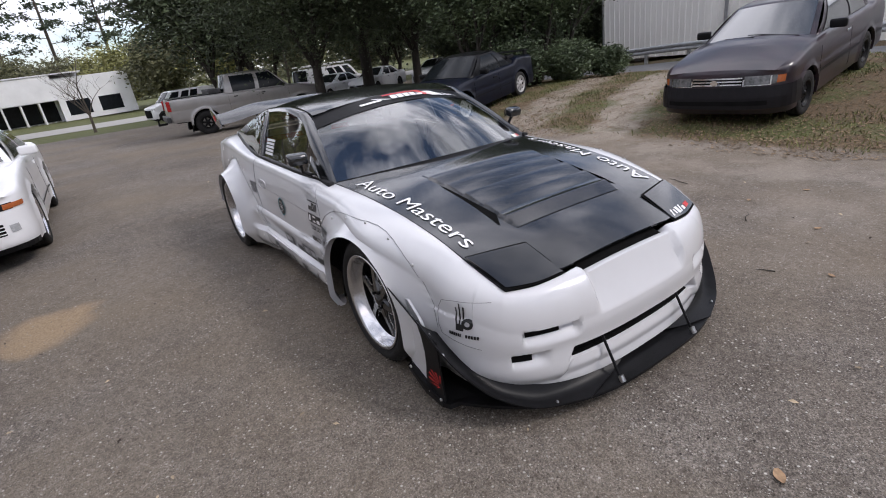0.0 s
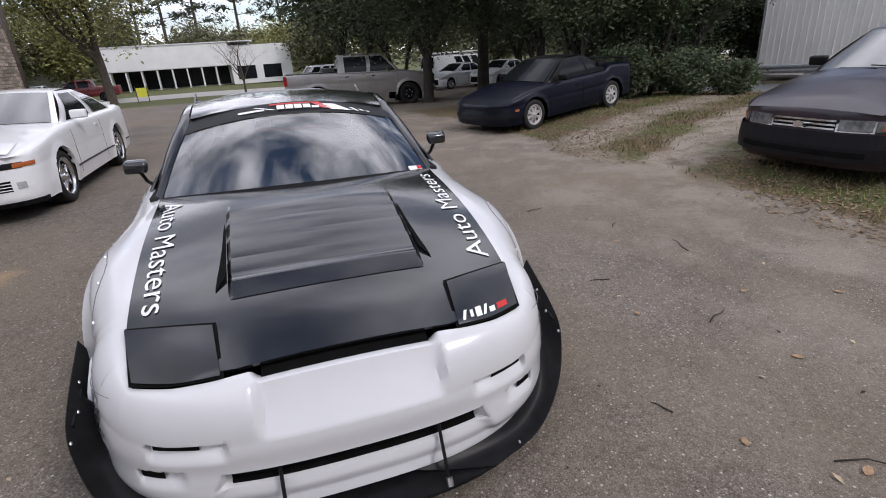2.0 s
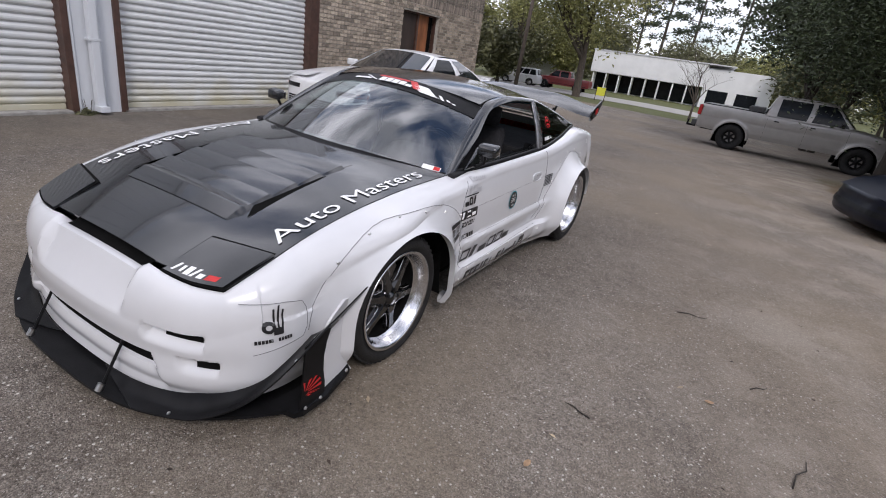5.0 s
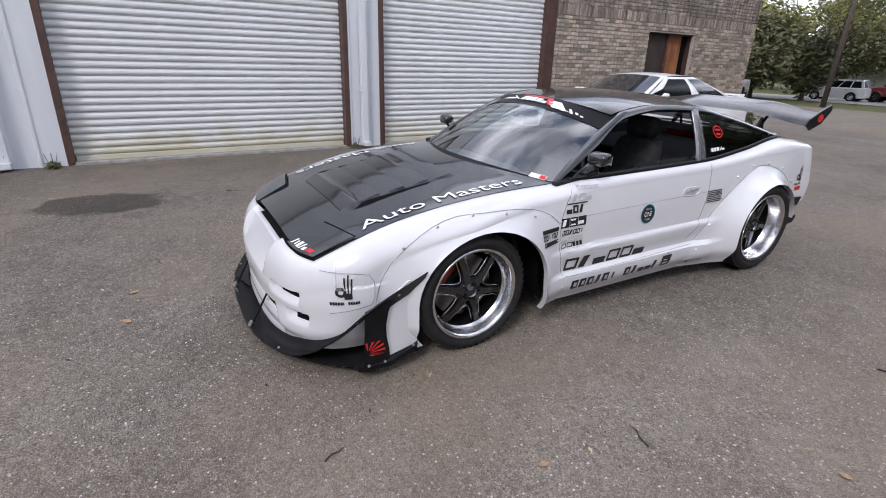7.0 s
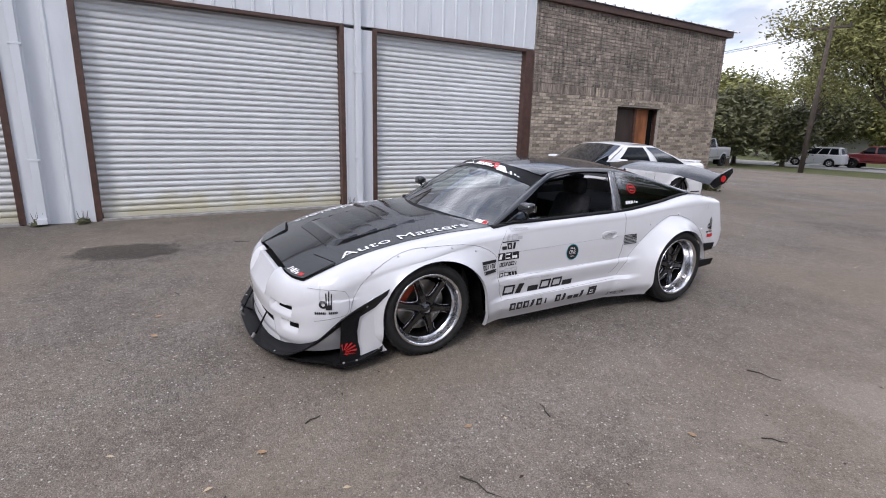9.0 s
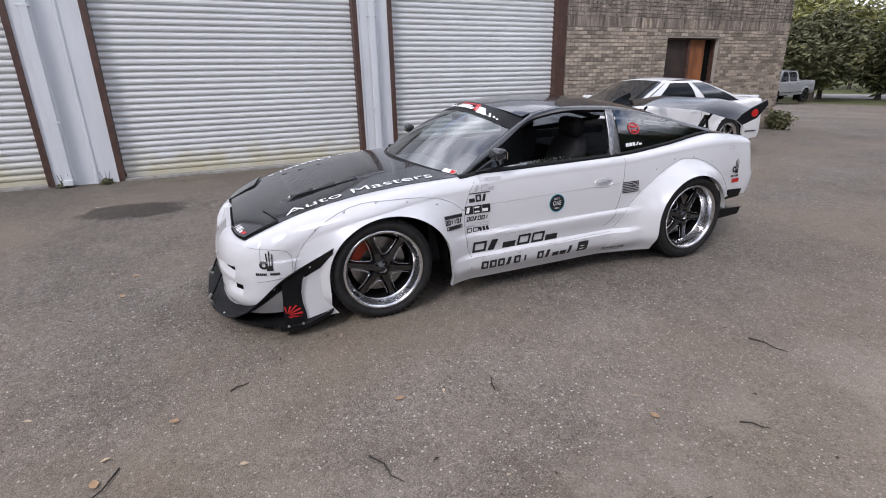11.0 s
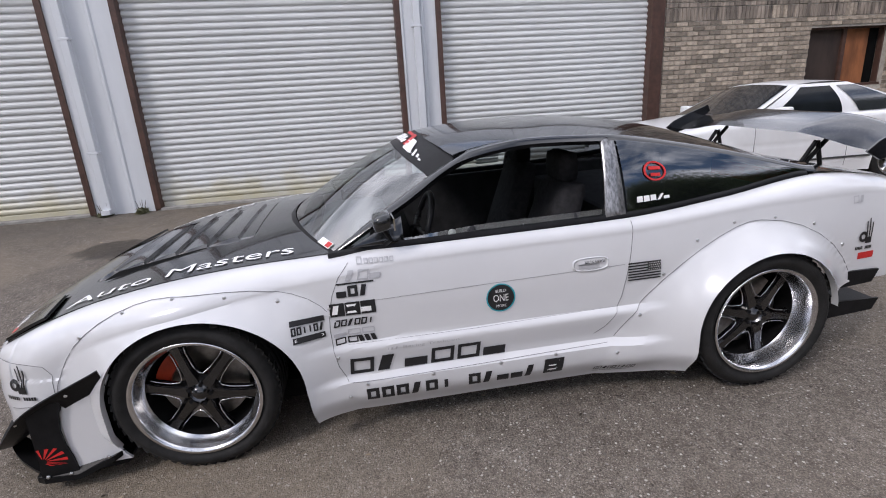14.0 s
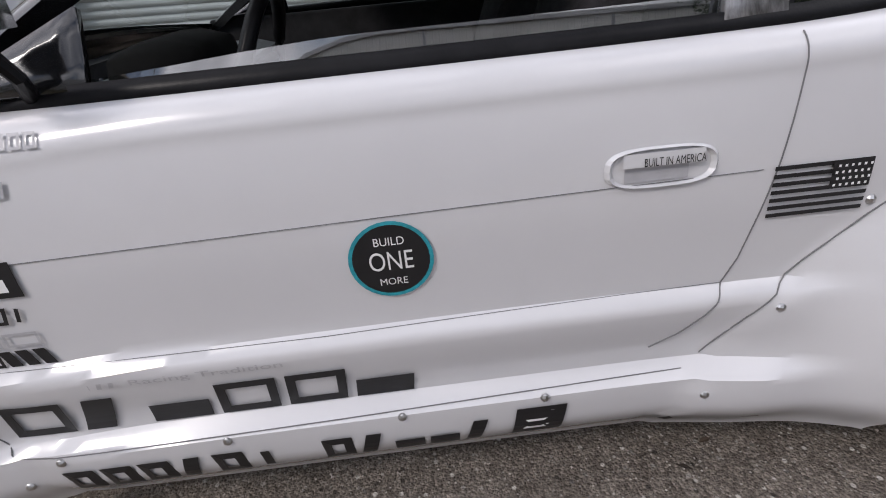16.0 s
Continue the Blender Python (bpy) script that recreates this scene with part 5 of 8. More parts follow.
        patch(bm, lambda a, b: Vector((s * (side_w(a, b) - 0.0015), a, b)), 3.13, 0.525, 3.20, 0.555, 2, 1)
        patch(bm, lambda a, b: Vector((s * (side_w(a, b) + 0.003), a, b)), 3.10, 0.523, 3.195, 0.556, 4, 1)
        part("side_marker", bm, M_RED, car, "red side marker")
    bm = bmesh.new()
    box(bm, (-0.74, 2.95, 0.20), (0.74, 3.42, 0.215))
    part("diffuser", bm, M_BLACK, car, "flat black diffuser floor")
    # floor and cabin
    part("floor", boxed((-0.72, -0.62, 0.15), (0.72, 3.2, 0.24)), M_MATTE, car)
    part("bulkhead", boxed((-0.70, 0.42, 0.22), (0.70, 0.5, 0.80)), M_INTERIOR, car)
    bm = bmesh.new()
    box(bm, (-0.70, 0.50, 0.45), (0.70, 0.92, 0.775), 0.09)
    part("dashboard", bm, mat("grey dashboard vinyl", (0.075, 0.082, 0.088), 0.5, 0, 0.25, 12, 0.2, 120), car, "worn grey dashboard")
    bm = bmesh.new()
    box(bm, (0.17, 0.80, 0.70), (0.54, 1.0, 0.885), 0.075)
    part("instrument_hood", bm, M_MATTE, car, "black instrument hood", True)
    for s in (-1, 1):
        part("door_card", boxed((s * 0.76, 0.62, 0.25), (s * 0.80, 1.95, 0.845), 0.01), M_INTERIOR, car)
        part("door_card", boxed((s * 0.66, 1.95, 0.25), (s * 0.74, 3.0, 0.87), 0.01), M_INTERIOR, car)
        seat = new("seat")
        seat.parent = car
        bm = bmesh.new()
        box(bm, (s * 0.36 - 0.24, 1.18, 0.30), (s * 0.36 + 0.24, 1.70, 0.46), 0.05)
        part("seat_cushion", bm, M_SEAT, seat, smooth=True)
        bm = bmesh.new()
        box(bm, (s * 0.36 - 0.23, 1.58, 0.42), (s * 0.36 + 0.23, 1.72, 0.96), 0.05)
        for v in bm.verts:
            v.co.y += (v.co.z - 0.42) * 0.32
            v.co.x += (s * 0.36 - v.co.x) * 0.35 * max(0, v.co.z - 0.8) / 0.16
        part("backrest", bm, M_SEAT, seat, smooth=True)
        bm = bmesh.new()
        box(bm, (s * 0.36 - 0.12, 1.76, 0.96), (s * 0.36 + 0.12, 1.86, 1.11), 0.04)
        part("headrest", bm, M_SEAT, seat, smooth=True)
    part("rear_shelf", boxed((-0.66, 2.0, 0.30), (0.66, 3.05, 0.80), 0.03), M_INTERIOR, car)
    bm = bmesh.new()
    tube(bm, [Vector((0.36 + 0.185 * math.cos(a), 1.06 + 0.06 * math.sin(a), 0.78 + 0.175 * math.sin(a))) for a in (2 * math.pi * k / 32 for k in range(33))], 0.016, 6, False)
    for a in (0, math.pi, -math.pi / 2):
        tube(bm, [(0.36, 1.03, 0.79), (0.36 + 0.17 * math.cos(a), 1.06 + 0.06 * math.sin(a), 0.80 + 0.16 * math.sin(a))], 0.015, 6)
    tube(bm, [(0.36, 1.06, 0.79), (0.36, 0.9, 0.74)], 0.03, 8)
    part("steering_wheel", bm, M_BLACK, car, "black three-spoke steering wheel", True)
    bm = bmesh.new()
    tube(bm, [(0.02, 1.25, 0.40), (0.03, 1.27, 0.62)], 0.008, 6)
    bmesh.ops.create_uvsphere(bm, u_segments=12, v_segments=8, radius=0.024, matrix=Matrix.Translation((0.03, 1.27, 0.64)))
    part("gear_lever", bm, M_DECALW, car, "white round gear knob")
    bm = bmesh.new()
    box(bm, (-0.13, 0.98, 1.10), (0.13, 1.01, 1.155), 0.012)
    part("rear_view_mirror", bm, M_BLACK, car)
    wells(car, COUPE, 0.93)
    # wheels
    for s in (-1, 1):
        turn = pose(0, 0, 0, 0, 0, 0 if s > 0 else 180)
        wheel(car, Matrix.Translation((s * 0.795, 0.03, 0.33)) @ turn, 0.33, 0.257, 0.27, "race", 0.075)
        wheel(car, Matrix.Translation((s * 0.855, 2.54, 0.332)) @ turn, 0.335, 0.257, 0.30, "race", 0.105)

    # markings on the flanks, seams and bolts
    for s in (-1, 1):
        def flank(a, b, lift=0.0042):
            if a < -0.47:
                return Vector((s * (front_x(a, b) + lift), a - lift * 0.7, b))
            top, edge = zs_(a), ze(a)
            if b > top:
                sp_ = min(1.0, (b - top) / (edge - top))
                w0 = side_w(a, top)
                cp_ = math.sqrt(1 - sp_ * sp_)
                return Vector((s * (w0 + (xe(a) - w0) * (1 - cp_) + lift * cp_), a, b + lift * sp_))
            return Vector((s * (side_w(a, b) + lift), a, b))

        def word(u, v, w, h, glyphs, m, bold=0.0, skew=0.0, fill=0.78):
            f = (lambda a, b: flank(a, b)) if s > 0 else (lambda a, b: flank(2 * u + w - a, b))
            return bars(car, m, f, u, v, w, h, glyphs, fill, skew, bold=bold)

        word(0.735, 0.803, 0.022, 0.022, "o", M_DECALG, 0.16, 0, 1.0)
        word(0.765, 0.803, 0.125, 0.018, "oooooo", M_DECALG, 0.2, 0, 0.8)
        word(0.680, 0.745, 0.150, 0.040, "vom", M_DECALG, 0.12, 0.2, 0.88)
        word(0.640, 0.680, 0.140, 0.046, "mov", M_DECAL, 0.26, 0, 0.86)
        word(0.645, 0.732, 0.150, 0.007, "X", M_DECAL, 0, 0, 1.0)
        word(0.605, 0.602, 0.190, 0.056, "XXX", M_DECAL, 0, 0, 0.94)
        word(0.612, 0.611, 0.176, 0.038, "vom", M_DECALW, 0.24, 0, 0.75)
        word(0.612, 0.556, 0.165, 0.030, "oovool", M_DECAL, 0.2, 0.25, 0.86)
        word(0.608, 0.515, 0.175, 0.025, "moo", M_DECALG, 0.16, 0, 0.88)
        word(0.612, 0.478, 0.100, 0.030, "oo", M_DECAL, 0.18, 0, 0.84)
        word(0.712, 0.478, 0.078, 0.030, "XXX", M_DECAL, 0, -0.3, 0.72)
        word(0.445, 0.600, 0.135, 0.022, "X", M_DECAL, 0, 0, 1.0)
        word(0.448, 0.562, 0.130, 0.032, "oollov", M_DECAL, 0.2, 0, 0.84)
        word(0.452, 0.530, 0.126, 0.024, "X", M_DECAL, 0, 0, 1.0)
        lettering("EQUIPPED", car, M_DECALW, (lambda a, b: flank((0.459 + a) if s > 0 else (0.571 - a), 0.5355 + b, 0.0056)), 0.112, 0.013)
        word(0.652, 0.330, 0.69, 0.078, "ovmoom", M_DECAL, 0.2, 0.1, 0.86)
        lettering("Racing Tradition", car, M_DECALG, (lambda a, b: flank((0.885 + a) if s > 0 else (1.125 - a), 0.428 + b)), 0.24, 0.016)
        word(0.815, 0.431, 0.055, 0.012, "lvv", M_DECALG, 0.16, 0, 0.8)
        word(0.71, 0.205, 0.76, 0.062, "ooovol ovmmv", M_DECAL, 0.26, 0.0, 0.84)
        word(1.492, 0.205, 0.09, 0.078, "X", M_DECAL, 0, 0.1, 1)
        word(1.512, 0.222, 0.042, 0.030, "o", M_DECALW, 0.25, 0.1, 1)
        word(1.545, 0.228, 0.020, 0.046, "l", M_DECALW, 0.12, 0.2, 1)
        word(3.05, 0.800, 0.075, 0.034, "ov", M_DECALG, 0.12, 0.0, 0.85)
        word(1.74, 0.170, 0.19, 0.022, "oovoolvoo", M_DECAL, 0.18, 0.15, 0.86)
        word(1.74, 0.160, 0.17, 0.003, "X", M_DECAL, 0, 0, 1.0)
        # round slogan badge
        bm = bmesh.new()
        bm2 = bmesh.new()
        cy, cz, R = 1.32, 0.591, 0.064
        for k in range(32):
            a0, a1 = 2 * math.pi * k / 32, 2 * math.pi * (k + 1) / 32
            for b_, r0, r1 in ((bm, 0.0, 0.91), (bm2, 0.91, 1.0)):
                q = [(r0, a0), (r1, a0), (r1, a1), (r0, a1)] if r0 else [(0, a0), (r1, a0), (r1, a1)]
                b_.faces.new([b_.verts.new(flank(cy + r * R * math.cos(a), cz + r * R * math.sin(a))) for r, a in q])
        badge = part("round_badge", bm, M_DECAL, car, "round black badge with a teal ring and white slogan")
        part("badge_ring", bm2, M_TEAL, badge)
        for tx, ww_, hh_, dz in (("BUILD", 0.045, 0.013, 0.026), ("ONE", 0.066, 0.032, -0.016), ("MORE", 0.042, 0.012, -0.042)):
            lettering(tx, badge, M_DECALW, (lambda a, b, w0=ww_, d0=dz: flank((cy - w0 / 2 + a) if s > 0 else (cy + w0 / 2 - a), cz + d0 + b, 0.0055)), ww_, hh_)
        # monochrome flag
        bm = bmesh.new()
        for k in range(7):
            z0 = 0.590 + k * 0.0125
            patch(bm, flank, 1.896, z0, 2.048, z0 + 0.0065, 4, 1)
            part("flag_stripe", bm, M_DECAL, car, "black flag stripe")
            bm = bmesh.new()
        patch(bm, lambda a, b_: flank(a, b_, 0.005), 1.985, 0.628, 2.048, 0.6715, 2, 2)
        fd = part("flag_decal", bm, M_DECAL, car, "black striped flag decal")
        bm = bmesh.new()
        for i_ in range(6):
            for j_ in range(4):
                y_, z_ = 1.990 + 0.0098 * i_ + 0.003 * (j_ % 2), 0.6315 + 0.0098 * j_
                patch(bm, lambda a, b_: flank(a, b_, 0.0056), y_, z_, y_ + 0.004, z_ + 0.004, 1, 1)
        tagged(part("stars", bm, M_DECALW, fd, "white star dots"), kind="stuff")
        # plain ring marks before and behind the wheels
        for (cy, cz, R) in ((-0.665, 0.455, 0.024), (3.115, 0.635, 0.026)):
            bm = bmesh.new()
            for k in range(14):
                a0, a1 = 2 * math.pi * k / 14, 2 * math.pi * (k + 1) / 14
                bm.faces.new([bm.verts.new(flank(cy + r * R * math.cos(a), cz + r * R * math.sin(a))) for r, a in ((0.45, a0), (1, a0), (1, a1), (0.45, a1))])
            for k, (dy, h_) in enumerate(((0.018, 0.072), (0.030, 0.086), (0.042, 0.066))):
                patch(bm, flank, cy + dy, cz - 0.012, cy + dy + 0.007, cz + h_, 1, 3, 0.06 * (k - 1) + 0.05)
            patch(bm, flank, cy + 0.014, cz - 0.034, cy + 0.050, cz - 0.004, 2, 2)
            part("plain_mark", bm, M_DECAL, car, "plain black mark of a ring and rays")
            word(cy - 0.05 if cy < 0 else cy - 0.04, cz - 0.062, 0.135 if cy < 0 else 0.10, 0.015, "Xxxxxl Xxxxx", M_DECAL)
        # door and panel seams, and two grey lines along the door
        def seam(pts, r=0.0018, lift=0.0012, mm=M_MATTE):
            bm_ = bmesh.new()
            q = []
            for (y0, z0), (y1, z1) in zip(pts, pts[1:]):
                for k in range(8):
                    q.append(flank(y0 + (y1 - y0) * k / 8, z0 + (z1 - z0) * k / 8, lift))
            q.append(flank(*pts[-1], lift))
            tube(bm_, q, r, 5)
            part("seam", bm_, mm, car)

        seam([(0.700, 0.81), (0.655, 0.76), (0.622, 0.69), (0.603, 0.62), (0.597, 0.55), (0.600, 0.46), (0.612, 0.38), (0.645, 0.30)], 0.0013, 0.0006, M_SEAM)
        seam([(1.926, 0.848), (1.924, 0.80), (1.915, 0.74), (1.905, 0.68), (1.888, 0.60), (1.870, 0.52), (1.848, 0.47), (1.822, 0.43), (1.785, 0.39), (1.74, 0.36)], 0.0012, 0.0012, M_SEAM)
        seam([(0.645, 0.302), (1.2, 0.306), (1.80, 0.312)], 0.0011, 0.0016, M_SEAM)
        seam([(0.66, 0.650), (1.3, 0.660), (1.88, 0.668)], 0.0007, 0.0012, M_SEAM)
        # grey line that draws the shadow of the door's lower crease
        seam([(0.66, 0.470), (1.2, 0.468), (1.85, 0.476)], 0.0007, 0.0012, M_SEAM)
        seam([(-0.74, 0.555), (-0.60, 0.545), (-0.53, 0.53), (-0.505, 0.49), (-0.51, 0.41), (-0.53, 0.375), (-0.72, 0.345)], 0.0012, 0.0006, M_SEAM)
        front_line = [(0.03 - 0.539 * math.cos(radians(a_)), 0.33 + 0.433 * math.sin(radians(a_))) for a_ in range(8, 91, 8)]
        front_line += [(0.03 + 0.624 * q_, 0.33 + 0.433 * (1 - q_ ** 3.4) ** (1 / 3.4)) for q_ in (0.15, 0.3, 0.45, 0.6, 0.7, 0.8, 0.87, 0.93)]
        seam(front_line, 0.0013, 0.0026, M_SEAM)
        rear_line = [(2.50 + 0.632 * math.cos(radians(a_)), 0.20 + 0.589 * math.sin(radians(a_))) for a_ in range(26, 90, 10)]
        rear_line += [(2.50 - 0.722 * q_, 0.20 + 0.589 * (1 - q_ ** 1.45) ** (1 / 1.45)) for q_ in (0.02, 0.12, 0.24, 0.36, 0.48, 0.60, 0.72, 0.84, 0.92)]
        seam(rear_line, 0.0013, 0.0024, M_SEAM)
        # fuel-door style handle
        bm = bmesh.new()
        n = 26
        ring = []
        for k in range(n):
            a = 2 * math.pi * k / n
            ring.append((1.725 + 0.085 * math.copysign(abs(math.cos(a)) ** 0.6, math.cos(a)), 0.690 + 0.030 * math.copysign(abs(math.sin(a)) ** 0.7, math.sin(a))))
        for r0, l0, r1, l1 in ((1.0, 0.001, 0.93, 0.007), (0.93, 0.007, 0.86, 0.001)):
            for k in range(n):
                q = []
                for (yy, zz), r, lft in ((ring[k], r0, l0), (ring[(k + 1) % n], r0, l0), (ring[(k + 1) % n], r1, l1), (ring[k], r1, l1)):
                    q.append(bm.verts.new(flank(1.725 + (yy - 1.725) * r, 0.690 + (zz - 0.690) * r, lft)))
                bm.faces.new(q)
        hn = part("door_handle", bm, M_WHITE, car, "white flush door handle", True)
        bm = bmesh.new()
        patch(bm, lambda a, b: flank(a, b, 0.009), 1.665, 0.694, 1.785, 0.714, 4, 2)
        part("grip", bm, M_WHITE, hn)
        # flat grey patch stands for the shade in the hollow below the grip
        bm = bmesh.new()
        patch(bm, lambda a, b: flank(a, b, 0.002), 1.67, 0.670, 1.765, 0.692, 4, 2)
        part("recess", bm, M_DECALG, hn)
        lettering("BUILT IN AMERICA", hn, M_DECAL, lambda a, b: flank((1.695 + a) if s > 0 else (1.785 - a), 0.695 + b, 0.0115), 0.09, 0.012)
        # overfender bolts
        bl = []
        bl += [(-0.355, 0.640), (-0.175, 0.722), (0.02, 0.758), (0.215, 0.744), (0.41, 0.702), (0.605, 0.640), (0.612, 0.425), (0.64, 0.235)]
        bl += [(1.836, 0.268), (1.945, 0.432), (2.065, 0.600), (2.225, 0.734), (2.41, 0.792), (2.62, 0.790), (2.825, 0.738), (2.995, 0.615)]
        bl += [(0.72, 0.29), (1.0, 0.293), (1.3, 0.297), (1.55, 0.300)]
        for y, z in bl:
            if z > 0.9 or y > 3.1 or y < -0.5:
                continue
            o = new("bolt", bolt_mesh)
            o.parent = car
            o.matrix_basis = Matrix.Translation(flank(y, z, 0.0))
    # dark duct openings at the bumper's corners
    for s in (-1, 1):
        for x0, x1, z0, z1 in ((0.50, 0.642, 0.381, 0.403), (0.625, 0.70, 0.275, 0.305)):
            bm = bmesh.new()
            patch(bm, lambda a, b: Vector((s * a, front_y(a, b) + (0.029 if b > 0.35 else 0.018) - 0.004, b)), x0, z0, x1, z1, 8, 2)
            part("duct", bm, M_MATTE, car, "dark bumper duct")
    # shop name along both edges of the bonnet
    lettering("Auto Masters", hd, M_DECALW, lambda a, b: Vector((xe(-0.49 + a) - 0.045 - b, -0.49 + a, hood_z(xe(-0.49 + a) - 0.045 - b, -0.49 + a) + 0.0085)), 0.96, 0.085)
    lettering("Auto Masters", hd, M_DECALW, lambda a, b: Vector((-(xe(0.47 - a) - 0.045 - b), 0.47 - a, hood_z(xe(0.47 - a) - 0.045 - b, 0.47 - a) + 0.0085)), 0.96, 0.085)
    return car


coupe = build_coupe()

# ---- other vehicles ----
M_DGLASS = mat("dark car window", (0.010, 0.012, 0.014), 0.08, 0, 0.3, 3, coat=0.0, spec=0.16)
M_WGLASS = mat("sky-lit windscreen", (0.03, 0.034, 0.038), 0.04, 0, 0.3, 3, coat=1.0, spec=0.9)
M_PAINT_W = mat("plain white paint", (0.78, 0.78, 0.79), 0.3, 0, 0.05, 3, coat=0.6)
M_FADED = mat("faded purple-black paint", (0.010, 0.0085, 0.012), 0.32, 0, 0.6, 3.2, 0.05, 60, col2=(0.036, 0.021, 0.027), spec=0.36, coat=0.3)
M_NAVY = mat("dull navy paint", (0.0035, 0.005, 0.013), 0.30, 0, 0.35, 4, coat=0.12, spec=0.2)
M_PEWTER = mat("pewter metallic paint", (0.31, 0.295, 0.28), 0.33, 0.35, 0.08, 3, coat=0.6)
M_DKRED = mat("dark red paint", (0.18, 0.012, 0.015), 0.3, 0, 0.1, 3, coat=0.6)
M_SILVER = mat("silver paint", (0.34, 0.35, 0.37), 0.3, 0.3, 0.06, 3, coat=0.6)
M_BUMP = mat("black bumper plastic", (0.009, 0.008, 0.010), 0.42, 0, 0.3, 10, 0.05, 60, spec=0.22)
M_TRIM = mat("grey plastic trim", (0.05, 0.05, 0.052), 0.6, 0, 0.25, 12)


def stand(fl, rl, half):
    """The pose of a vehicle whose left tyres touch the ground at fl and rl."""
    fl, rl = Vector(fl), Vector(rl)
    r = (rl - fl).normalized()
    l = r.cross(Vector((0, 0, 1))).normalized()
    n = l.cross(r)
    return Matrix.Translation(fl - l * half) @ Matrix((l, r, n)).transposed().to_4x4()


def vehicle(name, m, label, category, paint, P, style="silver", group="", low=False):
    v = thing(name, m, label, category, group)
    fo, wb, ro, hw, gc = P["fo"], P["wb"], P["ro"], P["hw"], P["gc"]
    zn, zcw, ycw, zbl, yd, zd, zt = P["zn"], P["zcowl"], P["ycowl"], P["zbelt"], P["ydeck"], P["zdeck"], P["ztail"]
    yt = wb + ro
    q = P.get("q", 1.0)
    vxe = curve((-fo, hw - 0.20), (-fo * 0.6, hw - 0.13), (ycw, hw - 0.10), (yd, hw - 0.10), (yt, hw - 0.16))
    vze = curve((-fo + 0.06, zn), (-fo * 0.5, zn + (zcw - zn) * 0.50), (ycw, zcw), (ycw + 0.5, zbl), (yd - 0.1, zbl + 0.01), (yd + 0.15, zd), (yt - 0.05, zt))
    vzs = lambda y: vze(y) - P.get("round", 0.09)
    vzb = curve((-fo, gc + 0.02), (0.5, gc), (wb - 0.5, gc), (yt, gc + 0.07))
    wr = P["wr"]
    ar = wr + P.get("gap", 0.055)
    arches = ((0.0, wr, ar, ar, 0.0), (wb, wr, ar, ar, 0.0))

    def W(y, z):
        w = hw - 0.02 - 0.20 * max(0, z - zbl + 0.22) ** 1.6 - 0.12 * max(0, gc + 0.16 - z)
        for yc in (0, wb):
            e = math.hypot(y - yc, max(0, z - wr)) / ar
            if 0.9 < e < 1.22:
                w += P.get("flare", 0.018) * (1 - sstep(1.0, 1.22, e))
        w -= 0.006 * math.exp(-((z - (gc + (zbl - gc) * 0.56)) / 0.02) ** 2)
        return w

    c = dict(yc=-fo * 0.42, yr=yt - ro * 0.30, yi=-fo + P.get("lip", 0.07), yj=yt - 0.05, pf=P.get("pf", 3.2), pr=P.get("pr", 4.0), nf=18, ns=72, nr=12, rows=22, arc=5, nlift=P.get("nlift", 0.015),
             xe=vxe, ze=vze, zs=vzs, zb=vzb, W=W, arches=arches,
             nose=curve((gc, -fo + 0.05), (gc + 0.10, -fo), (zn - 0.12, -fo + P.get("rake", 0.01)), (zn, -fo + P.get("rake", 0.01) + 0.03)),
             tail=curve((gc, yt - 0.06), (gc + 0.15, yt), (zt - 0.15, yt - 0.03), (zt, yt - 0.05)))
    for s in (1, -1):
        b = part("body", skin_mesh(c, s), paint, v, "", True)
        b.modifiers.new("edge", "EDGE_SPLIT").split_angle = radians(40)
    bm = bmesh.new()

    def top(u, w_):
        s = 2 * u - 1
        y = c["yi"] + (c["yj"] - c["yi"]) * w_
        x = s * vxe(y)
        return Vector((x, y, vze(y) + P.get("crown", 0.045) * (1 - abs(s) ** 2.4) * min(1, 6 * w_) * min(1, 6 * (1 - w_))))

    sheet(bm, top, 16, 60)
    part("bonnet_and_deck", bm, paint, v, "", True)
    if "ytop0" in P:
        y0, y1, zr, hr = P["ytop0"], P["ytop1"], P["ztop"], P["hroof"]
        xb = hw - 0.115

        def wsf(u, w_, lift=0.0):
            s = 2 * u - 1
            a = Vector((xb * s, ycw - 0.10 * (1 - s * s), zcw - 0.01 + 0.04 * (1 - s * s)))
            b = Vector((hr * s, y0 - 0.06 * (1 - s * s), zr - 0.035 * s * s))
            p = a.lerp(b, w_)
            return p + Vector((0, -lift, lift))

        def rsf(u, w_, lift=0.0):
            s = 2 * u - 1
            a = Vector((xb * s, yd + 0.08 * (1 - s * s), vze(yd) - 0.01 + 0.03 * (1 - s * s)))
            b = Vector((hr * s, y1, zr - 0.035 * s * s))
            p = a.lerp(b, w_)
            return p + Vector((0, lift, lift))

        def sdf(s):
            def f(u, w_, lift=0.0):
                a = Vector((xb, ycw + (yd - ycw) * u, vze(ycw + (yd - ycw) * u) - 0.012))
                b = Vector((hr, y0 + (y1 - y0) * u, zr - 0.035))
                p = a.lerp(b, w_)
                p.x += 0.035 * math.sin(math.pi * w_) + lift
                return Vector((p.x * s, p.y, p.z))
            return f

        shell = bmesh.new()
        sheet(shell, wsf, 14, 6)
        sheet(shell, rsf, 14, 6, True)
        for s in (1, -1):
            sheet(shell, sdf(s), 14, 6, s < 0)
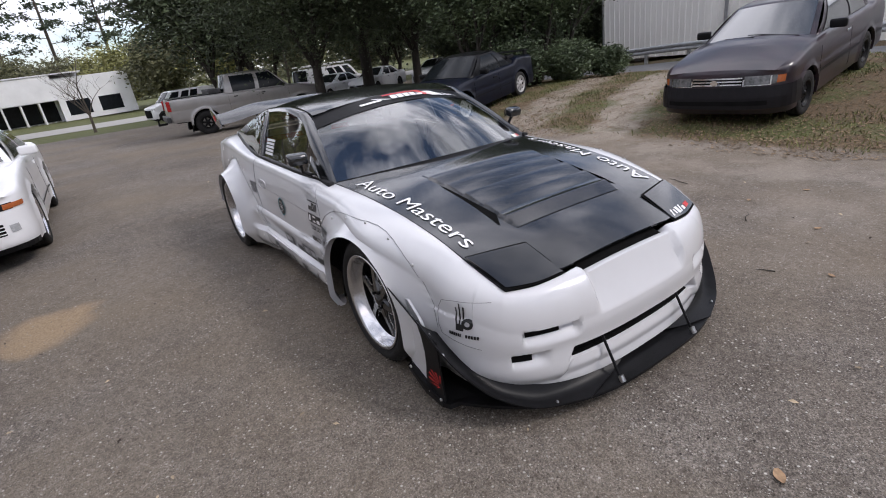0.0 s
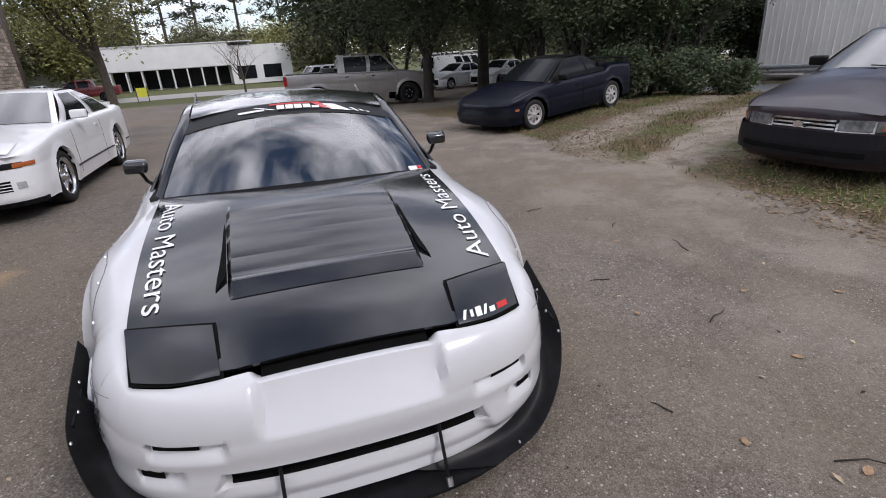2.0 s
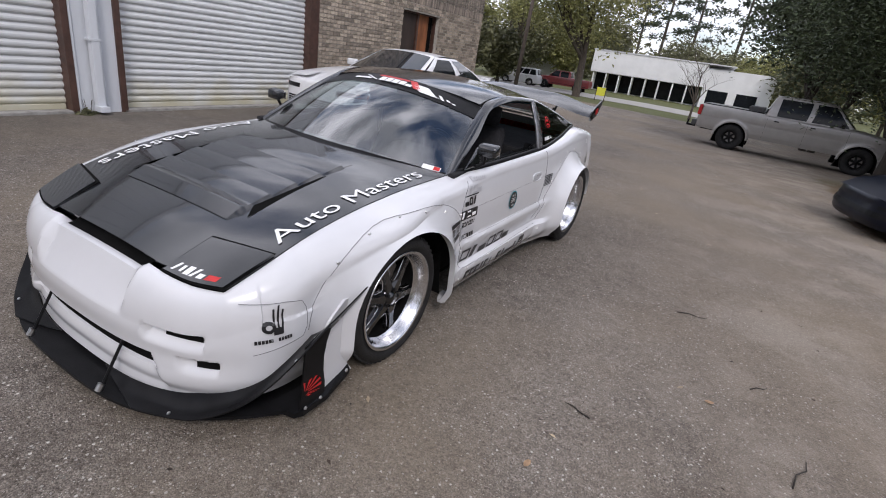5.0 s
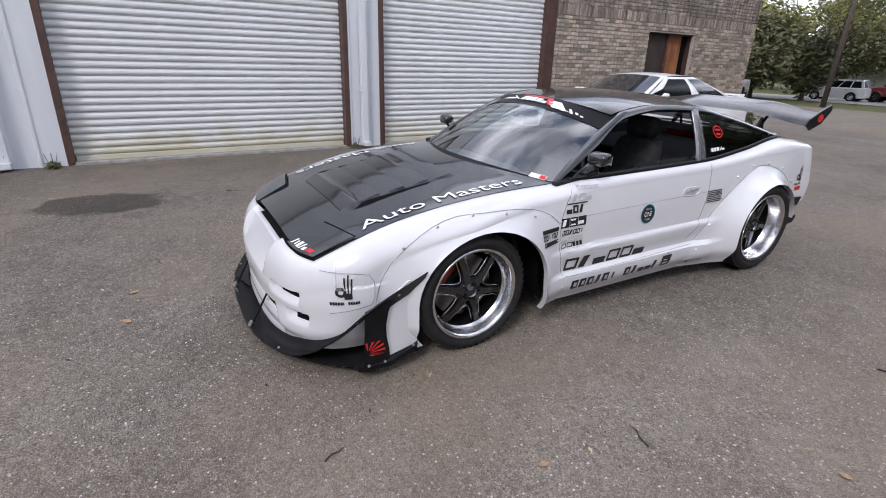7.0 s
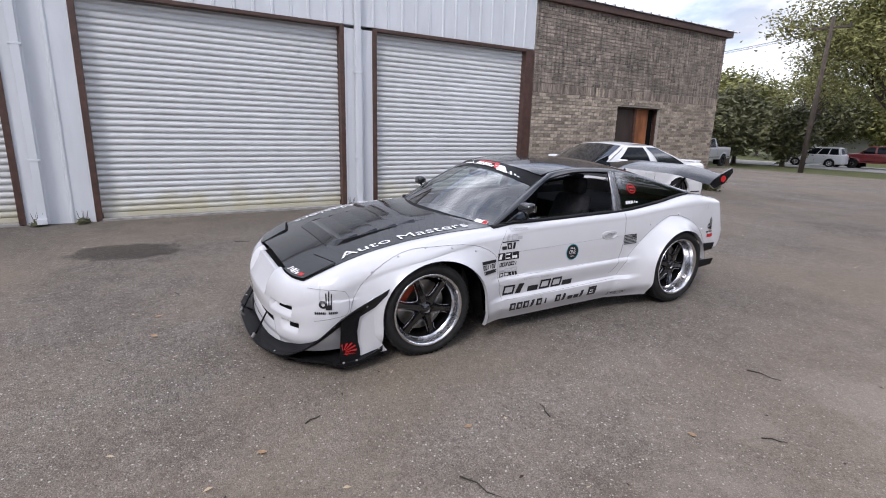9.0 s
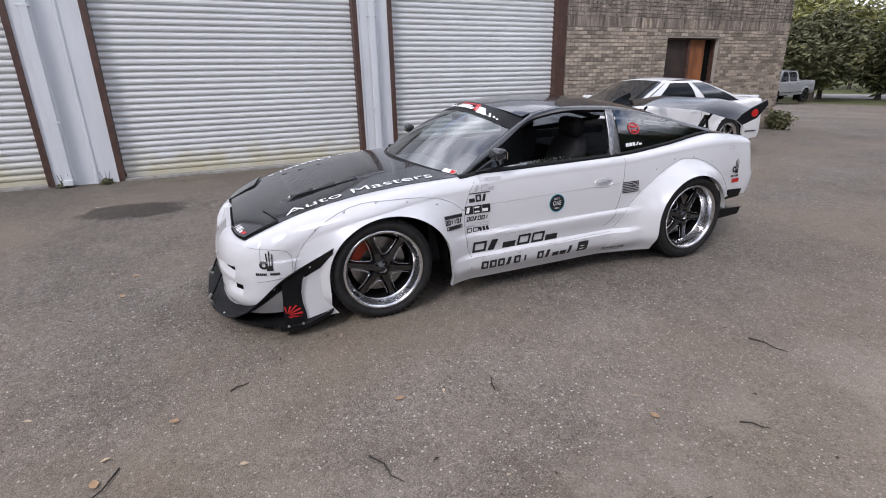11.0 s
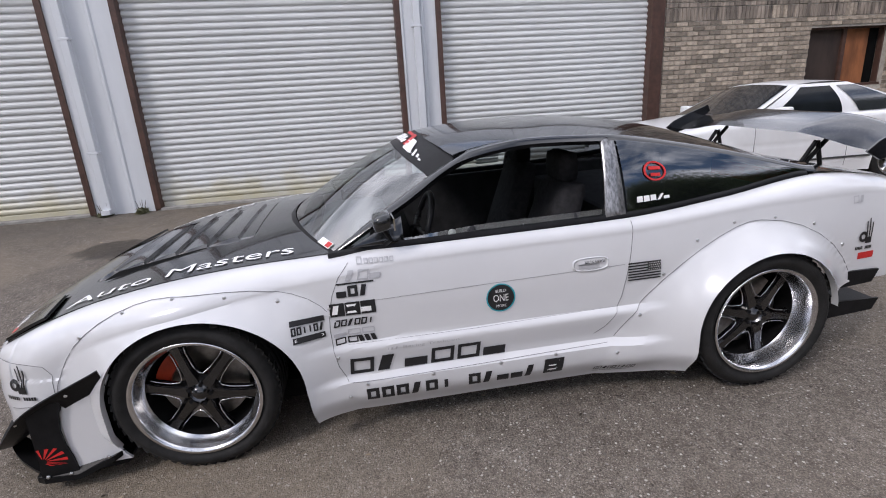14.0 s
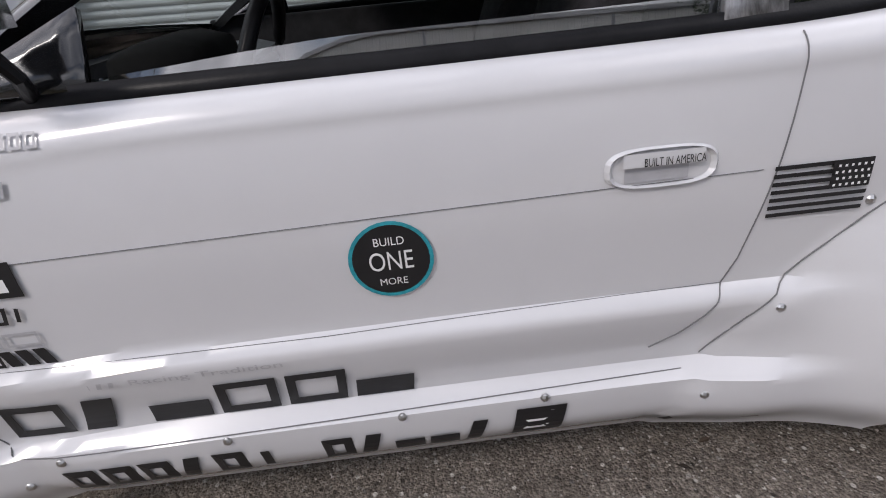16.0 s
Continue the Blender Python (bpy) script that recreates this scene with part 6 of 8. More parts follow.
        sheet(shell, lambda u, w_: Vector(((2 * u - 1) * hr, (y0 - 0.06 * (1 - (2 * u - 1) ** 2)) + (y1 - y0 + 0.06 * (1 - (2 * u - 1) ** 2)) * w_, zr - 0.035 * (2 * u - 1) ** 2 + 0.02 * math.sin(math.pi * w_))), 14, 10)
        bmesh.ops.remove_doubles(shell, verts=shell.verts, dist=0.003)
        part("cabin", shell, P.get("cabin", paint), v, "", True)
        bm = bmesh.new()
        sheet(bm, lambda a, b: wsf(0.045 + 0.91 * a, 0.05 + 0.89 * b, 0.008), 12, 6)
        part("windscreen", bm, P.get("wglass", M_DGLASS), v, "dark windscreen", True)
        if not P.get("norear"):
            bm = bmesh.new()
            sheet(bm, lambda a, b: rsf(0.06 + 0.88 * a, 0.08 + 0.84 * b, 0.008), 12, 6, True)
            part("rear_window", bm, M_DGLASS, v, "", True)
        for s in (1, -1):
            for k, (a0, a1, b0, b1) in enumerate(P["panes"]):
                bm = bmesh.new()
                f = sdf(s)
                # bottom run a0..a1, top run b0..b1
                sheet(bm, lambda a, b: f((a0 + (a1 - a0) * a) * (1 - b) + (b0 + (b1 - b0) * a) * b, 0.06 + 0.85 * b, 0.009), 10, 6, s < 0)
                part("side_window", bm, P.get("qglass" if k else "sglass", M_DGLASS), v, "", True)
            # mirror
            bm = bmesh.new()
            my = ycw + 0.28
            box(bm, (s * (hw - 0.06), my, zbl + 0.02), (s * (hw + 0.13), my + 0.10, zbl + 0.13), 0.025)
            part("door_mirror", bm, P.get("mirror", paint), v, smooth=True)
    # under floor, wheels, wells
    part("floor", boxed((-hw + 0.22, -fo + 0.25, gc + 0.01), (hw - 0.22, yt - 0.2, gc + 0.10)), M_MATTE, v)
    wells(v, c, hw)
    tw = P.get("tw", 0.19)
    for s in (1, -1):
        turn = pose(0, 0, 0, 0, 0, 0 if s > 0 else 180)
        for yc in (0, wb):
            wheel(v, Matrix.Translation((s * (hw - 0.025 - tw / 2), yc, wr)) @ turn, wr, P["rim"], tw, style, P.get("dish", 0.03), P.get("spokes", 5))
        # door seams
        for ys in P.get("seams", ()):
            bm = bmesh.new()
            tube(bm, [(s * (W(ys, z) + 0.0005), ys, z) for z in [gc + 0.08 + (vzs(ys) - gc - 0.08) * k / 8 for k in range(9)]], 0.0028, 4)
            part("seam", bm, M_MATTE, v)
        for yh in P.get("handles", ()):
            bm = bmesh.new()
            zh = zbl - 0.13
            box(bm, (s * (W(yh, zh) - 0.004), yh - 0.07, zh - 0.018), (s * (W(yh, zh) + 0.016), yh + 0.07, zh + 0.018), 0.006)
            part("door_handle", bm, P.get("handle_mat", M_BLACK), v)
        if "strip" in P:
            z0, z1, mm = P["strip"]
            bm = bmesh.new()
            for ya, yb in ((ar + 0.03, wb - ar - 0.03), (wb + ar + 0.03, yt - 0.25)):
                sheet(bm, lambda a, b: Vector((s * (W(ya + (yb - ya) * a, z0 + (z1 - z0) * b) + 0.008), ya + (yb - ya) * a, z0 + (z1 - z0) * b)), 8, 1, s < 0)
            part("side_strip", bm, mm, v)
    return v, c, W


def face_box(v, name, x0, x1, y, z0, z1, m, depth=0.03, label="", bevel=0.006):
    """A lamp, grille bar or plate on the nose or tail."""
    return part(name, boxed((x0, y - depth / 2, z0), (x1, y + depth / 2, z1), bevel), m, v, label)


def nose_patch(v, c, name, t0, t1, z0, z1, m, lift=0.006, label="", sides=(1, -1)):
    """A piece that follows the curved nose: t runs from the middle (0) to the flank (1)."""
    p = c["pf"]
    for s in sides:
        bm = bmesh.new()

        def f(a, b):
            t = (t0 + (t1 - t0) * a) * math.pi / 2
            z = z0 + (z1 - z0) * b
            sn, cs = math.sin(t) ** (2 / p), math.cos(t) ** (2 / p)
            x = (c["W"](c["yc"], z) + lift) * sn
            y = c["yc"] - (c["yc"] - c["nose"](z) + lift) * cs
            return Vector((s * x, y, z))

        sheet(bm, f, 10, 2, s < 0)
        part(name, bm, m, v, label)


# white 1980s coupe beside the garage
P_SUPRA = dict(wglass=M_WGLASS, qglass=M_WGLASS, fo=1.0, wb=2.595, ro=0.95, hw=0.865, gc=0.19, zn=0.70, zcowl=0.895, ycowl=0.52, zbelt=0.90, ydeck=3.02, zdeck=0.945, ztail=0.93, ytop0=1.28, ytop1=2.02, ztop=1.30, hroof=0.56, wr=0.315, rim=0.225, tw=0.225, dish=0.035, spokes=5, flare=0.022,
               panes=((0.10, 0.52, 0.12, 0.58), (0.62, 0.95, 0.68, 0.98)), seams=(0.56, 1.86), handles=(1.66,), handle_mat=M_PAINT_W, strip=(0.36, 0.385, M_TRIM), lip=0.09, rake=0.02, gap=0.045)
v, c, W_ = vehicle("white_coupe", stand((0.02, 7.45, ground_z(0.02, 7.45)), (0.08, 10.03, ground_z(0.08, 10.03)), 0.80), "white 1980s coupe parked by the brick wall", "car", M_PAINT_W, P_SUPRA)
nose_patch(v, c, "turn_signal", 0.16, 0.60, 0.585, 0.645, M_BLACK, 0.005, "dark slit front lamp")
nose_patch(v, c, "turn_signal", 0.48, 0.78, 0.592, 0.638, M_AMBER, 0.009, "amber corner lamp")
nose_patch(v, c, "grille", 0.0, 0.42, 0.36, 0.47, M_MATTE, 0.004, "black lower grille")
for k in range(3):
    nose_patch(v, c, "grille_bar", 0.0, 0.42, 0.375 + 0.032 * k, 0.384 + 0.032 * k, M_PAINT_W, 0.012)
nose_patch(v, c, "fog_lamp", 0.47, 0.58, 0.375, 0.445, M_LAMP, 0.006, "clear fog lamp")
nose_patch(v, c, "lip_spoiler", 0.0, 0.85, 0.19, 0.245, M_BLACK, 0.008, "black lip under the bumper")
for s in (1, -1):
    bm = bmesh.new()
    sheet(bm, lambda a, b: Vector((s * (0.30 + 0.36 * a), -0.86 + 0.30 * b, 0.0)), 6, 6, s < 0)
    for q_ in bm.verts:
        yy = q_.co.y
        q_.co.z = c["ze"](yy) + 0.050 * (1 - (abs(q_.co.x) / c["xe"](yy)) ** 2.4) + 0.006
    part("lamp_lid", bm, M_PAINT_W, v, "closed white pop-up headlamp lid", True)
bm = bmesh.new()
box(bm, (-0.66, 3.33, 0.955), (0.66, 3.51, 0.985), 0.012)
for s in (1, -1):
    box(bm, (s * 0.60, 3.35, 0.90), (s * 0.66, 3.49, 0.96), 0.01)
part("spoiler", bm, M_PAINT_W, v, "white tail spoiler")
face_box(v, "tail_lamp", -0.68, 0.68, 3.53, 0.66, 0.80, M_TAIL)

# faded dark sedan on the bank
P_TERC = dict(wglass=M_WGLASS, sglass=M_WGLASS, qglass=M_WGLASS, handle_mat=M_CHROME, fo=0.80, wb=2.38, ro=0.93, hw=0.83, gc=0.20, zn=0.725, zcowl=0.905, ycowl=0.42, zbelt=0.915, ydeck=2.62, zdeck=0.955, ztail=0.93, ytop0=1.16, ytop1=2.10, ztop=1.305, hroof=0.55, wr=0.285, rim=0.175, tw=0.165, dish=0.045, spokes=8,
              panes=((0.10, 0.56, 0.07, 0.60), (0.60, 0.92, 0.63, 0.93)), seams=(0.40, 1.56), handles=(1.40,), mirror=M_BLACK, lip=0.12, rake=0.06, nlift=0.03, crown=0.075, round=0.12, strip=(0.46, 0.50, M_BLACK), pf=3.3)
v, c, W_ = vehicle("dark_sedan", stand((8.38, 3.09, ground_z(8.38, 3.09) - 0.015), (10.77, 3.18, ground_z(10.77, 3.18) - 0.015), 0.77), "faded purple-black two-door sedan standing nose-down on the grassy bank", "car", M_FADED, P_TERC, "steel")
nose_patch(v, c, "bumper", 0.0, 1.0, 0.30, 0.565, M_BUMP, 0.03, "dark painted bumper")
nose_patch(v, c, "bumper_slot", 0.0, 0.40, 0.345, 0.40, M_MATTE, 0.034, "dark slot in the bumper")
nose_patch(v, c, "grille", 0.0, 0.13, 0.585, 0.685, M_MATTE, 0.006, "black grille")
for k in range(3):
    nose_patch(v, c, "grille_bar", 0.0, 0.13, 0.586 + 0.038 * k, 0.604 + 0.038 * k, M_CHROME, 0.014, "chrome grille bar")
nose_patch(v, c, "lamp_bezel", 0.135, 0.455, 0.572, 0.70, M_CHROME, 0.004, "chrome lamp surround")
nose_patch(v, c, "headlamp", 0.15, 0.43, 0.583, 0.688, M_LENS, 0.010, "clear square headlamp")
nose_patch(v, c, "corner_lens", 0.46, 0.53, 0.585, 0.685, M_LENS, 0.009, "clear corner lens")
nose_patch(v, c, "turn_signal", 0.53, 0.68, 0.592, 0.678, M_AMBER, 0.008, "amber corner lamp")
bm = bmesh.new()
tube(bm, [(0.55, 0.36, 0.942), (0.1, 0.40, 0.985), (-0.10, 0.42, 0.99)], 0.008, 5)
tube(bm, [(0.02, 0.30, 0.975), (-0.4, 0.40, 0.962)], 0.008, 5)
part("wipers", bm, M_BLACK, v, "black wiper arms")
bm = bmesh.new()
bmesh.ops.create_circle(bm, cap_ends=True, segments=16, radius=0.035, matrix=Matrix.Translation((0, -0.815, 0.635)) @ Matrix.Rotation(math.pi / 2, 4, "X") @ Matrix.Diagonal((1.4, 1, 1, 1)))
part("emblem", bm, M_CHROME, v, "plain chrome oval")

# navy mid-engined coupe
P_MR2 = dict(fo=0.86, wb=2.32, ro=0.76, hw=0.835, gc=0.17, zn=0.545, zcowl=0.80, ycowl=0.42, zbelt=0.80, ydeck=2.20, zdeck=0.90, ztail=0.87, ytop0=1.06, ytop1=1.66, ztop=1.215, hroof=0.55, wr=0.285, rim=0.19, tw=0.185, dish=0.03, spokes=8, cabin=M_BLACK,
             panes=((0.13, 0.66, 0.12, 0.70), (0.70, 0.93, 0.74, 0.88)), seams=(0.42, 1.40), handles=(1.24,), mirror=M_BLACK, lip=0.10, rake=0.04, strip=(0.40, 0.425, M_BLACK), pf=3.4)
v, c, W_ = vehicle("navy_coupe", stand((7.42, 8.95, ground_z(7.42, 8.95) - 0.01), (9.56, 9.50, ground_z(9.56, 9.5) - 0.01), 0.78), "dull navy-blue wedge coupe with pale worn wheels", "car", M_NAVY, P_MR2, "pale")
nose_patch(v, c, "bumper", 0.0, 0.95, 0.33, 0.40, M_BLACK, 0.014, "black bumper strip")
nose_patch(v, c, "turn_signal", 0.30, 0.62, 0.435, 0.48, M_BLACK, 0.006)
nose_patch(v, c, "side_marker", 0.90, 0.985, 0.43, 0.47, M_AMBER, 0.006, "amber side marker")
for s in (1, -1):
    part("engine_vent", boxed((s * 0.60, 1.95, 0.92), (s * 0.735, 2.25, 1.0), 0.02), M_BLACK, v)
bm = bmesh.new()
box(bm, (-0.70, 2.82, 0.97), (0.70, 3.02, 0.995), 0.01)
for s in (1, -1):
    box(bm, (s * 0.62, 2.85, 0.88), (s * 0.66, 3.0, 0.98), 0.008)
part("spoiler", bm, M_BLACK, v, "black tail spoiler")

# pewter crew-cab pickup
P_TRUCK = dict(fo=0.98, wb=3.64, ro=1.20, hw=0.99, gc=0.52, zn=1.16, zcowl=1.32, ycowl=0.36, zbelt=1.32, ydeck=2.80, zdeck=1.36, ztail=1.37, ytop0=1.02, ytop1=2.66, ztop=2.0, hroof=0.70, wr=0.425, rim=0.235, tw=0.27, dish=0.05, spokes=6, gap=0.075, flare=0.035, crown=0.03, round=0.07,
               panes=((0.04, 0.47, 0.03, 0.32), (0.53, 0.88, 0.40, 0.90)), seams=(0.45, 1.58, 2.72), handles=(1.42, 2.45), mirror=M_BLACK, lip=0.06, strip=(0.66, 0.73, M_PEWTER), pf=5.0, pr=7.0)
tr_z = ground_z(6.5, 20.5)
trk_f, trk_r = (8.45, 20.55), (4.70, 20.85)
rr = (Vector((*trk_r, 0)) - Vector((*trk_f, 0))).normalized()
lft = rr.cross(Vector((0, 0, 1))).normalized()
fl_ = Vector((*trk_f, 0)) + lft * 1.90
rl_ = fl_ + rr * 3.64
fl_.z, rl_.z = tr_z - 0.05, tr_z
v, c, W_ = vehicle("pickup_truck", stand(fl_, rl_, 0.95), "pewter crew-cab pickup with black wheels and a tow hitch", "truck", M_PEWTER, P_TRUCK, "steel")
for s in (1, -1):
    part("tail_lamp", boxed((s * 0.86, 4.72, 0.98), (s * 0.985, 4.845, 1.33), 0.02), M_TAIL, v, "red tail lamp")
    for yc in (0.0, 3.64):
        bm = bmesh.new()
        pr = []
        for k in range(17):
            a = math.pi * k / 16
            pr.append((yc + 0.50 * math.cos(a), 0.42 + 0.50 * math.sin(a), yc + 0.57 * math.cos(a), 0.42 + 0.58 * math.sin(a)))
        for p0, p1 in zip(pr, pr[1:]):
            for x0, x1 in ((0.985, 1.02),):
                q_ = [bm.verts.new((s * x, y, z)) for x, y, z in ((x1, p0[0], p0[1]), (x1, p1[0], p1[1]), (x0 + 0.02, p1[2], p1[3]), (x0 + 0.02, p0[2], p0[3]))]
                bm.faces.new(q_)
        solid(part("arch_trim", bm, M_PEWTER, v), 0.03)
part("bed_cover", boxed((-0.86, 2.86, 1.36), (0.86, 4.74, 1.395), 0.015), M_BLACK, v, "black bed cover")
part("toolbox", boxed((-0.80, 2.90, 1.39), (0.80, 3.35, 1.54), 0.02), M_TRIM, v)
part("rear_bumper", boxed((-0.95, 4.80, 0.60), (0.95, 4.95, 0.80), 0.03), M_TRIM, v)
bm = bmesh.new()
box(bm, (-0.04, 4.90, 0.50), (0.04, 5.22, 0.58), 0.01)
tube(bm, [(0, 5.18, 0.55), (0, 5.18, 0.72)], 0.03, 8)
part("tow_hitch", bm, M_BLACK, v, "black tow hitch")
bm = bmesh.new()
for x in (-0.75, -0.3, 0.3, 0.75):
    tube(bm, [(x, -1.05, 0.55), (x, -1.10, 0.85), (x, -1.06, 1.15)], 0.03, 8)
for z in (0.62, 0.85, 1.08):
    tube(bm, [(-0.85, -1.09, z), (0.85, -1.09, z)], 0.025, 8)
part("bull_bar", bm, M_BLACK, v, "black tubular grille guard", True)
part("front_bumper", boxed((-0.97, -1.06, 0.50), (0.97, -0.94, 0.74), 0.03), M_CHROME, v, "chrome front bumper")

# small cars far off
P_SEDAN = dict(fo=0.92, wb=2.75, ro=1.05, hw=0.91, gc=0.18, zn=0.72, zcowl=0.98, ycowl=0.45, zbelt=0.97, ydeck=3.05, zdeck=1.04, ztail=1.02, ytop0=1.35, ytop1=2.35, ztop=1.44, hroof=0.60, wr=0.32, rim=0.22, tw=0.21, dish=0.03, spokes=10,
               panes=((0.12, 0.50, 0.10, 0.52), (0.54, 0.90, 0.56, 0.90)), seams=(0.5, 1.5, 2.4), handles=(1.35, 2.25), pf=3.0)
P_SUV = dict(P_SEDAN, zn=0.98, zcowl=1.14, zbelt=1.12, ydeck=3.55, zdeck=1.12, ztail=1.1, ytop0=1.25, ytop1=3.35, ztop=1.78, hroof=0.66, wr=0.37, gc=0.26, panes=((0.08, 0.36, 0.07, 0.36), (0.39, 0.66, 0.39, 0.66), (0.69, 0.94, 0.69, 0.93)))
P_VAN = dict(P_SUV, fo=0.85, wb=3.5, ro=1.25, hw=1.0, zn=1.05, zcowl=1.25, ycowl=0.15, zbelt=1.22, ydeck=4.62, zdeck=1.2, ztail=1.2, ytop0=0.85, ytop1=4.55, ztop=2.05, hroof=0.80, wr=0.37, rim=0.21, panes=((0.05, 0.22, 0.06, 0.20), (0.26, 0.40, 0.26, 0.40), (0.43, 0.57, 0.43, 0.57)), seams=(0.35, 1.35, 2.6))


def park(x, y, yaw):
    """A pose with the front axle over (x, y); yaw 0 faces south, 90 faces east."""
    return pose(x, y, ground_z(x, y), 0, 0, yaw)


FAR = [
    ("white_sedan", (13.6, 30.6), -68, "white modern sedan parked under the trees", M_PAINT_W, P_SEDAN, "silver"),
    ("white_sedan", (16.2, 29.4), -62, "white sedan with dark wheels under the trees", M_PAINT_W, P_SEDAN, "steel"),
    ("white_sedan", (20.0, 28.0), -60, "white sedan seen behind the trees", M_PAINT_W, P_SEDAN, "silver"),
    ("white_van", (18.5, 35.5), 105, "white work van with ladders on its roof rack", M_PAINT_W, P_VAN, "steel"),
    ("white_van", (6.6, 44.6), -80, "white cargo van standing beyond the pickup", M_PAINT_W, P_VAN, "steel"),
    ("white_suv", (-17.6, 55.6), -88, "white sport utility vehicle on the far road", M_PAINT_W, P_SUV, "silver"),
    ("red_truck", (-13.6, 57.0), -88, "dark red pickup on the far road", M_DKRED, dict(P_TRUCK, strip=(0.66, 0.70, M_BLACK)), "steel"),
    ("silver_truck", (-15.2, 33.6), 6, "silver pickup parked behind the brick office", M_SILVER, dict(P_TRUCK, strip=(0.66, 0.70, M_BLACK)), "steel"),
]
for nm, (x, y), yaw, lab, pt, PP, sty in FAR:
    v, c, W_ = vehicle(nm, park(x, y, yaw), lab, "van" if "van" in nm else "truck" if "truck" in nm else "car", pt, PP, sty)
    if nm == "silver_truck":
        nose_patch(v, c, "grille", 0.0, 0.45, 0.82, 1.02, M_MATTE, 0.012, "black grille")
        nose_patch(v, c, "grille_bar", 0.0, 0.8, 0.90, 0.94, M_CHROME, 0.02, "chrome grille bar")
        nose_patch(v, c, "headlamp", 0.5, 0.8, 0.84, 1.0, M_LAMP, 0.012, "clear headlamp")
        nose_patch(v, c, "bumper", 0.0, 0.95, 0.52, 0.70, M_CHROME, 0.03, "chrome bumper")
    else:
        nose_patch(v, c, "headlamp", 0.5, 0.86, PP["zn"] - 0.13, PP["zn"] - 0.04, M_LAMP, 0.008, "clear headlamp")
        nose_patch(v, c, "grille", 0.0, 0.42, PP["gc"] + 0.12, PP["zn"] - 0.12, M_MATTE, 0.006, "black grille")
    if nm == "white_van" and y < 40:
        bm = bmesh.new()
        for xx in (-0.62, -0.25, 0.3, 0.62):
            tube(bm, [(xx, 0.2, 2.22), (xx, 4.6, 2.24)], 0.035, 6)
        for yy in (1.2, 2.6, 4.0):
            tube(bm, [(-0.75, yy, 2.06), (-0.75, yy, 2.18), (0.75, yy, 2.18), (0.75, yy, 2.06)], 0.03, 6)
        part("roof_rack", bm, M_DECALW, v, "white roof rack with ladders and pipes")

# ---- trees and far scenery ----
M_BARK = mat("grey-brown bark", (0.075, 0.060, 0.048), 0.95, 0, 0.45, 14, 0.9, 30, stretch=(1, 1, 0.25))
M_BARKD = mat("dark bark", (0.040, 0.034, 0.028), 0.95, 0, 0.45, 14, 0.9, 30, stretch=(1, 1, 0.25))


def leaf_mat(name, c0, c1):
    m = mat(name, c1, 0.6, 0, 0.3, 0.9, rnd=0.45, col2=c0)
    return m


M_OAK = leaf_mat("dark oak leaves", (0.024, 0.036, 0.016), (0.068, 0.090, 0.040))
M_SHRUB = leaf_mat("glossy shrub leaves", (0.028, 0.045, 0.020), (0.090, 0.122, 0.054))
M_YELLOW = leaf_mat("yellow-green leaves", (0.115, 0.120, 0.036), (0.245, 0.240, 0.082))
M_MIDGREEN = leaf_mat("olive green leaves", (0.060, 0.066, 0.032), (0.145, 0.142, 0.068))
M_PINE = leaf_mat("pine needles", (0.020, 0.035, 0.018), (0.050, 0.070, 0.035))


def limb(bm, rng, p, d, length, r, depth, tips, bend=0.25, split=3):
    """A tapered limb that forks; the ends are kept for leaves."""
    n = 5
    pts, rad = [p.copy()], [r]
    for i in range(n):
        d = (d + Vector((rng.uniform(-1, 1), rng.uniform(-1, 1), rng.uniform(-0.5, 0.8))) * bend * 0.5).normalized()
        p = p + d * length / n
        pts.append(p.copy())
        rad.append(r * (1 - 0.45 * (i + 1) / n))
        if depth <= 1:
            tips.append((p.copy(), d.copy()))
    tube(bm, pts, rad, 8 if depth > 1 else 5, False)
    if depth <= 0:
        return
    for k in range(split):
        a = rng.uniform(0, 6.28)
        side = Vector((math.cos(a), math.sin(a), rng.uniform(-0.1, 0.5)))
        nd = (d * 0.75 + side * 0.75).normalized()
        limb(bm, rng, pts[-1 if k else rng.choice((3, 4))], nd, length * rng.uniform(0.6, 0.85), rad[-1] * 0.8, depth - 1, tips, bend, split)


def leaves(name, rng, centres, size, per, spread_, material, parent, flat=0.7):
    """Many small bent leaves in clumps round the centres, as one crown."""
    vs, fs = [], []
    for c, rad in centres:
        for _ in range(per):
            v = Vector((rng.gauss(0, 1), rng.gauss(0, 1), rng.gauss(0, 1)))
            o = c + Vector((v.x * rad * spread_, v.y * rad * spread_, v.z * rad * spread_ * flat))
            a = Vector((rng.uniform(-1, 1), rng.uniform(-1, 1), rng.uniform(-0.6, 0.6))).normalized()
            b = a.cross(Vector((rng.uniform(-1, 1), rng.uniform(-1, 1), rng.uniform(-1, 1)))).normalized()
            s = size * rng.uniform(0.6, 1.4)
            k = len(vs)
            nrm = a.cross(b) * s * 0.18
            vs += [o - a * s, o + b * s * 0.42 + nrm, o + a * s, o - b * s * 0.42 + nrm]
            fs += [(k, k + 1, k + 2), (k, k + 2, k + 3)]
    me = bpy.data.meshes.new(name)
    me.from_pydata([tuple(v) for v in vs], [], fs)
    me.materials.append(material)
    ob = new(name, me)
    ob.parent = parent
    return ob


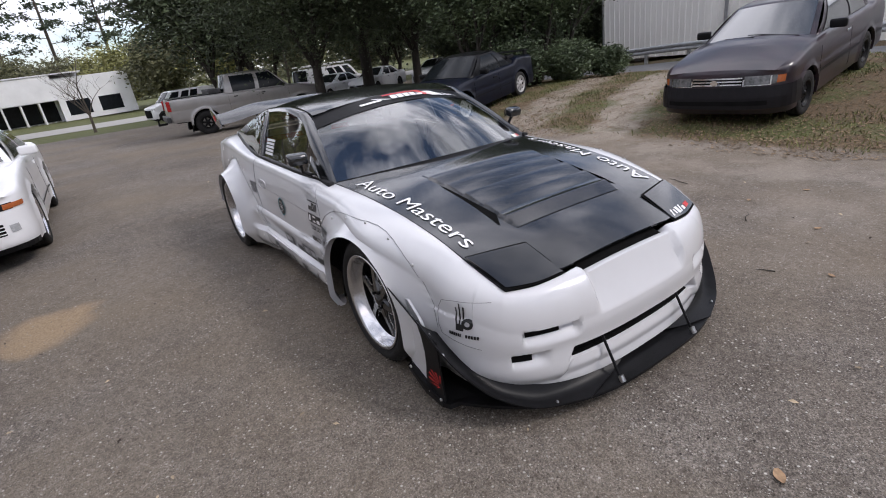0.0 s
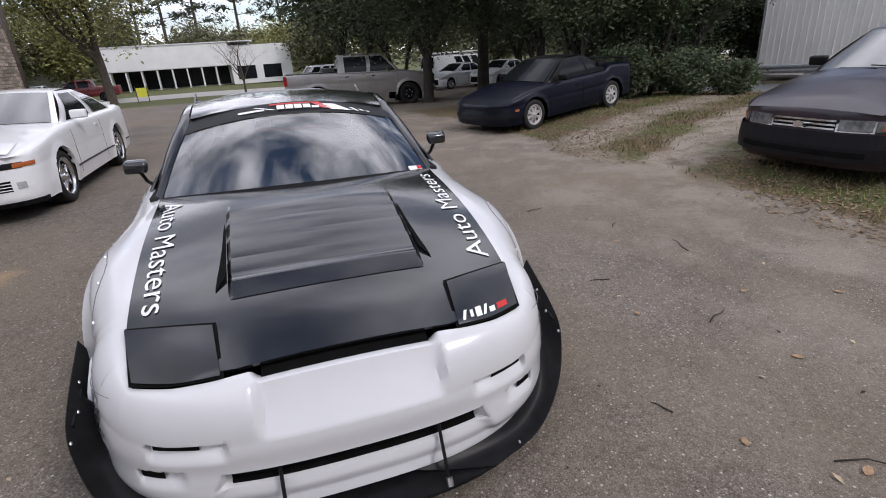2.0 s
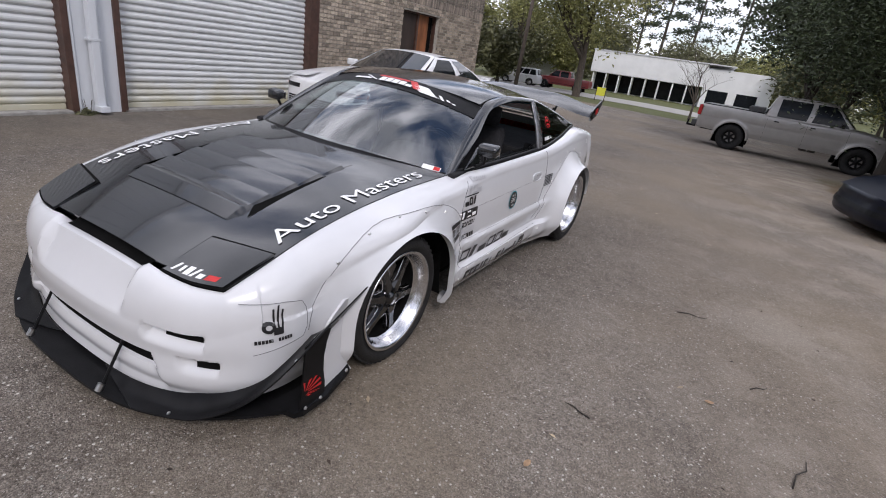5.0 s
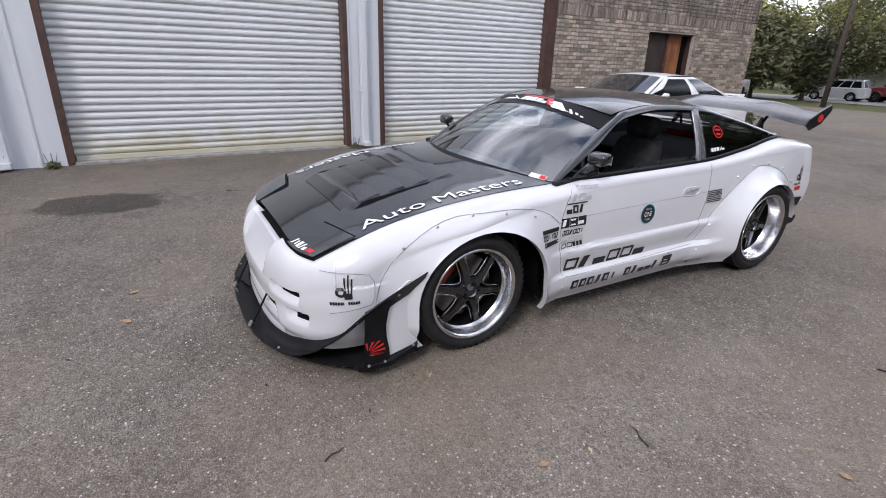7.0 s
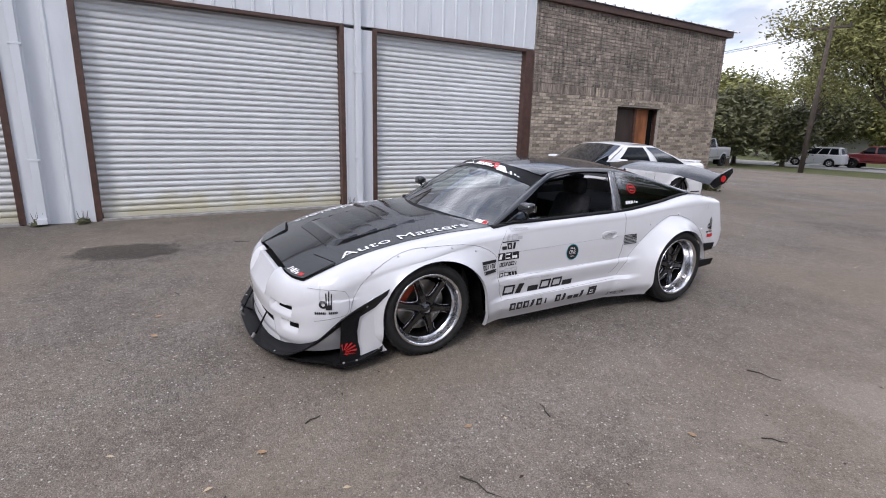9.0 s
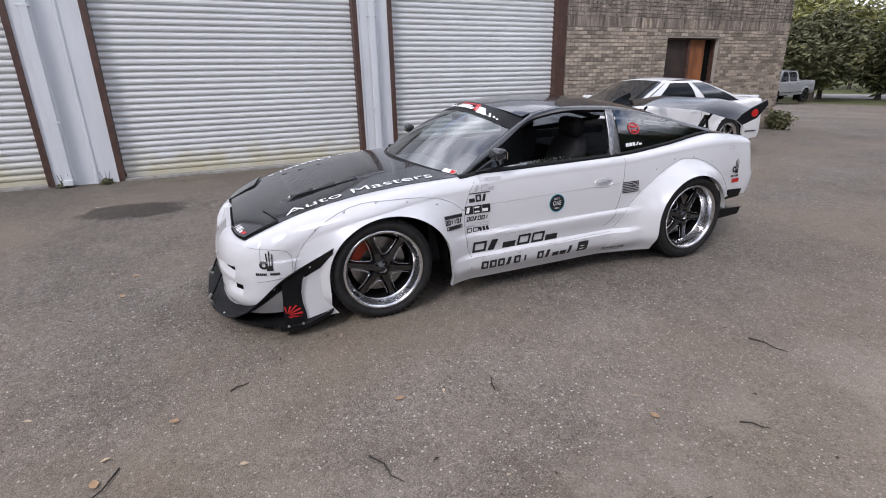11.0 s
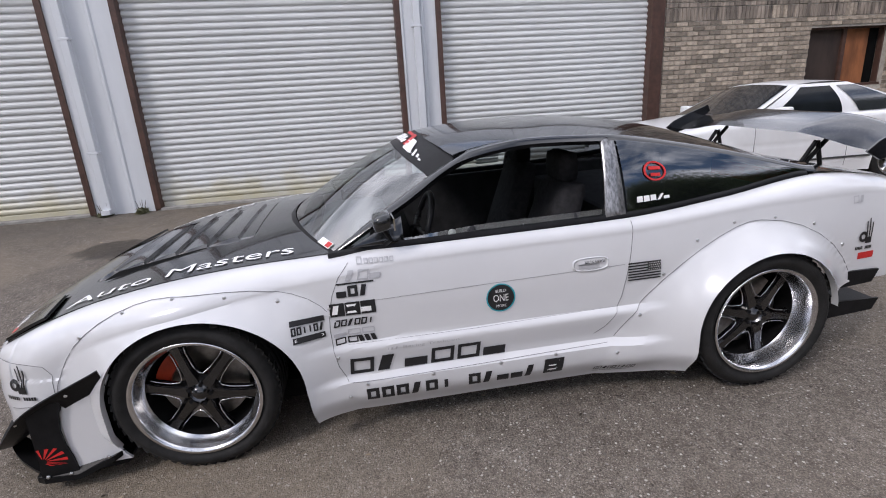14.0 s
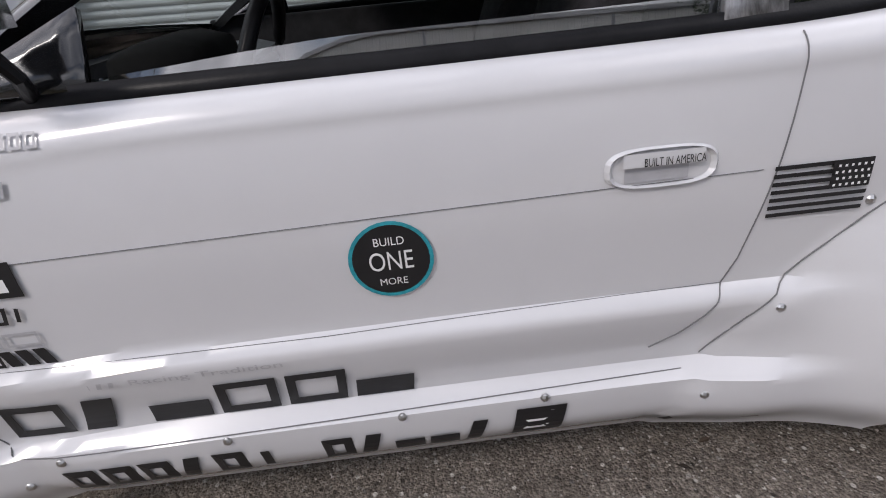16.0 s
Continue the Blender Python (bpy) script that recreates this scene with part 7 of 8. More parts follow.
def tree(name, x, y, label, seed, height, crown, trunk_r, clear, stems, leaf, lmat, clumps, per, bark=None, group="", depth=2, category="tree", yaw=0, lean=0.0, squash=0.75, sparse=1.0):
    rng = random.Random(seed)
    t = thing(name, pose(x, y, ground_z(x, y) - 0.05, 0, 0, yaw), label, category, group)
    bm = bmesh.new()
    tips = []
    for k in range(stems):
        a = 6.28 * k / stems + rng.uniform(-0.4, 0.4)
        off = Vector((math.cos(a), math.sin(a), 0)) * (trunk_r * 0.7 if stems > 1 else 0)
        d = Vector((math.cos(a) * (0.28 if stems > 1 else 0.03) + lean, math.sin(a) * (0.28 if stems > 1 else 0.03), 1)).normalized()
        r = trunk_r * (0.62 if stems > 1 else 1)
        base = off
        tube(bm, [base + Vector((0, 0, -0.1)), base + d * 0.25, base + d * clear * 0.5, base + d * clear], [r * 1.45, r * 1.08, r * 0.95, r * 0.85], 10, False)
        for j in range(4 if stems < 3 else 2):
            b = rng.uniform(0, 6.28)
            nd = (d + Vector((math.cos(b), math.sin(b), 0.25)) * rng.uniform(0.45, 0.9)).normalized()
            limb(bm, rng, base + d * clear * rng.uniform(0.8, 1.0), nd, crown * rng.uniform(0.55, 0.8), r * 0.6, depth, tips)
        limb(bm, rng, base + d * clear, d, (height - clear) * 0.5, r * 0.75, depth, tips)
    part("trunk", bm, bark or M_BARK, t, smooth=True)
    if leaf:
        centres = []
        cz = clear + (height - clear) * 0.52
        for _ in range(clumps):
            while True:
                v = Vector((rng.uniform(-1, 1), rng.uniform(-1, 1), rng.uniform(-1, 1)))
                if 0.25 < v.length < 1:
                    break
            bump = 0.78 + 0.30 * noise.noise(v * 2.2 + Vector((seed * 3.1, 0, 0)))
            v = v * bump
            centres.append((Vector((v.x * crown + lean * cz, v.y * crown, cz + v.z * (height - clear) * 0.55)), crown * rng.uniform(0.12, 0.22)))
        for p, d in tips:
            if rng.random() < 0.5 * sparse:
                centres.append((p, crown * 0.12))
        leaves("crown", rng, centres, leaf, per, 1.0, lmat, t, squash)
    return t


# live oaks by the pickup
tree("oak_tree", 9.05, 19.95, "dark live oak with a forked trunk beside the pickup", 11, 9.0, 4.6, 0.20, 1.9, 1, 0.060, M_OAK, 430, 150, M_BARKD, "oaks", 2)
tree("oak_tree", 12.7, 22.6, "dark live oak leaning over parked cars", 12, 9.5, 4.8, 0.27, 2.8, 1, 0.060, M_OAK, 400, 140, M_BARKD, "oaks", 2)
tree("oak_tree", 8.4, 30.5, "live oak behind the pickup", 13, 9.5, 4.8, 0.22, 2.6, 2, 0.13, M_OAK, 240, 80, M_BARKD, "oaks", 2)
tree("oak_tree", 17.5, 25.5, "live oak with low branches behind parked cars", 14, 9.5, 4.6, 0.24, 2.6, 1, 0.12, M_OAK, 240, 80, M_BARKD, "oaks", 2)
tree("oak_tree", 13.5, 39.0, "live oak shading the parked van", 15, 10.5, 5.2, 0.24, 3.0, 2, 0.16, M_OAK, 220, 70, M_BARKD, "oaks", 2)
tree("oak_tree", 22.5, 36.0, "live oak at the back of the car park", 16, 10.5, 5.5, 0.25, 1.6, 2, 0.17, M_OAK, 220, 70, M_BARKD, "oaks", 2)
tree("oak_tree", 15.2, 16.8, "live oak over the navy coupe", 17, 9.0, 4.2, 0.2, 2.4, 2, 0.060, M_OAK, 330, 130, M_BARKD, "oaks", 2)
# many-stemmed shrubby trees behind the navy coupe
for i, (x, y, h, cr) in enumerate(((11.3, 12.9, 6.8, 2.5), (12.7, 11.9, 6.5, 2.1), (13.9, 12.0, 6.2, 1.9), (15.0, 13.9, 7.4, 2.4), (13.4, 14.6, 7.6, 2.7))):
    tree("shrub_tree", x, y, "many-stemmed evergreen with dark leaves down to the ground", 31 + i, h, cr, 0.11, 1.7, 5, 0.050, M_SHRUB, 300, 120, M_BARKD, "shrub trees", 1, squash=0.9)
for i, (x, y, h, cr) in enumerate(((12.7, 10.5, 1.15, 0.8), (13.6, 9.9, 0.7, 0.65), (13.6, 11.2, 1.2, 0.8), (11.6, 11.4, 1.4, 0.9), (14.3, 12.0, 1.2, 0.8))):
    tree("low_shrub", x, y, "low dense green shrub under the trees", 51 + i, h, cr, 0.03, 0.12, 4, 0.045, M_SHRUB, 90, 80, M_BARKD, "low shrubs", 1, "shrub", squash=0.8)
for i, (x, y, h, cr) in enumerate(((23.6, 21.5, 6.5, 3.0), (25.5, 25.5, 7.5, 3.4), (22.8, 27.5, 6.0, 2.8), (27.5, 21.0, 7.5, 3.2))):
    tree("shrub_tree", x, y, "dense dark evergreen at the end of the lane", 61 + i, h, cr, 0.12, 0.5, 4, 0.11, M_OAK, 170, 70, M_BARKD, "shrub trees", 1, squash=0.9)
# weeds at the corner of the brick office
tree("weed_clump", WX + 0.28, 15.6, "green weeds growing at the brick corner", 71, 0.55, 0.4, 0.006, 0.05, 5, 0.05, M_MIDGREEN, 24, 40, M_BARK, "", 0, "weeds")
for i, (y, h) in enumerate(((-0.34, 0.10), (0.18, 0.13), (4.30, 0.08))):
    tree("weed_clump", WX + 0.10, y, "small green weeds at the foot of the metal wall", 76 + i, h, 0.13, 0.003, 0.02, 4, 0.022, M_MIDGREEN, 10, 26, M_BARK, "", 0, "weeds")
# the tree by the road, and those beyond it
tree("street_tree", -7.9, 48.6, "tall tree with thin yellow-green leaves by the road", 81, 13.5, 6.2, 0.34, 3.6, 1, 0.15, M_YELLOW, 230, 60, M_BARK, "", 3, sparse=0.6, lean=-0.06)
tree("bare_tree", 2.2, 44.3, "small bare tree on the verge", 82, 5.4, 1.9, 0.09, 1.3, 1, 0, M_YELLOW, 0, 0, M_BARK, "", 3)
tree("bare_tree", -19.5, 60.5, "tall bare tree with fine branches", 83, 15, 4.5, 0.26, 4.0, 1, 0.14, M_YELLOW, 26, 18, M_BARK, "", 3)
FARTREES = [
    (-17.5, 43.0, 6.2, 2.8, M_MIDGREEN), (-20.0, 48.5, 7.2, 3.6, M_YELLOW), (-22.5, 41.0, 6.0, 3.2, M_MIDGREEN), (-16.5, 50.0, 5.0, 2.4, M_MIDGREEN), (-25.0, 52.0, 9.5, 4.6, M_YELLOW),
    (-31.0, 74.0, 11, 5.5, M_YELLOW), (-24.0, 76.0, 9.5, 5.0, M_MIDGREEN), (-18.5, 79.0, 10.5, 5.0, M_YELLOW), (-38.0, 80.0, 12, 6.0, M_MIDGREEN), (-13.5, 84.0, 10, 4.6, M_MIDGREEN), (-46, 72, 11, 5.5, M_YELLOW),
    (-4.0, 96.0, 9, 5.0, M_MIDGREEN), (3.0, 92.0, 8, 4.6, M_MIDGREEN), (8.5, 86.0, 8.5, 4.6, M_YELLOW), (14.5, 90.0, 10, 5.0, M_MIDGREEN), (22.0, 84.0, 13, 6.0, M_OAK), (12.5, 76.0, 8.5, 4.4, M_MIDGREEN), (19.5, 72.0, 11.5, 5.6, M_YELLOW), (27.5, 70.0, 12, 6.0, M_MIDGREEN), (36.0, 66.0, 12, 6.0, M_MIDGREEN), (44.0, 60.0, 12, 6.0, M_OAK), (31, 52, 11, 5.5, M_OAK), (25.5, 46.5, 11, 5.0, M_MIDGREEN), (40, 45, 12, 6, M_MIDGREEN), (30, 38, 11, 5, M_OAK)]
for i, (x, y, h, cr, mm) in enumerate(FARTREES):
    tree("far_tree", x, y, "leafy tree in the wooded strip beyond the lot", 100 + i, h, cr, 0.2, h * 0.16, 1, 0.24, mm, 150, 42, M_BARK, "far trees", 1)
for i, (x, y, h) in enumerate(((-9, 104, 24), (-3.5, 98, 21), (-14, 110, 22), (3, 106, 25), (10, 100, 20), (-27, 102, 21), (18, 104, 23), (-36, 100, 19))):
    rng = random.Random(200 + i)
    t = thing("pine_tree", pose(x, y, ground_z(x, y)), "tall pine with a thin ragged crown", "tree", "pines")
    bm = bmesh.new()
    tube(bm, [(0, 0, 0), (0.1, 0, h * 0.5), (0.2, 0.1, h)], [0.3, 0.22, 0.05], 8, False)
    cs = []
    for k in range(16):
        z = h * (0.45 + 0.54 * k / 15)
        a = k * 2.4
        ln = (1.15 - k / 16) * h * 0.14 + 0.5
        e = Vector((math.cos(a) * ln, math.sin(a) * ln, z + 0.2))
        tube(bm, [(0.1, 0, z - 0.4), e], [0.07, 0.02], 5, False)
        cs += [(e, 0.75), (e * 0.55 + Vector((0, 0, z * 0.45)), 0.6)]
    part("trunk", bm, M_BARK, t, smooth=True)
    leaves("crown", rng, cs, 0.30, 55, 0.8, M_PINE, t, 0.6)
# woods that close the view all round
rng = random.Random(5)
cs = []
for k in range(620):
    a = rng.uniform(0, 6.283)
    d = rng.uniform(125, 165)
    z = rng.uniform(0, 11) * (0.7 + 0.5 * noise.noise(Vector((a * 9, 0, 0))))
    cs.append((Vector((math.cos(a) * d, 20 + math.sin(a) * d, z - 1)), 3.4))
wood = leaves("woods", rng, cs, 1.1, 70, 0.8, M_MIDGREEN, None, 0.8)
tagged(wood, "distant belt of mixed woods round the place", "woods", kind="stuff")
# nearer trees to the south and east, which the car windows mirror
for i, (x, y, h, cr, mm) in enumerate(((15, -9, 8.5, 3.8, M_OAK), (19, -15, 9, 4.2, M_OAK), (12, -17, 9, 4.2, M_MIDGREEN), (4, -21, 9, 4.5, M_OAK), (-5, -24, 9, 4.5, M_MIDGREEN))):
    tree("far_tree", x, y, "leafy tree at the edge of the lot", 300 + i, h, cr, 0.2, 1.8, 1, 0.16, mm, 190, 50, M_BARKD, "far trees", 1)

# roads
M_ROAD = mat("pale worn road", (0.36, 0.345, 0.325), 0.9, 0, 0.12, 2.2, 0.3, 50)
M_ROAD2 = mat("grey asphalt lane", (0.15, 0.15, 0.155), 0.9, 0, 0.2, 2.2, 0.4, 60)


def strip(name, fn, nu, nv, m, label, lift=0.02):
    bm = bmesh.new()
    sheet(bm, lambda u, v: (lambda p: Vector((p[0], p[1], ground_z(p[0], p[1]) + lift)))(fn(u, v)), nu, nv)
    o = link(name, bm, m)
    return tagged(o, label, "road", kind="structure")


strip("road_1", lambda u, v: (-160 + 330 * u, 50.5 + 9.5 * v + 0.02 * (-160 + 330 * u)), 120, 6, M_ROAD, "pale two-lane road crossing beyond the lot", 0.03)
strip("road_2", lambda u, v: (16.9 + 5.2 * v, -30 + 62 * u), 90, 10, M_ROAD2, "grey asphalt lane behind the bank", 0.03)

# guard rail along the lane
rail = thing("guard_rail", pose(0, 0, 0), "galvanised steel guard rail on short posts", "guard rail")
M_GALV = mat("galvanised steel", (0.42, 0.43, 0.45), 0.45, 0.6, 0.2, 6)
RX = 22.6
bm = bmesh.new()
prof = [(0.0, 0.0), (0.05, 0.04), (0.05, 0.10), (0.0, 0.14), (0.0, 0.17), (0.05, 0.21), (0.05, 0.27), (0.0, 0.31)]
rows = []
for k in range(25):
    y = -8.0 + 24.6 * k / 24
    rows.append([bm.verts.new((RX - a, y, ground_z(RX, y) + 0.42 + b)) for a, b in prof])
for r0, r1 in zip(rows, rows[1:]):
    for j in range(len(prof) - 1):
        bm.faces.new((r0[j], r1[j], r1[j + 1], r0[j + 1]))
solid(part("beam", bm, M_GALV, rail), 0.012)
for k in range(13):
    y = -7.6 + 2.0 * k
    part("post", boxed((RX + 0.02, y - 0.06, ground_z(RX, y) - 0.1), (RX + 0.16, y + 0.06, ground_z(RX, y) + 0.70), 0.006), M_GALV, rail)

# long metal building beyond the lane
M_SIDE2 = mat("cream metal siding", (0.78, 0.77, 0.74), 0.5, 0, 0.08, 1.2, 0.02, 30, stretch=(1, 1, 0.2))
bd = thing("metal_building", pose(24.4, 17.9, -0.5), "long cream ribbed metal building beyond the lane", "building")
for i in range(20):
    y1_, y0_ = -2.0 * i, -2.0 * (i + 1)
    pts = [(0.3, y0_ + 0.002)]
    for j in range(7):
        s = y0_ + 2.0 * j / 7
        pts += [(0.0, s + 0.002), (0.0, s + 0.22), (-0.028, s + 0.238), (-0.028, s + 0.266)]
    pts += [(0.3, y1_ - 0.002)]
    bm = bmesh.new()
    prism(bm, pts[::-1], 0, 6.2)
    part("panel", bm, M_SIDE2, bd)
part("core", boxed((0.31, -40, 0), (14, 0, 6.15)), M_SIDE2, bd)
part("roof", boxed((-0.15, -40.2, 6.21), (14.2, 0.2, 6.4), 0.02), M_ROOF, bd)
part("corner_trim", boxed((-0.05, 0.002, 0), (0.12, 0.08, 6.2), 0.004), M_GALV, bd)
for k in range(3):
    part("downspout", boxed((-0.12, -6.2 - 8 * k, 0.1), (-0.03, -6.08 - 8 * k, 6.15), 0.004), M_GALV, bd)

# shops beyond the road
M_SHOP = mat("white rendered wall", (0.72, 0.72, 0.72), 0.8, 0, 0.08, 0.6, 0.1, 20)
sh = thing("shop_building", pose(-13.5, 76.0, -1.1, 0, 0, 3), "low white shop building with a dark glazed front", "building")
part("wall", boxed((0, 2.5, 0), (17.5, 16, 5.4)), M_SHOP, sh)
part("fascia", boxed((-0.2, 0, 2.5), (14.5, 2.6, 5.3), 0.03), M_SHOP, sh)
part("roof", boxed((-0.3, -0.1, 5.31), (17.7, 16.2, 5.45), 0.02), M_ROOF, sh)
part("side_wall", boxed((14.51, 0.4, 0), (22.5, 14, 4.9), 0.02), M_SHOP, sh)
for k in range(8):
    w = new("window")
    w.parent = sh
    x0 = 0.3 + 1.76 * k
    part("pane", boxed((x0, 2.40, 0.15), (x0 + 1.6, 2.46, 2.45)), M_DGLASS, w)
    part("window_frame", boxed((x0 + 1.6, 2.36, 0.0), (x0 + 1.74, 2.48, 2.5), 0.01), M_SHOP, w)
    part("column", boxed((x0 - 0.1, 0.1, 0), (x0 + 0.08, 0.28, 2.5), 0.02), M_SHOP, sh)
for k in range(2):
    part("window", boxed((15.2 + 3.4 * k, 0.36, 0.6), (17.6 + 3.4 * k, 0.41, 2.3)), M_DGLASS, sh)
hs = thing("shed", pose(-27, 80, -1.1), "grey shed under the trees beyond the road", "building")
part("wall", boxed((0, 0, 0), (7, 6, 3.2)), M_SHOP, hs)
bm = bmesh.new()
prism(bm, [(-0.3, 3.2), (7.3, 3.2), (3.5, 5.0)], -0.3, 6.3)
for q_ in bm.verts:
    q_.co = Vector((q_.co.x, q_.co.z, q_.co.y))
part("roof", bm, M_ROOF, hs)

# sign, pole, wires
sg = thing("yard_sign", pose(-5.6, 48.0, ground_z(-5.6, 48.0), 0, 0, 10), "small yellow yard sign on two stakes", "sign")
M_YEL = mat("yellow sign board", (0.62, 0.60, 0.05), 0.5, 0, 0.1, 6)
part("board", boxed((-0.42, -0.02, 0.45), (0.42, 0.02, 1.15), 0.005), M_YEL, sg)
for x in (-0.4, 0.4):
    part("stake", boxed((x - 0.03, -0.05, 0), (x + 0.03, -0.021, 1.3)), M_BARK, sg)
for x, y, h in ((-23.0, 66.5, 14.5), (-10.5, 39.7, 9.8), (24.0, 63.0, 13.5)):
    po = thing("utility_pole", pose(x, y, ground_z(x, y), 1.5, 2.0, 0), "wooden utility pole with a crossarm", "pole", "utility poles")
    bm = bmesh.new()
    tube(bm, [(0, 0, -0.3), (0, 0, h)], [0.17, 0.11], 10)
    part("shaft", bm, M_BARK, po, smooth=True)
    part("crossarm", boxed((-1.1, -0.06, h - 0.7), (1.1, 0.06, h - 0.56), 0.01), M_BARK, po)
    for q_ in (-1.0, -0.5, 0.5, 1.0):
        bm = bmesh.new()
        tube(bm, [(q_, 0, h - 0.56), (q_, 0, h - 0.40)], 0.04, 6)
        part("insulator", bm, M_TRIM, po)
wr_ = thing("power_lines", pose(0, 0, 0), "sagging dark power lines between poles", "wires")
for q_ in (-1.0, -0.4, 0.5, 1.0):
    for (xa, ya), (xb_, yb) in (((-60, 68), (-23, 66.5)), ((-23, 66.5), (24, 63)), ((24, 63), (70, 64))):
        bm = bmesh.new()
        tube(bm, [(xa + (xb_ - xa) * k / 10, ya + (yb - ya) * k / 10 + q_ * 0.5, 12.8 + 0.25 * q_ - 1.1 * math.sin(math.pi * k / 10)) for k in range(11)], 0.018, 4)
        part("wire", bm, M_BLACK, wr_)

for q_ in (-0.5, 0.5):
    bm = bmesh.new()
    tube(bm, [(-23 + 12.5 * k / 10 + q_, 66.5 - 26.8 * k / 10, 12.8 - 3.6 * k / 10 - 0.7 * math.sin(math.pi * k / 10)) for k in range(11)], 0.016, 4)
    part("wire", bm, M_BLACK, wr_)

# grass, fallen leaves, grit
rng = random.Random(77)
M_GRASS = leaf_mat("short lawn grass", (0.075, 0.080, 0.022), (0.190, 0.190, 0.065))
vs, fs = [], []
for _ in range(52000):
    x, y = rng.uniform(6.9, 14.5), rng.uniform(-4, 12)
    d = abs(y - (x - 7) * 0.42 - 5.15)
    d2 = abs(y - (x - 7) * 0.42 - 7.1)
    if (d < 0.42 or d2 < 0.5) and rng.random() < 0.93:
        continue
    if noise.noise(Vector((x * 0.9, y * 0.9, 0))) + 0.25 * rng.uniform(-1, 1) < -0.02:
        continue
    z = ground_z(x, y)
    a = rng.uniform(0, 6.28)
    h = rng.uniform(0.025, 0.08)
    w = 0.008
    b = Vector((math.cos(a) * w, math.sin(a) * w, 0))
    tip = Vector((rng.uniform(-1, 1) * h * 0.7, rng.uniform(-1, 1) * h * 0.7, h))
    p = Vector((x, y, z - 0.005))
    k = len(vs)
    vs += [tuple(p - b), tuple(p + b), tuple(p + tip)]
    fs.append((k, k + 1, k + 2))
me = bpy.data.meshes.new("grass")
me.from_pydata(vs, [], fs)
me.materials.append(M_GRASS)
tagged(new("grass", me), "patchy short green grass on the bank", "grass", kind="stuff")


def litter(name, n, region, size, m, label, seed, test=None):
    rng = random.Random(seed)
    vs, fs = [], []
    while len(fs) < n * 2:
        x, y = rng.uniform(region[0], region[2]), rng.uniform(region[1], region[3])
        if test and not test(x, y, rng):
            continue
        z = ground_z(x, y) + 0.004
        a = rng.uniform(0, 6.28)
        s = size * rng.uniform(0.5, 1.4)
        u = Vector((math.cos(a), math.sin(a), rng.uniform(-0.25, 0.25))) * s
        w = Vector((-math.sin(a), math.cos(a), rng.uniform(-0.3, 0.3))) * s * 0.45
        p = Vector((x, y, z + s * 0.2))
        k = len(vs)
        vs += [tuple(p - u), tuple(p + w + Vector((0, 0, s * 0.2))), tuple(p + u), tuple(p - w + Vector((0, 0, s * 0.15)))]
        fs += [(k, k + 1, k + 2), (k, k + 2, k + 3)]
    me = bpy.data.meshes.new(name)
    me.from_pydata(vs, [], fs)
    me.materials.append(m)
    return tagged(new(name, me), label, name.replace("_", " "), kind="stuff")


M_LEAFB = mat("dry brown leaf", (0.235, 0.165, 0.10), 0.8, 0, 0.4, 20, rnd=0.5)
M_LEAFP = mat("pale dry leaf", (0.42, 0.33, 0.22), 0.8, 0, 0.3, 20, rnd=0.4)
litter("fallen_leaves", 42000, (6.5, -4, 15.5, 12.5), 0.023, M_LEAFB, "dry brown leaves scattered over the bank", 3, lambda x, y, r: r.random() < (0.95 if x < 8.4 else 0.5) and (x > 6.75 + 0.35 * math.sin(y * 1.7) or r.random() < 0.1) and (abs(y - (x - 7) * 0.42 - 5.15) > 0.45 or r.random() < 0.2))
litter("leaf_bits", 260, (-2.4, -4, 7.0, 14), 0.018, M_LEAFP, "small pale leaf bits on the asphalt", 4)
litter("leaf_bits", 420, (-2.4, -4, 7.0, 16), 0.014, mat("dark leaf scrap", (0.05, 0.035, 0.025), 0.9, 0, 0.3, 20, rnd=0.4), "small dark leaf scraps on the asphalt", 6)
rng = random.Random(9)
vs, fs = [], []
for _ in range(9000):
    x, y = rng.uniform(-1.5, 7.0), rng.uniform(-3, 7)
    s = rng.uniform(0.0025, 0.007)
    z = ground_z(x, y)
    k = len(vs)
    vs += [(x - s, y - s * 0.6, z - 0.001), (x + s, y - s * 0.5, z - 0.001), (x + 0.2 * s, y + s, z - 0.001), (x, y, z + s * 0.9)]
    fs += [(k, k + 1, k + 3), (k + 1, k + 2, k + 3), (k + 2, k, k + 3)]
me = bpy.data.meshes.new("gravel")
me.from_pydata(vs, [], fs)
me.materials.append(mat("loose grit", (0.33, 0.30, 0.27), 0.9, 0, 0.3, 30, rnd=0.5))
tagged(new("gravel", me), "fine loose grit on the worn asphalt", "gravel", kind="stuff")
for x, y, a, ln in ((4.75, 0.62, 35, 0.34), (5.3, 1.35, -12, 0.16), (4.05, 0.35, 75, 0.12), (3.75, 1.55, 110, 0.10), (4.35, 2.75, 160, 0.14), (5.05, 3.6, 40, 0.12), (1.2, 1.1, 15, 0.14), (-0.6, 1.9, 60, 0.18), (4.5, 2.05, 20, 0.22), (4.1, 1.1, -30, 0.3), (5.2, 2.9, 70, 0.25), (4.6, 4.3, 10, 0.2), (2.9, -0.1, 50, 0.25)):
    bm = bmesh.new()
    tube(bm, [(0, 0, 0.004), (ln * 0.4, ln * 0.06, 0.008), (ln * 0.7, -ln * 0.03, 0.006), (ln, ln * 0.05, 0.004)], [0.004, 0.0035, 0.003, 0.0015], 5)
    o = link("twig", bm, M_BARKD, None, True)
    o.matrix_basis = pose(x, y, ground_z(x, y) + 0.001, 0, 0, a)
    tagged(o, "thin dark twig lying on the asphalt", "twig", "twigs")

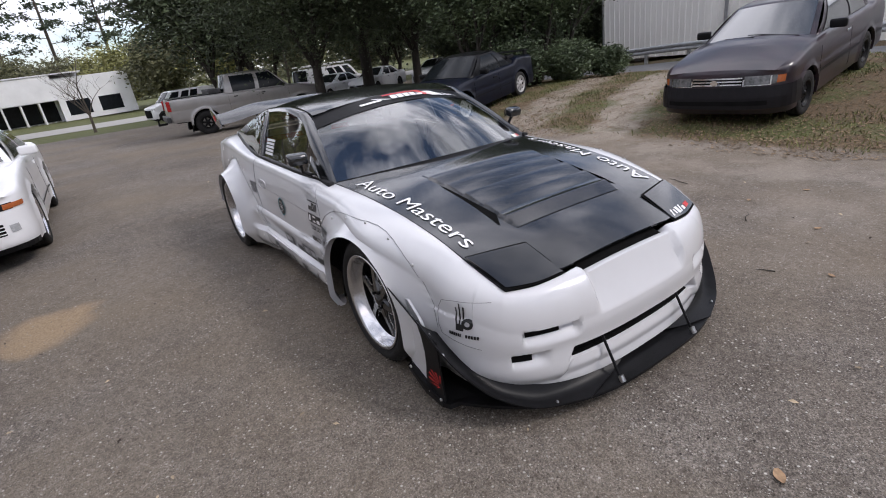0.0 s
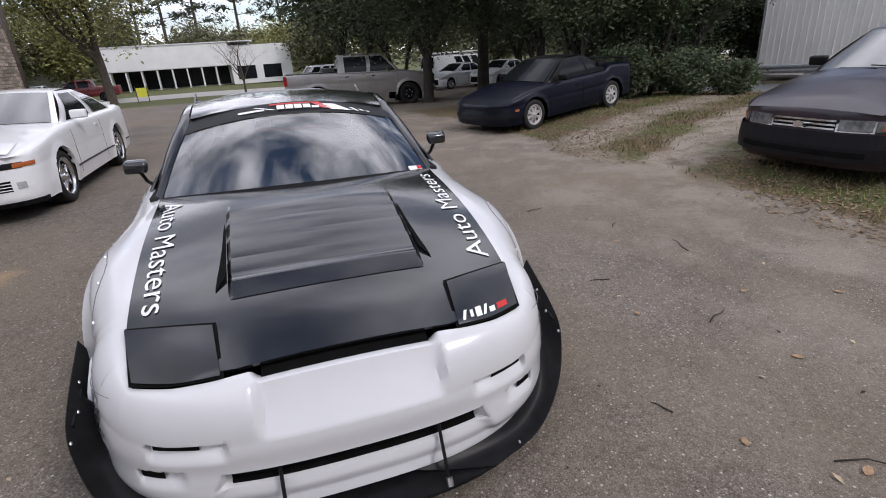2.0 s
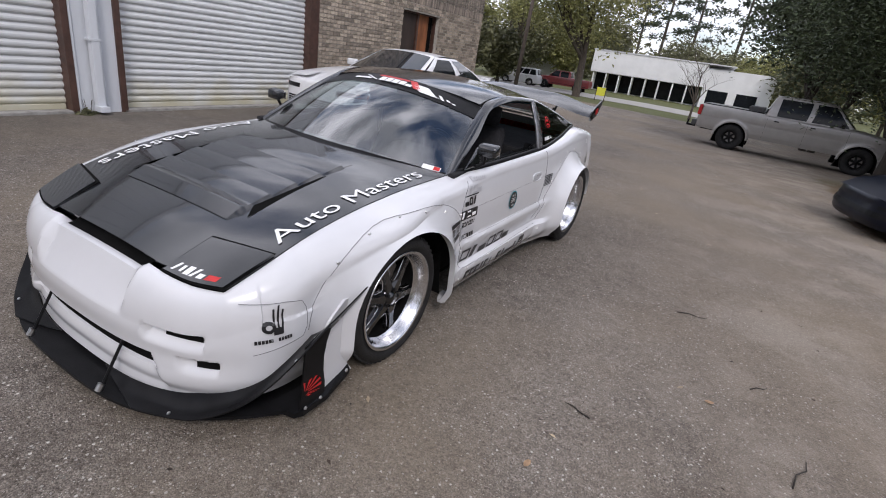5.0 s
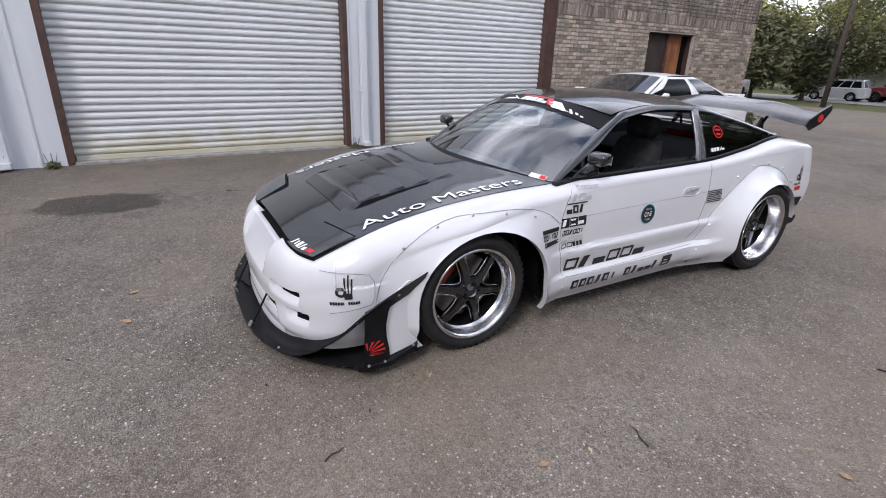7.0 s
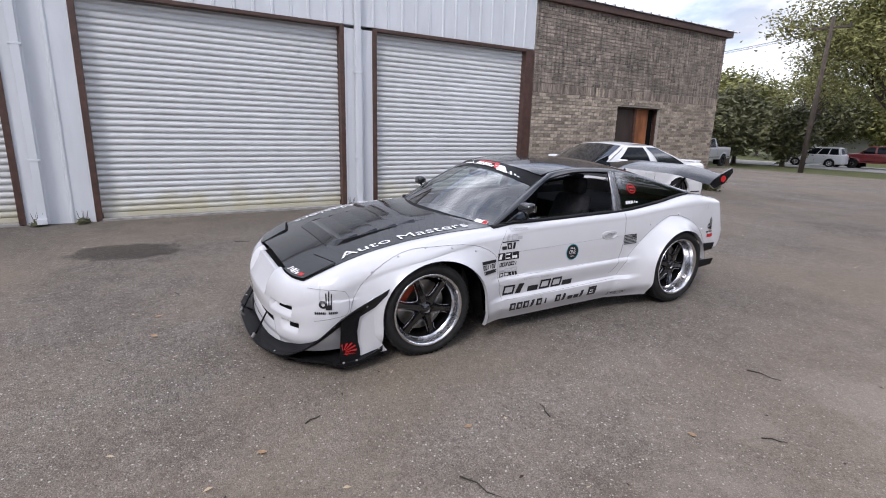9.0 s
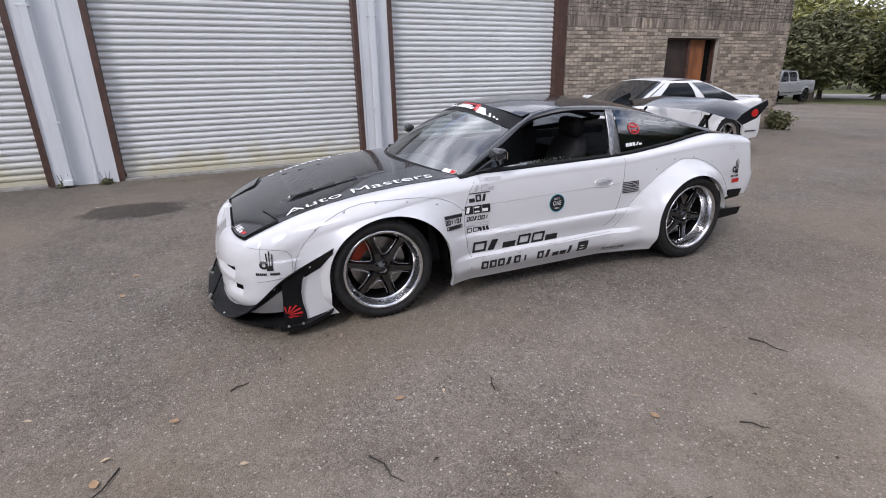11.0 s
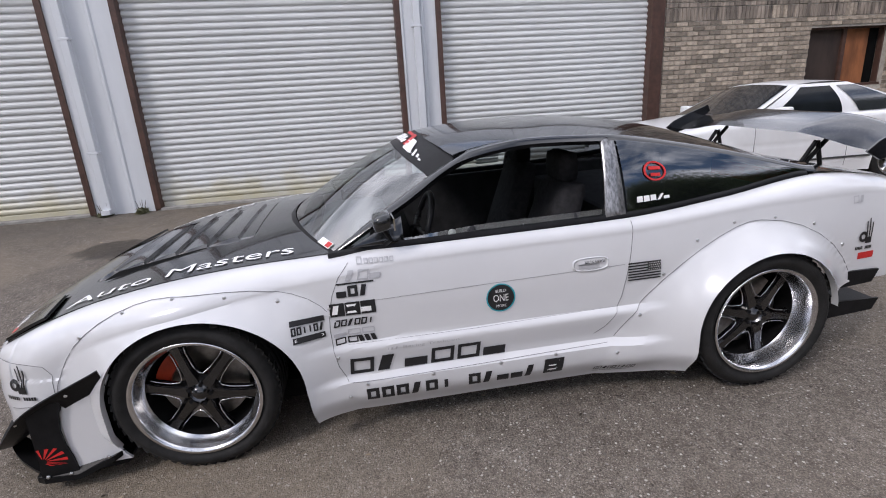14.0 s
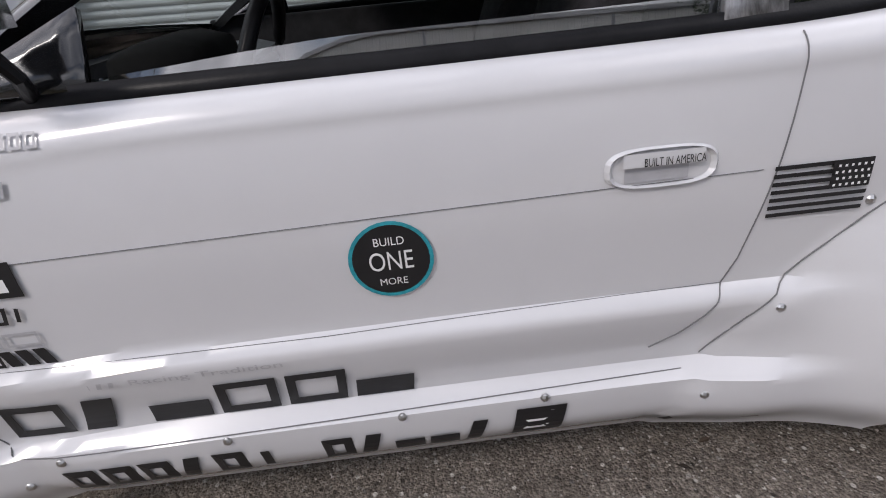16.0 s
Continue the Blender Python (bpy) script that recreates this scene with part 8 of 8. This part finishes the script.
M_DRYLEAF = mat("single dry leaf", (0.36, 0.23, 0.13), 0.75, 0, 0.35, 40)
for x, y, a, ln in ((4.16, 1.02, 20, 0.045), (4.62, 1.62, 140, 0.04), (3.88, 1.30, 60, 0.035), (5.0, 2.25, 200, 0.04), (4.2, 2.3, 80, 0.035), (2.15, 0.9, 40, 0.05), (1.75, 0.95, 100, 0.045), (4.85, 3.3, 10, 0.035), (5.5, 2.0, 300, 0.04)):
    ln *= 0.62
    bm = bmesh.new()
    sheet(bm, lambda u, v: Vector(((u - 0.5) * 2 * ln, (v - 0.5) * 1.2 * ln * math.sin(math.pi * (0.08 + 0.84 * u)), 0.006 + ln * (0.5 * (v - 0.5) ** 2 + 0.25 * (u - 0.4) ** 2))), 8, 4)
    o = link("fallen_leaf", bm, M_DRYLEAF, None, True)
    solid(o, 0.0012)
    o.matrix_basis = pose(x, y, ground_z(x, y) + 0.001, 0, 0, a)
    tagged(o, "curled tan dry leaf lying on the asphalt", "leaf", "dry leaves")

# ---- bricks, last ----
def brick_mesh(w, h, d=0.014, soldier=False):
    bm = bmesh.new()
    e = 0.003
    back = [bm.verts.new((0, y, z)) for y, z in ((0, 0), (w, 0), (w, h), (0, h))]
    fr = [bm.verts.new((d, y, z)) for y, z in ((e, e), (w - e, e), (w - e, h - e), (e, h - e))]
    bm.faces.new(fr)
    for i in range(4):
        bm.faces.new((back[i], back[(i + 1) % 4], fr[(i + 1) % 4], fr[i]))
    me = bpy.data.meshes.new("brick")
    bm.to_mesh(me)
    bm.free()
    return me


BW, BH, PW, PH = 0.200, 0.064, 0.211, 0.0755
stretcher = brick_mesh(BW, BH)
stretcher.materials.append(M_BRICK)
rng = random.Random(21)
count = 0
rest = {0: ([], []), 1: ([], [])}


def add_rest(k, y0, y1, z0, z1):
    vs, fs = rest[k]
    j = rng.uniform(-0.002, 0.003)
    n = len(vs)
    e = 0.003
    xf, xb_ = WX + 0.002 + j, WX - 0.0125
    vs += [(xb_, y0, z0), (xb_, y1, z0), (xb_, y1, z1), (xb_, y0, z1), (xf, y0 + e, z0 + e), (xf, y1 - e, z0 + e), (xf, y1 - e, z1 - e), (xf, y0 + e, z1 - e)]
    fs += [(n + 4, n + 5, n + 6, n + 7)] + [(n + i, n + (i + 1) % 4, n + 4 + (i + 1) % 4, n + 4 + i) for i in range(4)]


row = 0
z = -0.08
while z < EAVE - 0.05:
    soldier = 2.30 < z < 2.36
    h = 0.200 if soldier else BH
    y = BY0 + 0.005 - (0 if row % 2 or soldier else PW / 2)
    while y < BY1:
        w = BH if soldier else BW
        y0, y1 = max(y, BY0 + 0.003), min(y + w, BY1)
        z1 = min(z + h, EAVE - 0.004)
        inwin = y1 > WIN[0] and y0 < WIN[1] and z1 > WIN[2] - 0.004 and z < WIN[3]
        if inwin:
            if y0 < WIN[0] - 0.03:
                y1 = WIN[0]
            elif y1 > WIN[1] + 0.03:
                y0 = WIN[1]
            else:
                y0 = y1
        if y1 - y0 > 0.02:
            dark = z > 2.3 + 0.12 * noise.noise(Vector((y * 2, 0, 0)))
            if not dark and count < 300 and 8.6 < y < 11.2 and 0.25 < z < 2.2 and y1 - y0 > BW - 0.001:
                o = new("brick", stretcher)
                o.parent = brick_wall
                o.location = (WX - 0.0125 + rng.uniform(-0.0015, 0.002), y0, z)
                count += 1
            else:
                add_rest(1 if dark else 0, y0, y1, z, z1)
        y += (BH + 0.011) if soldier else PW
    z += h + (PH - BH)
    row += 1
for k, mm in ((0, M_BRICK), (1, M_BRICKD)):
    me = bpy.data.meshes.new("brickwork")
    me.from_pydata(rest[k][0], [], rest[k][1])
    me.materials.append(mm)
    o = new("brickwork", me)
    o.parent = brick_wall
    tagged(o, kind="stuff")
